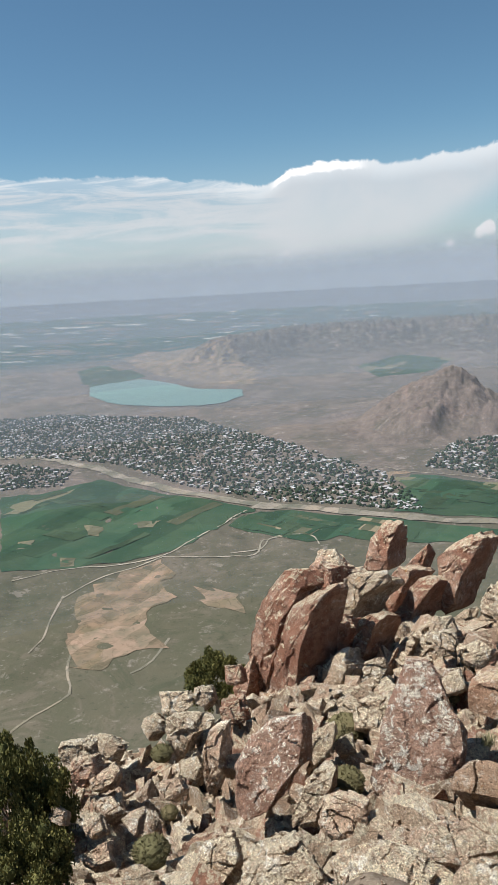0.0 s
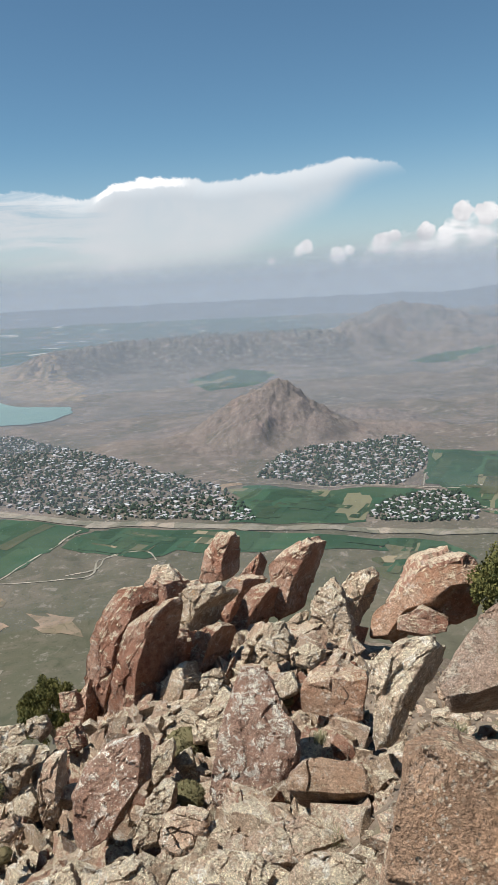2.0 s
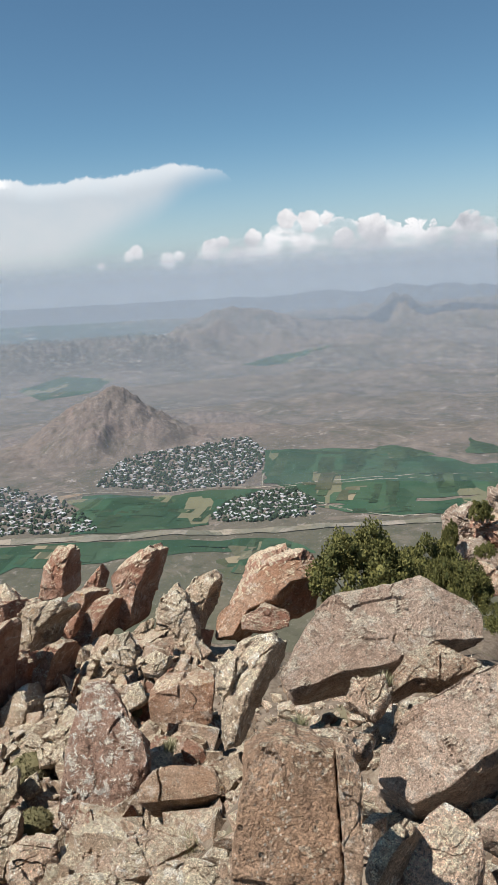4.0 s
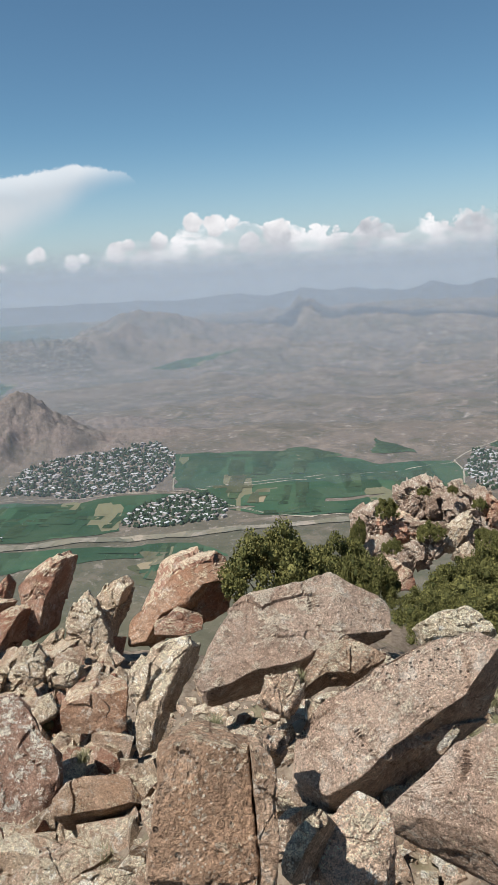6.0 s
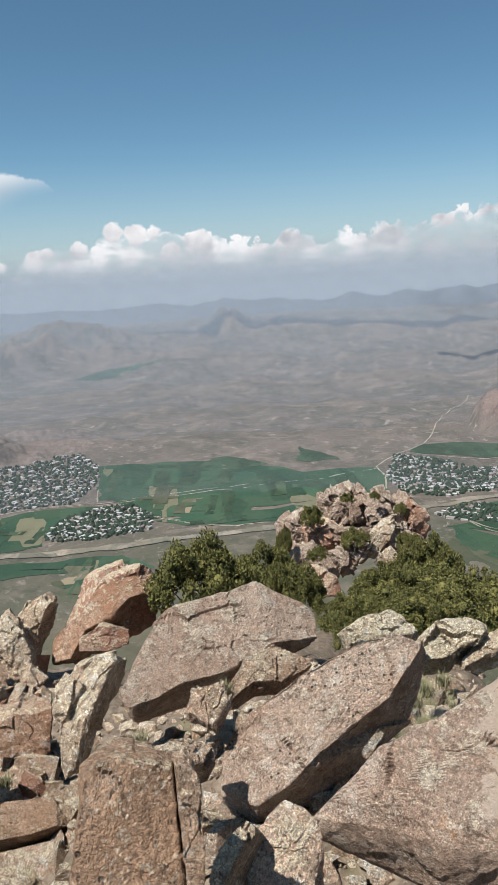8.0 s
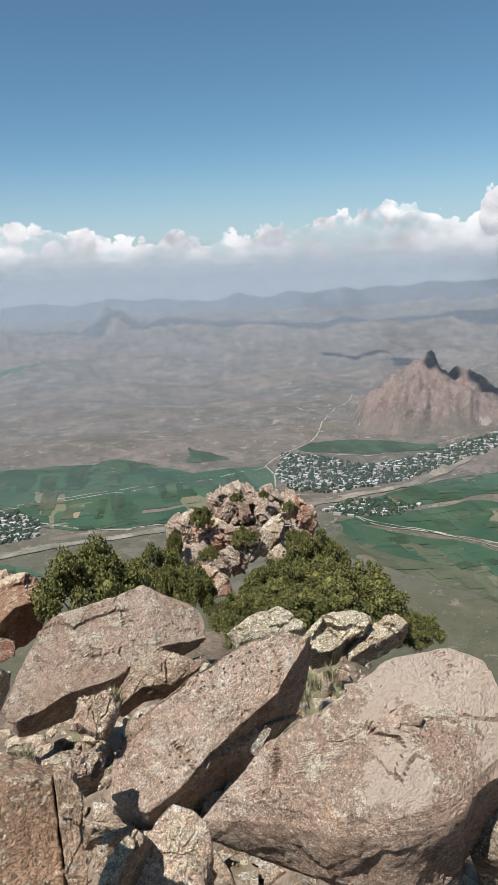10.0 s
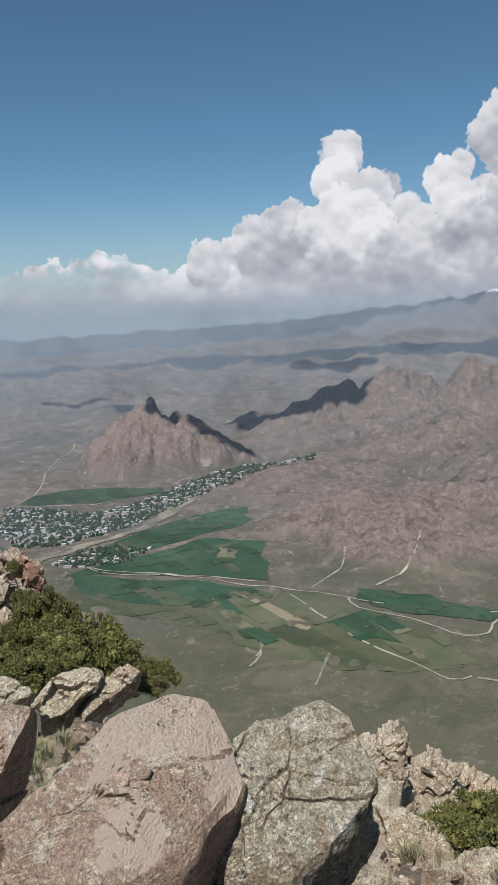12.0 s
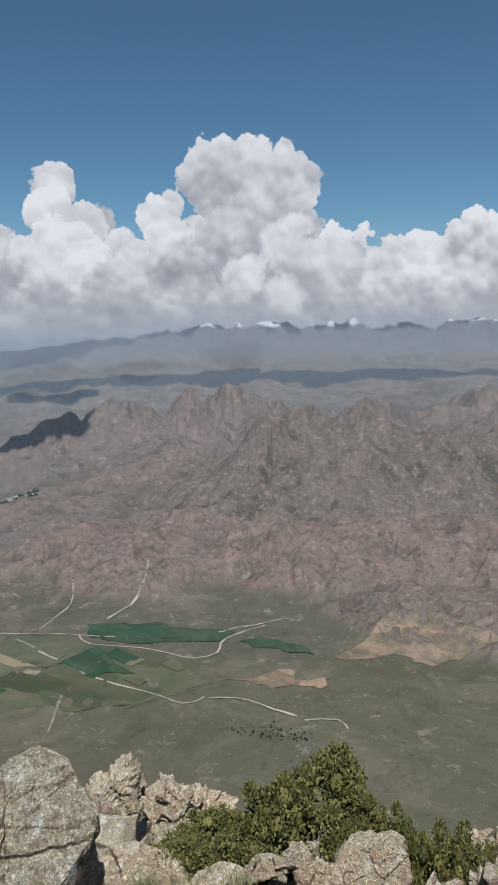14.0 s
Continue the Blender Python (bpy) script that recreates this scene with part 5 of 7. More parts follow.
    # narrow clefts that follow the jointing of the rock
    for lean in (0.3, 0.45) if rough > 0.5 else ():
        m = u * r.uniform(-1, 1) + v * r.uniform(-1, 1) + n * r.uniform(-0.3, 0.3)
        m /= np.linalg.norm(m)
        gap = np.abs(q @ m - r.uniform(-0.45, 0.45) + 0.05 * fbm(q * 2.1 + off + 50 * lean, 2))
        live = smooth(fbm(q * 1.1 + off + 90 * lean, 2), 0.0, 0.15)
        rough_fine = rough_fine - live * lean * 0.16 * (1 - smooth(gap, 0.004, 0.022))
    P = P + skin * (rough * min(size, 1.6) * (chips + rough_fine))[:, None]
    faces = []
    for i in range(M - 1):
        for j in range(N):
            a, b = i * N + j, i * N + (j + 1) % N
            faces.append((a, a + N, b + N, b))
    faces.append(tuple(range(N))[::-1])
    faces.append(tuple(range((M - 1) * N, M * N)))
    if np.cross(np.append(edge[1] - mid, 0), np.append(edge[0] - mid, 0))[2] < 0:
        faces = [f[::-1] for f in faces]
    me = mesh_from(name, P.tolist(), faces)
    ob = part(name, me, ROCK[tone])
    ob.location = centre
    return tagged(ob, label, "rock", "summit boulders")


boulder("boulder", "tall rust-red rock pillar in a cluster", (-0.25, 13.50, -7.04), 226, 8, [(-0.08, 1.38), (0.40, 1.63), (0.76, 1.58), (0.83, 1.39), (0.42, 1.14), (0.33, -0.08), (-0.08, -1.11), (-0.05, -1.71), (-0.36, -1.83), (-0.72, -1.50), (-0.73, -1.12), (-0.42, -0.24), (-0.30, 0.47)], 0.90, "red", 1, 0.60)
boulder("boulder", "split rust-red rock pillar with grey top", (0.15, 12.53, -6.73), 236, 8, [(-0.20, 1.03), (0.32, 1.29), (0.61, 1.34), (0.40, 0.82), (0.36, 0.13), (0.29, -0.59), (0.22, -1.39), (-0.62, -1.73), (-0.79, -1.21), (-0.33, -0.14), (-0.26, 0.45)], 0.90, "red", 2, 0.60)
boulder("boulder", "leaning rust-red rock pillar with grey lichen cap", (0.98, 15.32, -6.84), 232, 10, [(-0.62, 0.17), (-0.20, 0.70), (0.22, 0.60), (0.46, -0.09), (0.29, -0.55), (0.01, -0.64), (-0.16, -0.20)], 0.90, "red", 3, 0.75)
boulder("boulder", "grey lichen-covered rock cap on the pillar cluster", (1.31, 15.65, -6.24), 195, 45, [(-0.35, 0.02), (-0.25, 0.30), (0.12, 0.30), (0.39, -0.13), (0.16, -0.31), (-0.05, -0.19)], 0.60, "grey", 4, 0.70)
boulder("boulder", "rust-red block topping the rock pillar cluster", (3.03, 19.84, -7.72), 226, 8, [(-0.53, -0.67), (-0.29, 0.37), (-0.06, 0.76), (0.43, 0.77), (0.29, 0.02), (0.32, -0.54), (-0.16, -0.71)], 1.10, "red", 5, 0.60)
boulder("boulder", "grey-topped rock pillar with rusty sides", (1.60, 14.08, -6.53), 222, 20, [(-0.33, 0.38), (-0.12, 0.56), (0.50, 0.67), (0.57, 0.51), (0.17, 0.16), (-0.03, -0.40), (-0.11, -0.79), (-0.28, -0.76), (-0.36, -0.33)], 1.00, "grey", 6, 0.70)
boulder("boulder", "short leaning rust-red rock pillar", (1.57, 12.76, -6.71), 230, 14, [(-0.10, 0.41), (0.18, 0.59), (0.35, 0.58), (0.22, 0.30), (0.09, -0.22), (-0.18, -0.80), (-0.31, -0.74), (-0.24, -0.12)], 0.80, "red", 7, 0.70)
boulder("boulder", "leaning reddish rock blade", (2.70, 15.78, -7.08), 228, 14, [(-0.16, 0.31), (0.06, 0.53), (0.46, 0.50), (0.23, 0.08), (0.01, -0.65), (-0.30, -0.63), (-0.30, -0.14)], 0.90, "red", 8, 0.70)
boulder("boulder", "thin pointed reddish rock sliver", (3.42, 16.81, -6.92), 226, 12, [(-0.17, -0.03), (0.18, 0.48), (0.26, 0.28), (0.13, -0.14), (-0.03, -0.39), (-0.36, -0.21)], 0.50, "red", 9, 0.70)
boulder("boulder", "leaning red rock blade with grey foot", (2.76, 14.48, -6.97), 228, 14, [(0.08, 0.69), (0.28, 0.84), (0.43, 0.71), (0.21, 0.12), (0.01, -0.40), (-0.01, -0.95), (-0.41, -0.80), (-0.42, -0.37), (-0.17, 0.17)], 0.90, "red", 10, 0.70)
boulder("boulder", "large leaning red rock pillar with a lichen-white edge", (3.73, 14.78, -6.34), 226, 14, [(-0.40, 0.23), (-0.09, 0.56), (0.33, 0.88), (0.51, 0.80), (0.46, 0.56), (0.25, -0.05), (0.05, -0.87), (-0.32, -1.06), (-0.49, -0.78), (-0.29, -0.26)], 1.00, "red", 11, 0.65)
boulder("boulder", "weathered grey-brown rock block under the pillars", (2.77, 12.26, -6.61), 200, 35, [(-0.41, -0.08), (-0.06, 0.47), (0.26, 0.56), (0.39, 0.32), (0.23, -0.27), (-0.01, -0.54), (-0.39, -0.46)], 0.80, "grey", 12, 1.00)
boulder("boulder", "small grey rock block among pillars", (3.64, 13.46, -6.77), 200, 30, [(-0.20, 0.02), (0.00, 0.18), (0.24, 0.30), (0.21, -0.01), (-0.05, -0.31), (-0.19, -0.18)], 0.60, "grey", 13, 1.00)
boulder("boulder", "rounded grey-brown rock pillar with lichen", (4.16, 12.86, -6.45), 205, 22, [(-0.27, 0.51), (0.01, 0.67), (0.28, 0.35), (0.41, -0.13), (0.26, -0.71), (-0.23, -0.55), (-0.46, -0.13)], 0.80, "grey", 14, 1.00)
boulder("boulder", "narrow grey rock pillar with pale top", (4.94, 13.74, -6.49), 224, 15, [(-0.36, -0.07), (-0.13, 0.43), (0.18, 0.60), (0.35, 0.46), (0.16, -0.12), (0.01, -0.78), (-0.20, -0.52)], 0.70, "grey", 15, 1.00)
boulder("boulder", "large reddish-brown slab with white lichen patches", (1.45, 7.19, -4.88), 192, 40, [(-0.29, 0.53), (-0.17, 0.81), (0.03, 0.88), (0.17, 0.74), (0.36, 0.25), (0.55, 0.08), (0.45, -0.25), (0.31, -0.43), (0.25, -0.74), (-0.19, -0.79), (-0.56, -0.70), (-0.54, -0.49), (-0.37, 0.10)], 0.70, "patched", 16, 0.30)
boulder("boulder", "rust-red slab with a streak of white lichen", (-0.24, 7.77, -5.64), 200, 28, [(-0.37, -0.39), (-0.36, -0.06), (-0.19, 0.37), (0.02, 0.58), (0.37, 0.66), (0.41, 0.45), (0.41, 0.13), (0.22, -0.14), (0.07, -0.43), (-0.23, -0.62), (-0.34, -0.54)], 0.60, "patched", 17, 0.32)
boulder("boulder", "orange-faced block bridging a dark gap", (2.77, 8.59, -5.51), 206, 18, [(-0.42, 0.22), (-0.28, 0.32), (0.48, 0.38), (0.41, -0.23), (0.32, -0.31), (-0.09, -0.21), (-0.41, -0.18)], 0.70, "orange", 18, 0.42)
boulder("boulder", "tan boulder with a broken brown underside", (1.93, 6.06, -4.65), 196, 58, [(-0.43, 0.03), (-0.21, 0.19), (0.17, 0.17), (0.38, 0.03), (0.44, -0.16), (0.04, -0.17), (-0.38, -0.08)], 0.50, "brown", 19, 0.45)
boulder("boulder", "flat tan slab wedged below larger boulders", (1.33, 5.39, -4.69), 195, 62, [(-0.61, 0.10), (-0.18, 0.11), (0.17, 0.26), (0.64, -0.02), (0.53, -0.10), (0.15, -0.15), (-0.18, -0.16), (-0.51, -0.04)], 0.40, "tan", 20, 0.60)
boulder("boulder", "flat grey slab speckled with lichen", (0.80, 4.51, -4.12), 196, 60, [(-0.57, 0.09), (-0.37, 0.17), (0.12, 0.15), (0.44, 0.03), (0.51, -0.06), (0.42, -0.23), (-0.55, -0.16)], 0.50, "grey", 21, 0.60)
boulder("boulder", "grey weathered boulder with dark gap beside it", (1.33, 4.07, -3.88), 200, 58, [(-0.38, -0.04), (-0.23, 0.12), (0.04, 0.14), (0.26, 0.07), (0.33, -0.06), (-0.01, -0.22)], 0.50, "grey", 22, 0.60)
boulder("boulder", "grey-brown boulder dotted with lichen", (-0.05, 5.37, -4.80), 190, 52, [(-0.40, 0.16), (-0.14, 0.28), (0.05, 0.27), (0.25, 0.03), (0.35, -0.12), (0.27, -0.29), (-0.38, -0.34)], 0.60, "grey", 23, 0.70)
boulder("boulder", "grey rock lodged below the pillars", (1.30, 9.53, -6.12), 190, 45, [(-0.30, -0.00), (0.09, 0.36), (0.39, 0.02), (0.08, -0.19), (-0.27, -0.20)], 0.50, "grey", 24, 1.00)
boulder("boulder", "grey rock lodged below the pillars", (0.91, 9.95, -6.28), 190, 45, [(-0.26, 0.04), (0.06, 0.23), (0.25, 0.11), (0.16, -0.16), (-0.21, -0.22)], 0.50, "grey", 25, 1.00)
boulder("boulder", "long grey sliver of slab rock", (0.29, 7.12, -5.50), 190, 42, [(-0.10, 0.07), (0.08, 0.34), (0.24, 0.35), (0.18, 0.09), (0.01, -0.28), (-0.18, -0.35), (-0.23, -0.22)], 0.50, "grey", 26, 1.00)
boulder("boulder", "brown angular block under the lichen slab", (0.54, 6.43, -5.22), 192, 42, [(-0.20, 0.14), (-0.04, 0.22), (0.21, 0.14), (0.23, -0.18), (-0.03, -0.23), (-0.18, -0.09)], 0.50, "tan", 27, 1.00)
boulder("boulder", "flat tan rock under the lichen slab", (1.04, 5.98, -5.05), 192, 55, [(-0.30, 0.04), (-0.02, 0.10), (0.38, 0.15), (0.24, -0.05), (-0.02, -0.13), (-0.28, -0.12)], 0.50, "tan", 28, 1.00)
boulder("boulder", "orange-brown boulder overhanging a dark hollow", (6.03, 12.85, -6.20), 225, 38, [(-1.06, -0.49), (-0.40, -0.10), (-0.05, 0.53), (0.39, 0.76), (0.94, 0.91), (1.15, 0.56), (0.58, 0.35), (0.23, -0.19), (-0.28, -0.43), (-0.53, -0.92), (-0.97, -0.99)], 1.20, "orange", 30, 0.42)
boulder("boulder", "brown boulder under the overhang", (5.74, 12.20, -6.54), 205, 25, [(-0.46, 0.13), (0.03, 0.29), (0.56, 0.11), (0.44, -0.13), (-0.10, -0.24), (-0.47, -0.16)], 0.70, "red", 31, 0.60)
boulder("boulder", "grey fractured slab leaning on its neighbour", (2.95, 6.85, -4.29), 214, 45, [(-0.31, 0.06), (-0.08, 0.40), (0.15, 0.53), (0.43, 0.54), (0.28, 0.25), (0.06, -0.26), (-0.10, -0.73), (-0.24, -0.61), (-0.19, -0.18)], 0.60, "grey", 32, 1.00)
boulder("boulder", "large pinkish-brown slab with pale worn top", (3.09, 4.38, -2.68), 212, 50, [(-0.79, -0.37), (-0.62, -0.07), (-0.46, 0.21), (-0.35, 0.30), (0.10, 0.37), (0.34, 0.49), (0.43, 0.44), (0.73, 0.33), (0.86, 0.13), (0.81, 0.01), (0.40, -0.08), (0.22, -0.20), (0.04, -0.27), (-0.34, -0.34), (-0.59, -0.46), (-0.77, -0.50)], 0.70, "pink", 33, 0.36)
boulder("boulder", "small tan slab lying on a larger one", (3.11, 3.83, -2.72), 212, 55, [(-0.13, 0.10), (0.07, 0.19), (0.27, 0.12), (0.35, 0.02), (0.11, -0.10), (-0.09, -0.08), (-0.29, -0.18), (-0.30, -0.06)], 0.30, "tan", 34, 0.60)
boulder("boulder", "long sloping pinkish-brown slab with pale lichen", (2.84, 3.11, -2.62), 246, 48, [(-0.57, -0.54), (-0.56, -0.36), (-0.40, -0.08), (-0.14, 0.20), (0.11, 0.43), (0.23, 0.53), (0.43, 0.65), (0.59, 0.64), (0.57, 0.54), (0.50, 0.30), (0.29, 0.01), (0.05, -0.38), (-0.21, -0.61), (-0.41, -0.69), (-0.48, -0.65)], 0.75, "pink", 35, 0.32)
boulder("boulder", "big smooth pinkish boulder with a flaked patch", (2.55, 1.55, -1.94), 250, 50, [(-0.78, -0.40), (-0.57, -0.20), (-0.40, -0.03), (-0.20, 0.24), (0.02, 0.40), (0.21, 0.50), (0.42, 0.50), (0.51, 0.41), (0.52, 0.27), (0.49, 0.10), (0.35, -0.14), (0.29, -0.21), (0.08, -0.33), (-0.10, -0.37), (-0.32, -0.37), (-0.52, -0.38)], 0.70, "worn", 36, 0.28, 0.6)
boulder("boulder", "large grey lichen-crusted boulder beside a crevice", (3.10, 0.94, -2.09), 258, 45, [(-0.29, 0.16), (-0.19, 0.27), (-0.04, 0.32), (0.10, 0.39), (0.21, 0.32), (0.31, 0.18), (0.36, 0.06), (0.34, -0.04), (0.19, -0.22), (0.10, -0.30), (0.01, -0.39), (-0.37, -0.42), (-0.43, -0.28), (-0.29, -0.05)], 0.60, "lichen", 37, 0.50, 0.45)
boulder("boulder", "pitted brown block split by a vertical crack", (0.93, 1.65, -1.53), 208, 22, [(-0.18, -0.11), (-0.13, 0.17), (-0.09, 0.20), (-0.03, 0.21), (0.13, 0.16), (0.13, 0.09), (0.13, -0.03), (0.13, -0.16), (0.12, -0.29), (-0.20, -0.24)], 0.55, "brown", 38, 0.40)
boulder("boulder", "narrow brown slice split off a pitted block", (1.05, 1.54, -1.56), 208, 22, [(-0.02, 0.21), (0.03, 0.19), (0.05, 0.14), (0.03, -0.11), (0.01, -0.25), (-0.03, -0.24), (-0.02, -0.11), (-0.02, 0.02), (-0.02, 0.14)], 0.50, "brown", 39, 0.60)
boulder("boulder", "rounded grey boulder dotted with lichen", (1.75, 2.04, -2.28), 222, 48, [(-0.18, -0.10), (-0.12, 0.00), (-0.04, 0.13), (0.05, 0.22), (0.15, 0.18), (0.18, 0.03), (0.14, -0.10), (-0.02, -0.18), (-0.15, -0.18)], 0.45, "tan", 39, 0.45, 0.7)
boulder("boulder", "narrow grey shard between two boulders", (1.48, 2.02, -2.18), 235, 40, [(-0.07, -0.05), (-0.03, 0.05), (0.03, 0.14), (0.08, 0.11), (0.03, 0.00), (0.00, -0.12), (-0.04, -0.12)], 0.30, "grey", 40, 0.60)
boulder("boulder", "tan rock wedged between slabs", (2.03, 3.24, -2.58), 212, 55, [(-0.24, -0.06), (-0.11, 0.07), (0.04, 0.11), (0.21, 0.05), (0.16, -0.06), (-0.07, -0.11)], 0.35, "tan", 41, 0.70)
boulder("boulder", "pale grey rock covered with lichen", (5.49, 4.98, -3.62), 215, 55, [(-0.37, 0.00), (-0.15, 0.11), (0.17, 0.19), (0.38, 0.04), (0.41, -0.09), (-0.07, -0.12), (-0.36, -0.13)], 0.40, "lichen", 42, 1.00)
boulder("boulder", "pale grey lichen-covered boulder", (6.41, 4.70, -3.91), 225, 55, [(-0.40, -0.06), (-0.07, 0.22), (0.31, 0.33), (0.39, 0.12), (0.26, -0.05), (-0.12, -0.26), (-0.38, -0.29)], 0.50, "lichen", 43, 1.00)
boulder("boulder", "pale grey slab tilted on dry turf", (6.80, 4.44, -4.06), 235, 55, [(-0.41, -0.26), (-0.07, 0.11), (0.27, 0.32), (0.36, 0.24), (0.28, 0.06), (-0.08, -0.14), (-0.34, -0.33)], 0.40, "grey", 44, 1.00)
boulder("boulder", "small tan rock in a gap", (2.44, 3.55, -2.58), 214, 40, [(-0.14, -0.07), (-0.08, 0.07), (0.10, 0.13), (0.11, 0.01), (0.03, -0.14)], 0.30, "tan", 45, 1.00)
boulder("boulder", "small tan stone between slabs", (2.64, 2.35, -2.36), 225, 45, [(-0.06, -0.04), (0.03, 0.07), (0.06, 0.05), (-0.03, -0.08)], 0.25, "tan", 46, 1.00)
boulder("boulder", "rounded pale boulder in front of a juniper", (6.97, -1.11, -5.20), 275, 35, [(-0.36, -0.21), (-0.33, 0.13), (-0.13, 0.25), (0.15, 0.28), (0.36, 0.16), (0.36, -0.03), (0.30, -0.27), (-0.36, -0.31)], 0.80, "grey", 48, 1.00)
boulder("boulder", "small upright grey stone beside a juniper", (7.55, -0.39, -5.51), 272, 35, [(-0.16, -0.07), (-0.12, 0.15), (0.02, 0.15), (0.18, -0.06), (0.08, -0.17)], 0.40, "grey", 49, 1.00)
boulder("boulder", "small grey stone beside low shrubs", (7.33, -0.01, -5.47), 272, 40, [(-0.16, -0.01), (-0.05, 0.09), (0.13, 0.10), (0.24, -0.04), (-0.16, -0.14)], 0.40, "grey", 50, 1.00)
boulder("boulder", "low grey stone beside boulders", (6.80, -0.54, -5.17), 272, 40, [(-0.24, 0.05), (-0.02, 0.13), (0.20, 0.13), (0.24, -0.10), (-0.19, -0.20)], 0.50, "grey", 51, 1.00)
boulder("boulder", "grey angular block on the slope edge", (-1.72, 11.46, -6.93), 188, 30, [(-0.32, 0.17), (0.24, 0.20), (0.29, -0.02), (0.01, -0.20), (-0.23, -0.16)], 0.50, "grey", 60, 1.00)
boulder("boulder", "grey angular block on the slope edge", (-1.28, 11.54, -6.89), 188, 35, [(-0.16, 0.13), (0.13, 0.20), (0.18, -0.03), (-0.00, -0.20), (-0.15, -0.10)], 0.40, "grey", 61, 1.00)
boulder("boulder", "boulder with bright yellow-green lichen", (-2.17, 11.31, -7.23), 195, 35, [(-0.19, 0.11), (0.04, 0.24), (0.33, -0.02), (0.09, -0.08), (-0.04, -0.22), (-0.22, -0.02)], 0.50, "grey", 62, 1.00)
boulder("boulder", "grey-brown fractured block on the slope", (-1.46, 10.68, -6.90), 192, 28, [(-0.42, 0.16), (0.03, 0.26), (0.40, 0.24), (0.36, 0.03), (0.10, -0.07), (-0.11, -0.41), (-0.35, -0.21)], 0.60, "grey", 63, 1.00)
boulder("boulder", "pale grey block with lichen crust", (-1.32, 9.31, -6.62), 190, 40, [(-0.17, 0.08), (0.06, 0.20), (0.17, 0.02), (0.09, -0.19), (-0.15, -0.10)], 0.50, "grey", 64, 1.00)
boulder("boulder", "tan slab above a dark hollow", (-0.82, 9.37, -6.62), 190, 55, [(-0.21, 0.06), (0.18, 0.15), (0.17, -0.12), (-0.15, -0.09)], 0.50, "tan", 65, 1.00)
boulder("boulder", "pinkish slab lying on the slope", (-2.47, 9.12, -6.56), 185, 45, [(-0.22, -0.03), (0.07, 0.22), (0.20, 0.11), (0.10, -0.07), (-0.15, -0.22)], 0.40, "tan", 66, 1.00)
boulder("boulder", "tan block with a shadowed underside", (-2.24, 8.14, -6.25), 190, 55, [(-0.20, 0.07), (0.05, 0.11), (0.23, -0.04), (0.03, -0.11), (-0.10, -0.03)], 0.45, "tan", 67, 1.00)
boulder("boulder", "pinkish angular block on rubble", (-1.73, 7.69, -6.16), 185, 48, [(-0.26, 0.07), (0.03, 0.19), (0.25, 0.01), (0.10, -0.16), (-0.11, -0.11)], 0.40, "tan", 68, 1.00)
boulder("boulder", "pinkish angular block on rubble", (-2.28, 7.60, -6.09), 185, 45, [(-0.14, 0.04), (0.05, 0.13), (0.14, -0.04), (-0.05, -0.13)], 0.35, "tan", 69, 1.00)
boulder("boulder", "tan block standing in rubble", (-1.52, 8.73, -6.52), 188, 40, [(-0.17, 0.08), (0.09, 0.16), (0.18, 0.02), (0.04, -0.14), (-0.15, -0.12)], 0.40, "tan", 70, 1.00)
boulder("boulder", "pale lichen-yellow boulder in rubble", (-1.52, 6.31, -5.64), 185, 55, [(-0.21, 0.05), (0.01, 0.10), (0.19, 0.03), (0.14, -0.09), (-0.13, -0.09)], 0.40, "grey", 71, 1.00)
boulder("boulder", "grey slab leaning on the slope", (-0.74, 6.45, -5.64), 188, 48, [(-0.23, 0.13), (0.13, 0.25), (0.26, -0.05), (0.05, -0.22), (-0.21, -0.11)], 0.50, "grey", 72, 1.00)
boulder("boulder", "grey ledge rock at the drop", (-3.20, 10.42, -7.08), 185, 25, [(-0.33, 0.18), (0.19, 0.19), (0.33, -0.07), (0.11, -0.23), (-0.30, -0.07)], 0.60, "grey", 73, 1.00)
boulder("boulder", "grey ledge rock at the drop", (-2.74, 10.57, -7.06), 185, 30, [(-0.19, 0.17), (0.04, 0.13), (0.22, 0.01), (0.05, -0.20), (-0.13, -0.11)], 0.50, "grey", 74, 1.00)
boulder("boulder", "brown cracked block under the ledge", (-2.89, 9.50, -6.74), 185, 25, [(-0.14, 0.17), (0.14, 0.21), (0.19, -0.09), (-0.01, -0.20), (-0.18, -0.09)], 0.50, "red", 75, 1.00)
boulder("boulder", "upright brown rock splinter", (-1.01, 9.19, -6.50), 200, 15, [(-0.08, 0.41), (0.12, 0.48), (0.11, -0.01), (0.08, -0.40), (-0.08, -0.50), (-0.15, 0.02)], 0.50, "tan", 76, 1.00)
boulder("boulder", "rust-brown block at the pillar foot", (-0.84, 11.18, -6.97), 195, 25, [(-0.17, 0.19), (0.11, 0.25), (0.27, -0.13), (-0.01, -0.24), (-0.21, -0.08)], 0.50, "red", 77, 1.00)
boulder("boulder", "rust-brown block at the pillar foot", (-0.82, 12.35, -6.96), 195, 30, [(-0.19, 0.14), (0.12, 0.18), (0.19, -0.12), (-0.12, -0.19)], 0.50, "red", 78, 1.00)
boulder("boulder", "brown angular stone near a juniper", (-2.73, 7.75, -6.04), 185, 40, [(-0.08, 0.11), (0.10, 0.05), (0.08, -0.12), (-0.10, -0.04)], 0.35, "tan", 79, 1.00)
boulder("boulder", "tan slab half sunk in rubble", (-2.00, 6.67, -5.70), 185, 50, [(-0.19, 0.01), (0.08, 0.14), (0.17, -0.04), (-0.06, -0.11)], 0.35, "tan", 80, 1.00)
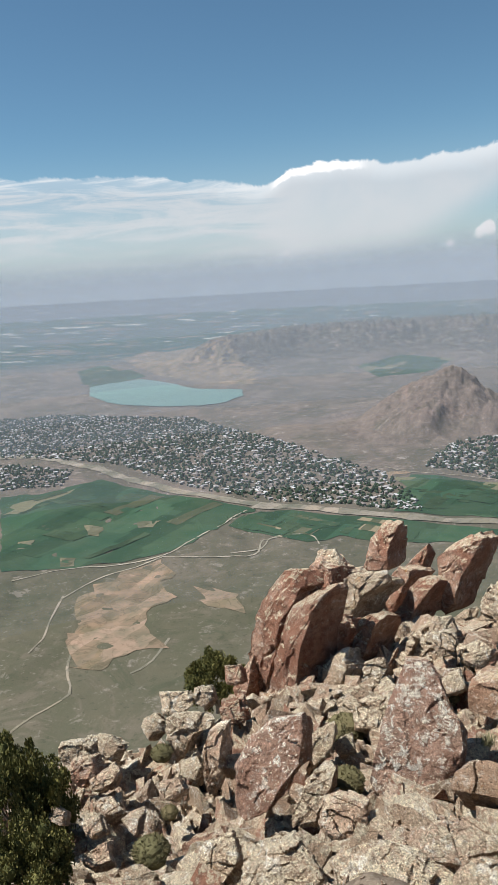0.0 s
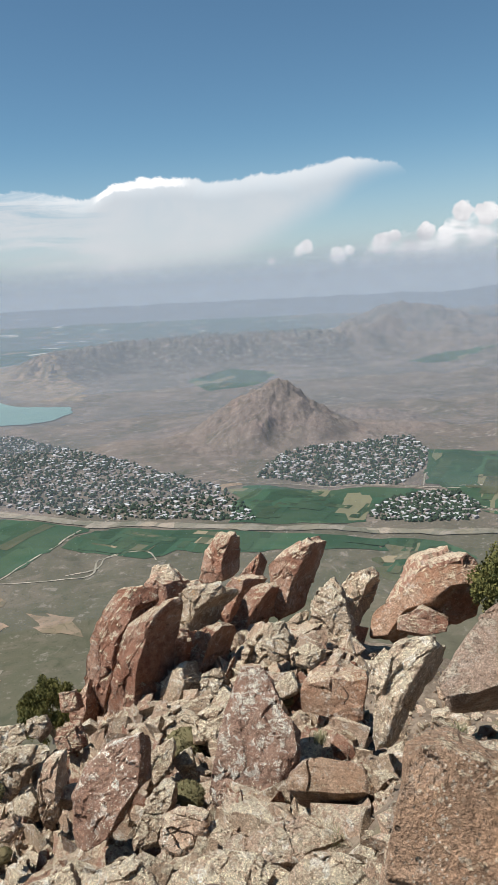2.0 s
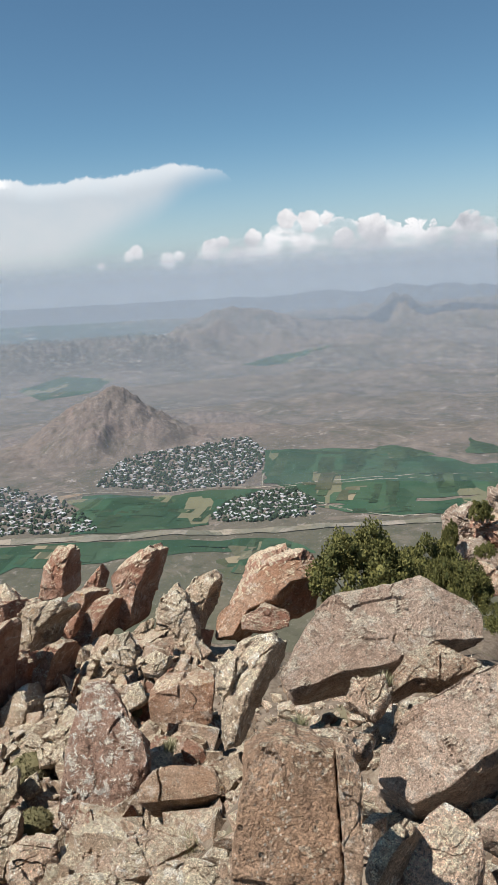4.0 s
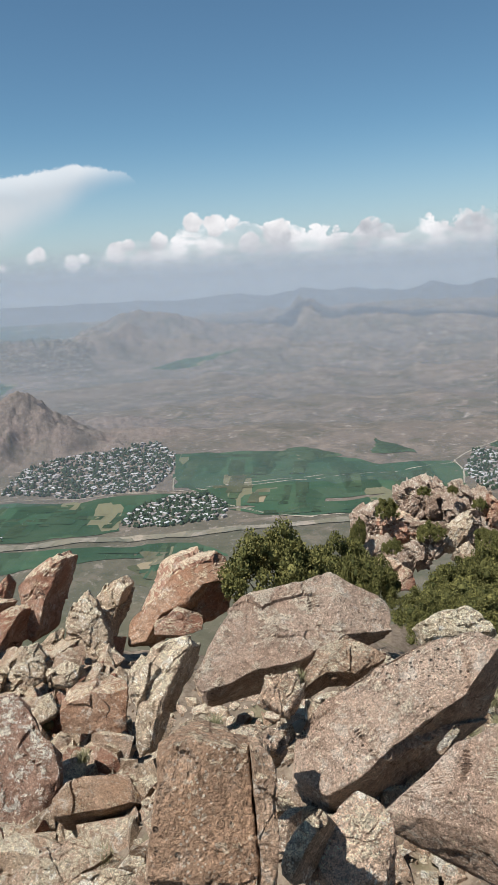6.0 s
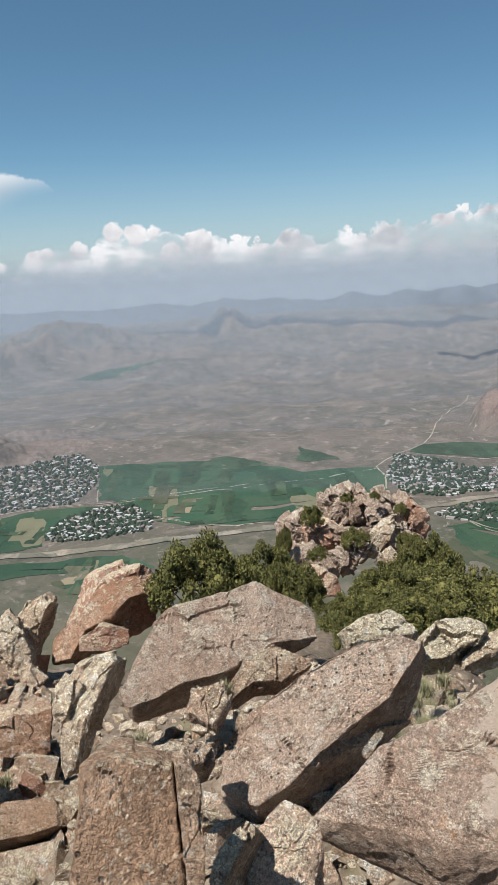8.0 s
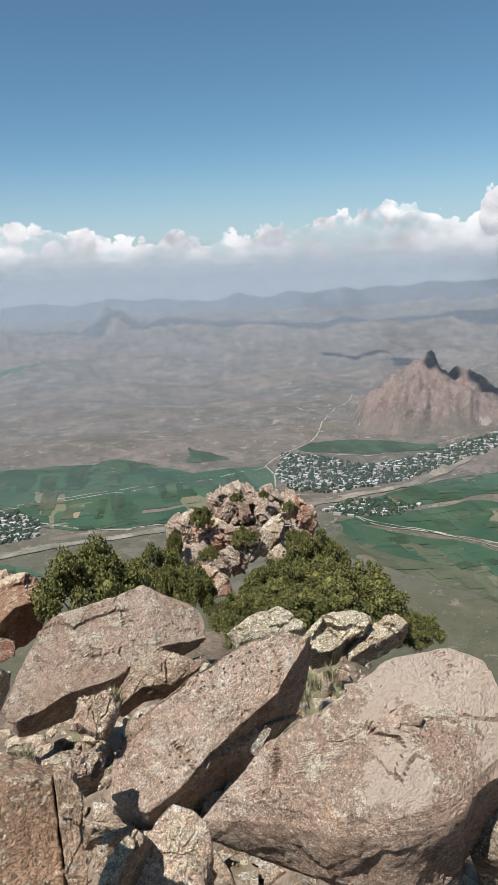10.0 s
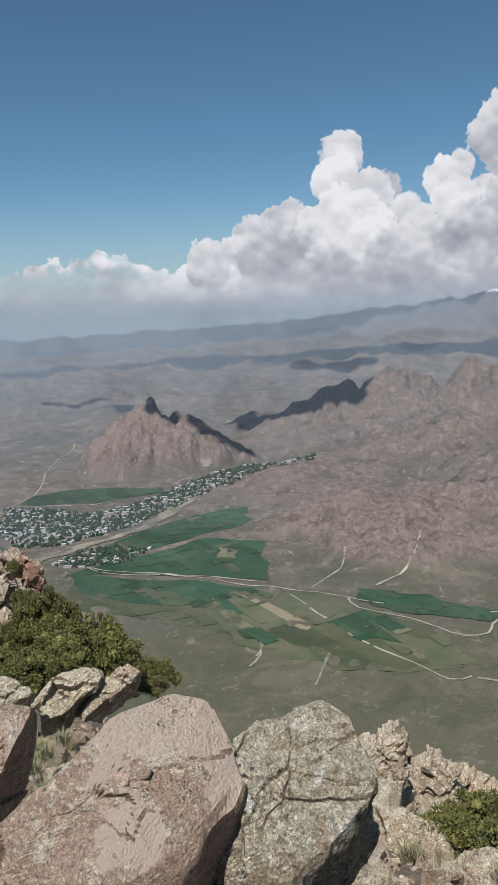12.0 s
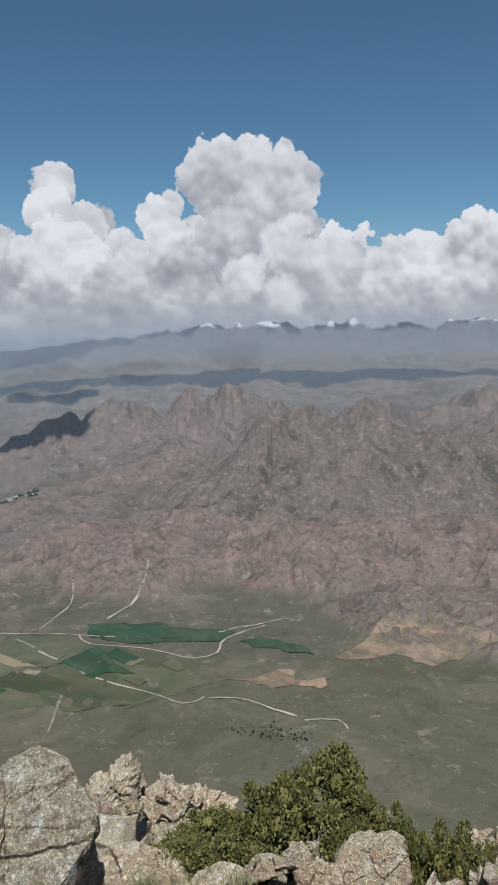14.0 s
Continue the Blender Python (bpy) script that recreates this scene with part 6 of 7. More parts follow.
boulder("boulder", "grey block packed among pillars", (2.76, 11.38, -6.09), 195, 30, [(-0.22, 0.14), (0.01, 0.21), (0.24, 0.11), (0.13, -0.19), (-0.16, -0.27)], 0.60, "grey", 81, 1.00)
boulder("boulder", "grey block packed among pillars", (3.04, 10.59, -5.90), 195, 35, [(-0.23, 0.08), (0.04, 0.21), (0.28, 0.06), (0.09, -0.17), (-0.18, -0.19)], 0.50, "grey", 82, 1.00)
boulder("boulder", "grey block packed among pillars", (2.48, 9.72, -5.82), 195, 35, [(-0.11, 0.10), (0.09, 0.17), (0.14, -0.08), (-0.11, -0.19)], 0.50, "grey", 83, 1.00)
boulder("boulder", "grey block below the pillars", (1.56, 11.19, -6.43), 195, 30, [(-0.15, 0.14), (0.15, 0.27), (0.21, 0.05), (-0.02, -0.31), (-0.20, -0.15)], 0.60, "grey", 84, 1.00)
boulder("boulder", "grey block beside cushion plants", (0.49, 8.74, -5.97), 190, 40, [(-0.05, 0.17), (0.19, 0.27), (0.15, -0.09), (-0.09, -0.28), (-0.21, -0.06)], 0.50, "grey", 85, 1.00)
boulder("boulder", "grey block beside cushion plants", (0.81, 8.94, -6.19), 190, 40, [(-0.16, 0.03), (0.09, 0.16), (0.13, -0.05), (-0.06, -0.14)], 0.40, "grey", 86, 1.00)
boulder("rock_outcrop", "jagged grey crag on the ridge edge", (10.35, 2.32, -6.82), 265, 28, [(-0.38, 0.26), (0.03, 0.45), (0.32, 0.37), (0.43, -0.01), (0.04, -0.58), (-0.44, -0.49)], 1.20, "grey", 87, 1.30)
boulder("rock_outcrop", "pointed grey crag on the ridge edge", (12.15, 2.45, -7.74), 265, 15, [(-0.20, 0.30), (-0.03, 0.40), (0.14, 0.16), (0.24, -0.44), (-0.14, -0.42)], 1.00, "grey", 88, 1.30)
boulder("rock_outcrop", "jagged grey crag on the ridge edge", (11.65, 1.69, -7.80), 265, 22, [(-0.44, 0.16), (0.03, 0.37), (0.31, 0.23), (0.44, -0.36), (-0.35, -0.40)], 1.00, "grey", 89, 1.40)
boulder("rock_outcrop", "jagged grey crag on the ridge edge", (12.50, 1.16, -8.45), 265, 22, [(-0.45, 0.23), (-0.09, 0.35), (0.21, 0.20), (0.40, 0.00), (0.34, -0.41), (-0.41, -0.37)], 1.00, "grey", 90, 1.40)
boulder("boulder", "broken grey rock shelf with dry tufts", (7.69, 1.47, -5.75), 262, 50, [(-0.50, 0.11), (-0.32, 0.24), (0.05, 0.25), (0.62, 0.13), (0.69, -0.40), (-0.54, -0.34)], 0.60, "grey", 91, 1.10)
boulder("boulder", "broken grey rock shelf with dry tufts", (7.38, 0.44, -5.69), 265, 52, [(-0.34, 0.15), (0.05, 0.21), (0.34, 0.09), (0.32, -0.25), (-0.37, -0.21)], 0.50, "grey", 92, 1.10)
boulder("rock_flake", "thin pale flake lying on a boulder", (2.585, 1.53, -1.885), 250, 50, [(-0.06, -0.01), (-0.02, 0.03), (0.02, 0.03), (0.05, 0.00), (0.03, -0.03), (-0.02, -0.03)], 0.03, "pink", 93, 0.25)
boulder("rock_flake", "thin brown flake lying on a boulder", (2.645, 1.45, -1.875), 250, 50, [(-0.04, -0.01), (-0.02, 0.02), (0.04, 0.03), (0.03, -0.01), (-0.01, -0.02)], 0.03, "pink", 94, 0.25)
boulder("boulder", "dark brown rock face under an overhang", (6.54, 12.92, -6.54), 196, 4, [(-0.36, 0.74), (0.68, 0.94), (0.96, 0.14), (0.70, -0.38), (0.05, -0.67), (-0.88, -0.60), (-1.15, -0.18)], 0.90, "red", 95, 0.60)
boulder("boulder", "dark rust-red column wedged between pillars", (0.53, 13.14, -7.23), 238, 8, [(-0.31, 0.67), (0.13, 0.97), (0.32, 0.75), (0.27, 0.09), (0.17, -0.69), (-0.21, -1.16), (-0.36, -0.62)], 0.80, "red", 96, 0.60)
boulder("boulder", "dark rust-red column wedged between pillars", (0.94, 13.48, -7.18), 236, 10, [(-0.37, 0.34), (0.09, 0.65), (0.28, 0.42), (0.25, -0.17), (0.01, -0.72), (-0.26, -0.53)], 0.80, "red", 97, 0.60)
boulder("boulder", "short grey-brown column among pillars", (0.98, 12.28, -7.07), 226, 20, [(-0.25, 0.09), (0.04, 0.51), (0.23, 0.18), (0.12, -0.25), (-0.14, -0.54)], 0.70, "grey", 98, 0.60)
boulder("boulder", "narrow rusty column beside a taller pillar", (-0.76, 13.42, -7.91), 222, 12, [(-0.19, 0.06), (0.09, 0.73), (0.21, 0.18), (0.05, -0.45), (-0.16, -0.52)], 0.70, "red", 99, 0.60)
boulder("boulder", "rust-brown column behind the cluster", (1.47, 15.72, -6.83), 228, 10, [(-0.35, 0.22), (0.22, 0.40), (0.39, 0.28), (0.05, -0.01), (-0.06, -0.55), (-0.25, -0.34)], 0.80, "red", 100, 0.60)
boulder("rock_outcrop", "craggy reddish rock knob among junipers", (20.08, 20.48, -8.94), 208, 14, [(-0.61, -0.26), (-0.47, 0.43), (-0.05, 0.69), (0.46, 0.67), (0.56, 0.12), (0.41, -0.86), (-0.30, -0.79)], 3.00, "crag", 101, 1.10)
boulder("rock_outcrop", "craggy reddish rock knob among junipers", (20.90, 20.04, -9.10), 218, 14, [(-0.48, 0.76), (0.03, 0.76), (0.35, 0.37), (0.47, -0.29), (0.14, -0.77), (-0.51, -0.84)], 3.00, "crag", 102, 1.10)
boulder("rock_outcrop", "low craggy shoulder of reddish rock", (18.05, 20.71, -9.42), 205, 16, [(-0.50, 0.13), (-0.10, 0.52), (0.32, 0.66), (0.46, 0.11), (0.25, -0.73), (-0.44, -0.69)], 2.50, "crag", 103, 1.10)
boulder("rock_outcrop", "low craggy shoulder of reddish rock", (18.39, 19.88, -9.32), 215, 18, [(-0.53, 0.68), (-0.20, 0.61), (0.31, 0.39), (0.66, 0.03), (0.52, -0.62), (-0.25, -0.71), (-0.50, -0.37)], 2.50, "red", 104, 1.10)
boulder("rock_outcrop", "craggy reddish rock knob among junipers", (21.13, 19.33, -9.11), 212, 16, [(-0.46, -0.01), (-0.06, 0.53), (0.40, 0.59), (0.50, 0.01), (0.04, -0.55), (-0.41, -0.56)], 2.50, "crag", 105, 1.10)
boulder("rock_outcrop", "craggy reddish rock knob among junipers", (21.46, 18.41, -8.94), 208, 14, [(-0.52, -0.15), (-0.17, 0.30), (0.15, 0.48), (0.40, 0.46), (0.28, -0.23), (-0.14, -0.87)], 2.50, "crag", 106, 1.10)
boulder("rock_outcrop", "craggy reddish rock knob among junipers", (21.53, 17.72, -9.19), 216, 14, [(-0.29, 0.81), (-0.02, 0.55), (0.16, 0.25), (0.33, -0.33), (0.14, -0.80), (-0.32, -0.48)], 2.50, "red", 107, 1.10)
boulder("rock_outcrop", "pale cracked slab on a craggy knob", (19.26, 17.56, -9.23), 214, 32, [(-0.44, -0.12), (-0.11, 0.37), (0.40, 0.61), (0.68, 0.50), (0.24, -0.17), (-0.18, -0.60), (-0.59, -0.58)], 1.50, "grey", 108, 0.80)
boulder("rock_outcrop", "craggy reddish rock between junipers", (19.28, 18.88, -9.63), 212, 20, [(-0.86, 0.36), (-0.09, 0.34), (0.68, 0.33), (0.82, -0.16), (0.20, -0.48), (-0.75, -0.40)], 2.50, "crag", 109, 1.10)
boulder("rock_outcrop", "craggy brown rock below a knob", (17.82, 17.90, -9.68), 213, 30, [(-0.97, 0.01), (-0.32, 0.18), (0.26, 0.43), (0.82, 0.44), (0.84, -0.00), (0.13, -0.52), (-0.77, -0.54)], 2.00, "crag", 110, 1.10)
boulder("rock_outcrop", "craggy reddish rock between junipers", (20.19, 17.30, -9.56), 212, 22, [(-0.55, 0.69), (0.17, 0.35), (0.79, 0.02), (0.52, -0.59), (-0.31, -0.43), (-0.63, -0.04)], 2.50, "crag", 111, 1.10)
boulder("rock_outcrop", "craggy reddish rock between junipers", (17.07, 19.31, -9.98), 210, 24, [(-0.59, 0.56), (0.24, 0.43), (0.55, -0.10), (0.31, -0.53), (-0.51, -0.36)], 2.50, "crag", 112, 1.10)
boulder("boulder", "grey block between two junipers", (17.80, 15.89, -9.14), 214, 38, [(-0.35, 0.10), (0.09, 0.32), (0.37, -0.09), (-0.11, -0.33)], 1.20, "grey", 113, 0.90)
boulder("boulder", "grey block between two junipers", (17.60, 15.17, -9.37), 214, 38, [(-0.42, 0.10), (-0.03, 0.24), (0.46, 0.16), (0.27, -0.21), (-0.28, -0.29)], 1.20, "grey", 114, 0.90)
boulder("boulder", "reddish block half hidden by junipers", (13.98, 15.17, -8.57), 205, 30, [(-0.27, 0.46), (0.30, 0.26), (0.20, -0.18), (-0.04, -0.48), (-0.19, -0.06)], 1.20, "tan", 115, 0.70)
boulder("boulder", "reddish block half hidden by junipers", (14.00, 14.65, -8.66), 220, 20, [(-0.12, 0.36), (0.14, 0.21), (0.29, -0.26), (-0.31, -0.31)], 1.20, "red", 116, 0.70)


# ---- loose stones ----
def hull(r, count):
    """An angular chip: the hull of points scattered in a box."""
    bm = bmesh.new()
    box = r.uniform(0.55, 1.15, 3)
    for _ in range(count):
        p = r.uniform(-1, 1, 3)
        p /= max(1.0, np.linalg.norm(p) * 0.85)
        bm.verts.new(p * box)
    res = bmesh.ops.convex_hull(bm, input=bm.verts)
    inner = [e for e in res["geom_interior"] if isinstance(e, bmesh.types.BMVert)]
    bmesh.ops.delete(bm, geom=inner, context="VERTS")
    return bm


def stone_mesh(seed):
    r = np.random.RandomState(seed)
    bm = hull(r, 17)
    bmesh.ops.bevel(bm, geom=bm.edges[:], offset=0.05, segments=1, affect="EDGES")
    bmesh.ops.triangulate(bm, faces=bm.faces[:])
    for _ in range(2):
        bmesh.ops.subdivide_edges(bm, edges=[e for e in bm.edges if e.calc_length() > 0.12], cuts=2)
        bmesh.ops.triangulate(bm, faces=bm.faces[:])
    P = np.array([v.co[:] for v in bm.verts])
    P = P + P * (0.06 * fbm(P * 2.2 + seed, 3) + 0.05 * fbm(P * 7 + seed, 3))[:, None]
    for v, p in zip(bm.verts, P):
        v.co = p
    me = bpy.data.meshes.new("stone")
    bm.to_mesh(me)
    bm.free()
    me.materials.append(ROCK[("red", "tan", "grey", "grey", "tan", "red", "grey", "tan")[seed % 8]])
    return me


STONES = [stone_mesh(s) for s in range(8)]
r = random.Random(5)
placed = []
for i in range(295):
    az = r.uniform(-26, 20) if i < 200 else r.uniform(20, 108)
    d = r.uniform(6.2, 14) if i < 200 else r.uniform(3.2, 12)
    big = r.uniform(0.10, 0.32) if i < 200 else r.uniform(0.08, 0.2)
    placed.append((d * math.sin(radians(az)), d * math.cos(radians(az)), big, r.randrange(8)))
zs = land([p[0] for p in placed], [p[1] for p in placed])[0]
for (x, y, s, k), z in zip(placed, zs):
    ob = new("stone", STONES[k])
    ob.matrix_world = pose(x, y, z + 0.3 * s, r.uniform(-50, 50), r.uniform(-50, 50), r.uniform(0, 360)) @ Matrix.Diagonal((s, s * r.uniform(0.6, 1.3), s * r.uniform(0.7, 1.3), 1))
    tagged(ob, "loose angular stone lying on the stony slope", "stone", "loose stones")


def rubble(count, seed, az0, az1, d0, d1, s0, s1, tone, points, label, loose=0.5):
    """Slabby broken stones, most of them standing in the same joint direction."""
    r = np.random.RandomState(seed)
    kinds = []
    for _ in range(24):
        bm = hull(r, points)
        bm.verts.index_update()
        kinds.append((np.array([v.co[:] for v in bm.verts]) * (1.0, 1.15, r.uniform(0.35, 0.8)), [[v.index for v in f.verts] for f in bm.faces]))
        bm.free()
    vs, fs, o = [], [], 0
    az, d = np.radians(r.uniform(az0, az1, count)), r.uniform(d0, d1, count)
    x, y = d * np.sin(az), d * np.cos(az)
    z = land(x, y)[0]
    for i in range(count):
        if r.rand() < loose:
            turn = np.array(Euler(r.uniform(-3, 3, 3)).to_matrix())
        else:
            face = way(226 + r.normal() * 28, 18 + r.normal() * 20)
            turn = np.array(face.to_track_quat("Z", "Y").to_matrix() @ Euler((0, 0, r.uniform(-0.6, 0.6))).to_matrix())
        P, tri = kinds[i % 24]
        big = s0 + (s1 - s0) * r.rand() ** 2
        vs.append((P * big) @ turn.T + (x[i], y[i], z[i] + big * r.uniform(-0.1, 0.55)))
        fs += [[o + q for q in f] for f in tri]
        o += len(P)
    me = mesh_from("rubble", np.vstack(vs).tolist(), fs)
    tagged(part("rubble", me, ROCK[tone]), label, "rubble", kind="stuff")


rubble(2300, 3, -27, 20, 6, 14.5, 0.05, 0.36, "tan", 12, "broken angular stones covering the summit slope", 0.45)
rubble(2300, 8, -27, 20, 6, 14.5, 0.05, 0.36, "grey", 12, "broken grey lichen-dusted stones on the slope", 0.45)
rubble(900, 12, -27, 20, 6, 14.5, 0.06, 0.36, "red", 12, "broken rusty stones on the slope", 0.4)
rubble(1500, 9, 20, 110, 2.4, 13, 0.03, 0.22, "grey", 12, "broken stones filling gaps between slabs", 0.7)
rubble(1300, 10, 20, 110, 2.4, 13, 0.03, 0.22, "tan", 12, "broken reddish stones filling gaps between slabs", 0.7)
rubble(9000, 4, -27, 110, 2.2, 15, 0.015, 0.08, "tan", 8, "fine stone chips strewn over the summit slope", 1.0)

rubble(650, 21, 73, 97, 8.4, 12.8, 0.10, 0.50, "lichen", 14, "jagged grey lichen-crusted crags standing along the ridge edge", 0.15)


# ---- junipers ----
def crown_mesh(seed, count=26000):
    """Many small leafy clumps over a low dome, with dark gaps between."""
    r = np.random.RandomState(seed)
    lobes = []
    for i in range(130):
        a = r.uniform(0, 2 * math.pi)
        e = math.asin(r.uniform(-0.15, 1.0))
        k = r.uniform(0.58, 0.92) * (1 + 0.12 * math.sin(3 * a + seed))
        lobes.append((k * math.cos(a) * math.cos(e), k * math.sin(a) * math.cos(e), 0.16 + 0.78 * k * math.sin(e), r.uniform(0.07, 0.16)))
    vs, fs, o = [], [], 0
    ball, tri = icosphere(2)
    for x, y, z, s in lobes:
        vs.append(ball * s * 0.55 * (1 + 0.25 * fbm(ball * 2 + x * 9, 2))[:, None] + (x, y, z))
        fs += (tri + o).tolist()
        o += len(ball)
    L = np.array(lobes)
    pick = r.randint(0, len(lobes), count)
    n = r.normal(size=(count, 3))
    n[:, 2] = np.where(r.rand(count) < 0.6, np.abs(n[:, 2]), n[:, 2])
    n /= np.linalg.norm(n, axis=1)[:, None]
    p = L[pick, :3] + n * (L[pick, 3] * r.uniform(0.6, 1.06, count))[:, None]
    grow = n + (0, 0, 0.25) + r.normal(size=(count, 3)) * 0.5
    grow /= np.linalg.norm(grow, axis=1)[:, None]
    side = np.cross(grow, r.normal(size=(count, 3)))
    side /= np.linalg.norm(side, axis=1)[:, None]
    ln, w = r.uniform(0.022, 0.05, (count, 1)), r.uniform(0.010, 0.020, (count, 1))
    quads = np.stack([p - side * w * 0.5, p + grow * ln * 0.55 - side * w, p + grow * ln, p + grow * ln * 0.5 + side * w], 1)
    vs.append(quads.reshape(-1, 3))
    fs += (np.arange(count * 4).reshape(-1, 4) + o).tolist()
    return mesh_from("crown", np.vstack(vs).tolist(), fs)


def tube(points, radii, sides=7):
    verts, faces = [], []
    for i, (p, rad) in enumerate(zip(points, radii)):
        for k in range(sides):
            a = 2 * math.pi * k / sides
            verts.append((p[0] + rad * math.cos(a), p[1] + rad * math.sin(a), p[2]))
        if i:
            for k in range(sides):
                a, b = (i - 1) * sides + k, (i - 1) * sides + (k + 1) % sides
                faces.append((a, b, b + sides, a + sides))
    return verts, faces


def trunk_mesh(seed):
    r = random.Random(seed)
    verts, faces = [], []
    for limb in range(7):
        a = r.uniform(0, 6.28)
        reach = r.uniform(0.1, 0.5)
        pts, rads = [], []
        for i in range(6):
            t = i / 5
            pts.append((reach * t ** 1.3 * math.cos(a) + 0.03 * r.uniform(-1, 1), reach * t ** 1.3 * math.sin(a) + 0.03 * r.uniform(-1, 1), -0.25 + 0.62 * t))
            rads.append(0.055 * (1 - 0.8 * t))
        v, f = tube(pts, rads)
        o = len(verts)
        verts += v
        faces += [tuple(o + q for q in p) for p in f]
    return mesh_from("trunk", verts, faces, True)


CROWNS = [crown_mesh(s) for s in (1, 2, 3, 4)]
TRUNKS = [trunk_mesh(s) for s in (1, 2, 3, 4)]


def juniper(az, el, dist, wide, tall, kind, turn=0, label="dense dark green juniper bush rooted among rocks"):
    """az, el, dist: where the foot stands."""
    base = new("juniper_bush")
    p = way(az, el) * dist
    base.matrix_world = pose(p.x, p.y, p.z, 0, 0, turn) @ Matrix.Diagonal((wide, wide, tall, 1))
    part("crown", CROWNS[kind], NEEDLES, base)
    part("trunk", TRUNKS[kind], BARK, base)
    return tagged(base, label, "bush", "junipers")


juniper(-22.10, -37.57, 11.0, 0.71, 1.54, 0, 0, "dense dark green juniper bush rooted among rocks")
juniper(-23.29, -41.81, 9.0, 0.65, 1.11, 1, 67, "dense dark green juniper bush rooted among rocks")
juniper(-5.21, -30.99, 22.0, 1.05, 1.54, 2, 134, "dense dark green juniper bush rooted among rocks")
juniper(33.32, -24.97, 16.0, 1.28, 1.73, 1, 201, "dense dark green juniper bush rooted among rocks")
juniper(37.83, -25.03, 17.0, 1.10, 1.55, 2, 268, "dense dark green juniper bush rooted among rocks")
juniper(40.81, -25.13, 15.0, 0.63, 1.10, 3, 335, "dense dark green juniper bush rooted among rocks")
juniper(47.84, -24.93, 15.0, 0.74, 0.95, 0, 42, "dense dark green juniper bush rooted among rocks")
juniper(45.55, -26.77, 13.0, 0.59, 0.74, 1, 109, "dense dark green juniper bush rooted among rocks")
juniper(51.15, -24.42, 20.0, 1.14, 1.87, 2, 176, "dense dark green juniper bush rooted among rocks")
juniper(53.31, -26.07, 14.5, 1.21, 1.11, 3, 243, "dense dark green juniper bush rooted among rocks")
juniper(48.71, -26.50, 13.5, 0.87, 0.85, 0, 310, "dense dark green juniper bush rooted among rocks")
juniper(55.22, -25.36, 16.0, 0.73, 1.07, 1, 17, "dense dark green juniper bush rooted among rocks")
juniper(59.16, -27.04, 18.0, 0.62, 0.66, 1, 84, "dense dark green juniper bush rooted among rocks")
juniper(94.02, -38.16, 11.5, 1.27, 1.82, 3, 151, "dense dark green juniper bush rooted among rocks")
juniper(85.10, -38.15, 10.5, 0.88, 0.94, 0, 218, "dense dark green juniper bush rooted among rocks")
juniper(98.63, -37.90, 11.0, 0.71, 1.17, 1, 285, "dense dark green juniper bush rooted among rocks")
juniper(104.70, -39.73, 10.0, 0.72, 1.33, 2, 352, "dense dark green juniper bush rooted among rocks")
juniper(107.06, -39.39, 10.5, 0.48, 1.12, 0, 59, "dense dark green juniper bush rooted among rocks")
juniper(76.15, -33.47, 17.0, 0.32, 0.79, 1, 126, "dense dark green juniper bush rooted among rocks")
juniper(42.11, -18.66, 28.2, 0.46, 0.76, 0, 193, "small dark juniper on a craggy knob")
juniper(39.90, -20.67, 27.2, 0.33, 0.98, 2, 260, "small dark juniper on a craggy knob")
juniper(45.46, -20.21, 27.2, 0.56, 0.61, 1, 327, "small dark juniper on a craggy knob")
juniper(42.51, -21.21, 26.0, 0.38, 0.47, 3, 34, "small dark juniper on a craggy knob")
juniper(47.07, -16.83, 29.3, 0.23, 0.31, 2, 101, "small dark juniper on a craggy knob")
juniper(44.94, -17.00, 29.2, 0.30, 0.35, 0, 168, "small dark juniper on a craggy knob")
juniper(49.03, -17.95, 28.6, 0.29, 0.43, 1, 235, "small dark juniper on a craggy knob")
juniper(49.79, -20.36, 26.5, 0.50, 0.56, 3, 302, "small dark juniper on a craggy knob")


# ---- cushion plants ----
def cushion_mesh(seed):
    r = np.random.RandomState(seed)
    P, tri = icosphere(3)
    keep = P * (1, 1, 0.75) * (1 + 0.15 * fbm(P * 2 + seed, 3))[:, None]
    vs, fs, o = [keep], tri.tolist(), len(keep)
    for i in range(1600):
        n = r.normal(size=3)
        n[2] = abs(n[2])
        n /= np.linalg.norm(n)
        p = n * (1, 1, 0.75) * (0.92 + 0.12 * r.rand())
        side = np.cross(n, r.normal(size=3)) * 0.025
        vs.append(np.array([p - side, p + n * r.uniform(0.06, 0.16) + r.normal(size=3) * 0.03, p + side]))
        fs.append((o, o + 1, o + 2))
        o += 3
    return mesh_from("cushion_plant", np.vstack(vs).tolist(), fs)


CUSHIONS = [cushion_mesh(s) for s in (1, 2)]


def cushion(az, el, dist, size, kind):
    p = way(az, el) * dist
    ob = part("cushion_plant", CUSHIONS[kind], CUSHION)
    ob.matrix_world = pose(p.x, p.y, p.z, 0, 0, 60 * kind) @ Matrix.Diagonal((size, size, size, 1))
    tagged(ob, "olive-brown cushion plant growing between stones", "plant", "cushion plants")


cushion(5.45, -33.43, 11.80, 0.27, 0)
cushion(5.22, -36.88, 9.70, 0.20, 1)
cushion(-12.09, -39.89, 9.00, 0.19, 0)
cushion(-10.29, -33.99, 12.50, 0.16, 1)
cushion(-10.18, -37.77, 11.00, 0.11, 0)
cushion(14.03, -31.12, 12.00, 0.13, 1)


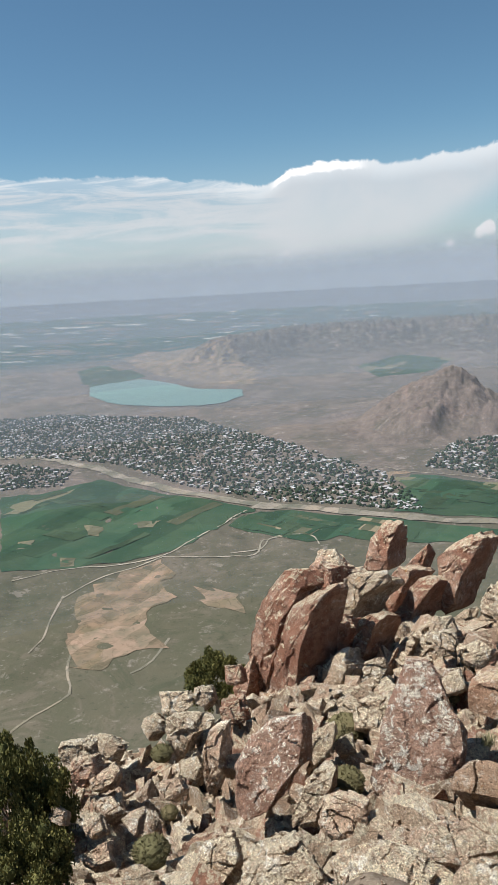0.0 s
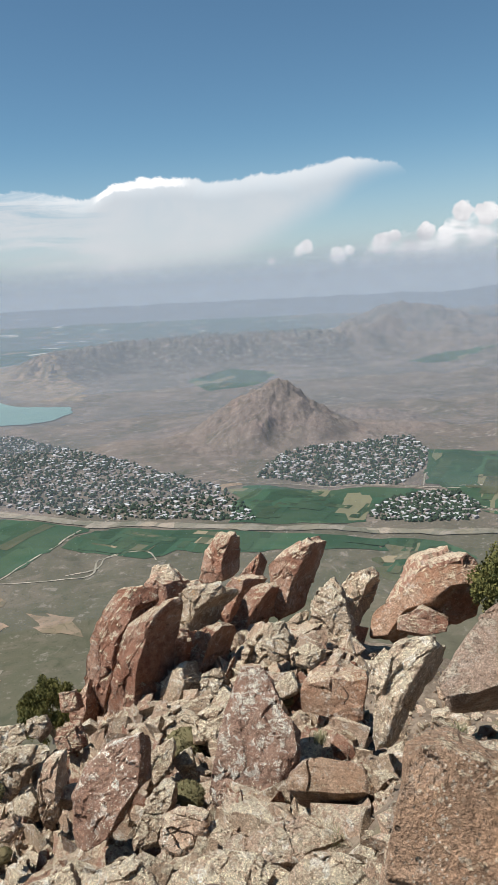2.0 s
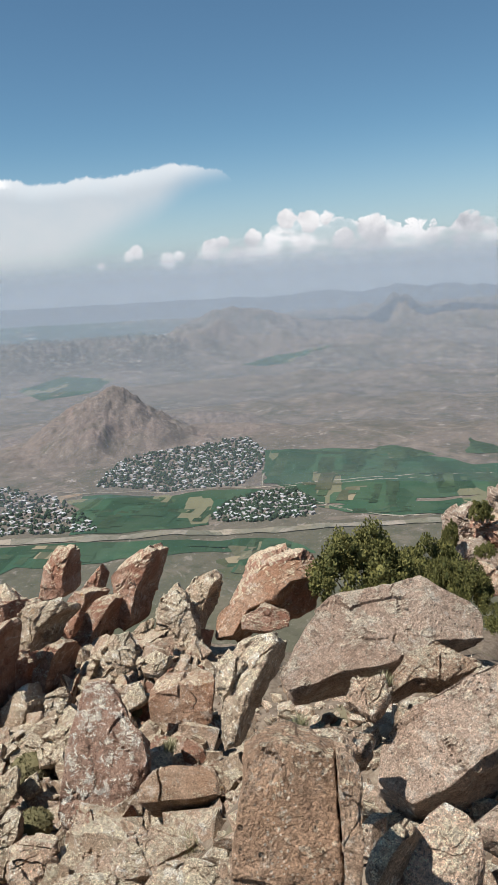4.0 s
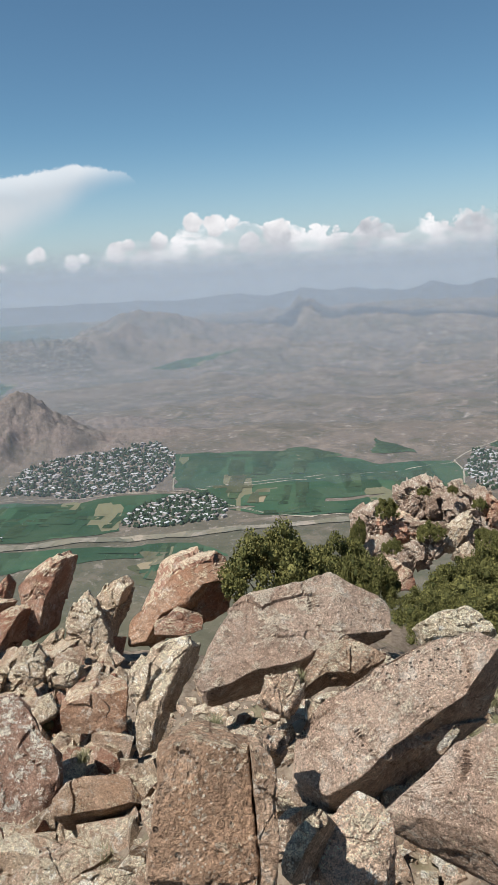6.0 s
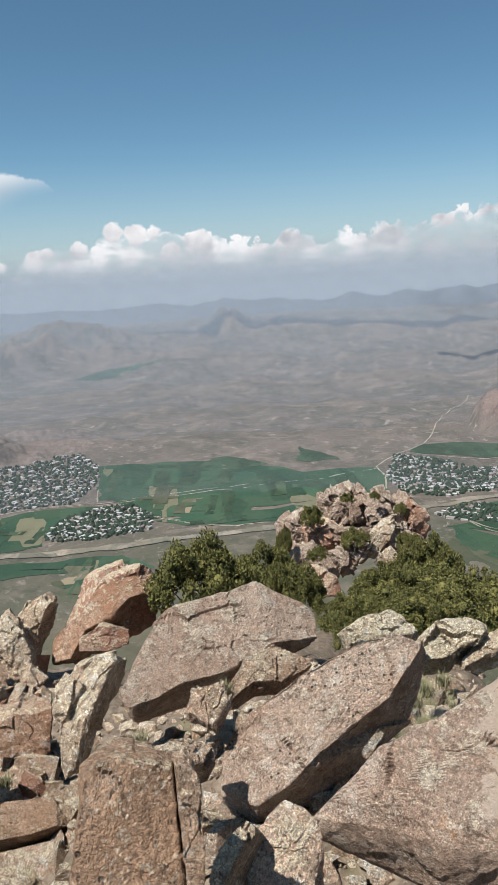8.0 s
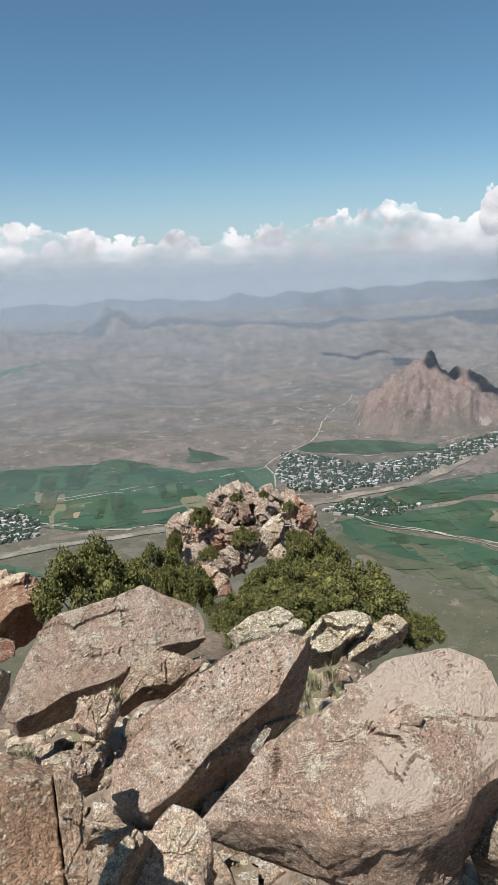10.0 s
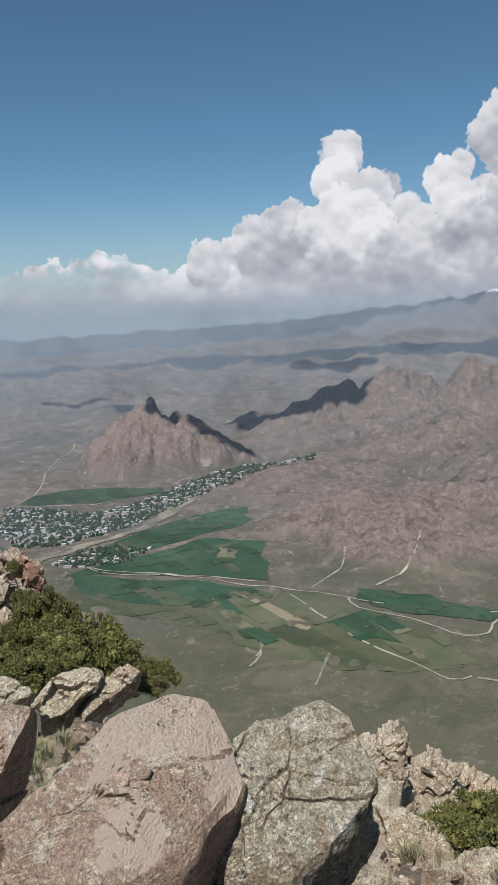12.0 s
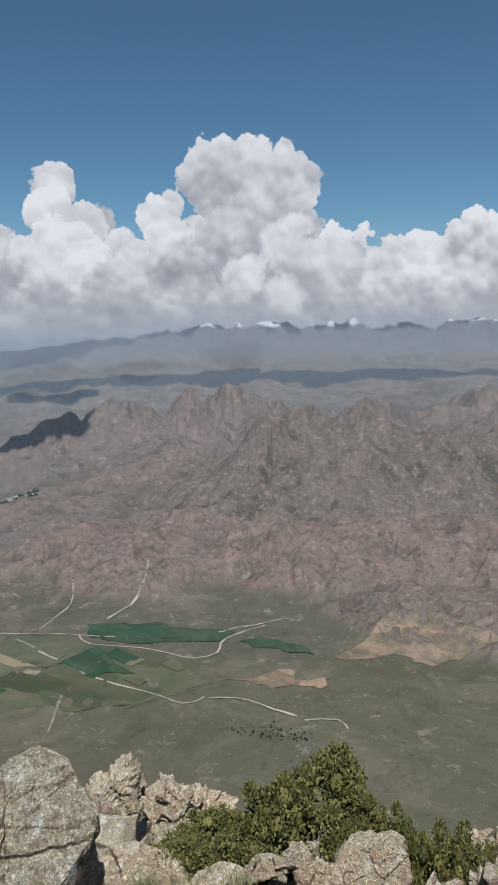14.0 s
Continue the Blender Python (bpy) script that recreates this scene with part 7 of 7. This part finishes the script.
# ---- dry tufts and a dead shrub ----
def tuft_mesh(seed):
    r = np.random.RandomState(seed)
    vs, fs = [], []
    for i in range(150):
        a, lean = r.uniform(0, 2 * math.pi), r.uniform(0.05, 0.9)
        root = np.array((0.25 * r.normal(), 0.25 * r.normal(), 0.0))
        tip = root + np.array((lean * math.cos(a), lean * math.sin(a), r.uniform(0.5, 1.2)))
        side = np.array((-math.sin(a), math.cos(a), 0)) * 0.02
        mid = (root + tip) / 2 + (0, 0, 0.12)
        o = len(vs)
        vs += [root - side, root + side, mid + side, tip, mid - side]
        fs += [(o, o + 1, o + 2, o + 4), (o + 4, o + 2, o + 3)]
    return mesh_from("grass_tuft", [tuple(v) for v in vs], fs)


TUFTS = [tuft_mesh(s) for s in (1, 2, 3)]


def grass_tuft(az, el, dist, size, kind):
    p = way(az, el) * dist
    z = max(p.z - size * 0.4, land_z(p.x, p.y) - 0.02)
    ob = part("grass_tuft", TUFTS[kind], GRASS)
    ob.matrix_world = pose(p.x, p.y, z, 0, 0, 50 * kind) @ Matrix.Diagonal((size, size, size, 1))
    tagged(ob, "small dry grass tuft growing between rocks", "grass tuft", "grass tufts")


grass_tuft(87.93, -37.84, 9.00, 0.25, 0)
grass_tuft(80.46, -37.49, 9.50, 0.24, 1)
grass_tuft(76.32, -37.47, 9.40, 0.21, 2)
grass_tuft(83.22, -38.06, 9.00, 0.22, 0)
grass_tuft(34.41, -30.68, 5.40, 0.10, 1)
grass_tuft(28.76, -32.95, 4.80, 0.09, 2)
grass_tuft(26.74, -34.18, 4.50, 0.07, 0)
grass_tuft(35.63, -30.10, 5.60, 0.09, 1)
grass_tuft(51.80, -30.19, 7.00, 0.13, 2)
grass_tuft(50.45, -29.34, 7.50, 0.14, 0)
grass_tuft(53.02, -29.47, 8.00, 0.13, 1)
grass_tuft(51.05, -30.92, 6.50, 0.11, 2)
grass_tuft(49.46, -30.05, 7.20, 0.13, 0)
grass_tuft(17.84, -40.17, 7.40, 0.14, 1)
grass_tuft(16.90, -33.76, 9.60, 0.14, 2)

turf = random.Random(9)
for _ in range(90):
    az, d = turf.uniform(47, 58), turf.uniform(5.6, 9.5)
    ob = part("grass_tuft", TUFTS[turf.randrange(3)], TURF)
    ob.matrix_world = pose(d * math.sin(radians(az)), d * math.cos(radians(az)), land_z(d * math.sin(radians(az)), d * math.cos(radians(az))) - 0.01, 0, 0, turf.uniform(0, 360)) @ Matrix.Diagonal((0.13, 0.13, 0.08, 1))
    tagged(ob, "short olive-green turf tuft between pale slabs", "grass tuft", "grass tufts")


def dead_shrub(az, el, dist, size):
    r = random.Random(4)
    verts, faces = [], []
    for limb in range(22):
        a, reach = r.uniform(0, 6.28), r.uniform(0.2, 0.9)
        pts, rads = [], []
        for i in range(6):
            k = i / 5
            pts.append((reach * k * math.cos(a) + 0.06 * r.uniform(-1, 1), reach * k * math.sin(a) + 0.06 * r.uniform(-1, 1), -0.1 + k * r.uniform(0.5, 1.1)))
            rads.append(0.022 * (1 - 0.75 * k))
        v, f = tube(pts, rads, 5)
        o = len(verts)
        verts += v
        faces += [tuple(o + q for q in p) for p in f]
    p = way(az, el) * dist
    ob = part("dead_shrub", mesh_from("dead_shrub", verts, faces, True), TWIG)
    ob.matrix_world = pose(p.x, p.y, p.z) @ Matrix.Diagonal((size, size, size, 1))
    tagged(ob, "bleached dead shrub branches among grey crags", "shrub")


dead_shrub(75.68, -33.76, 12.0, 0.63)
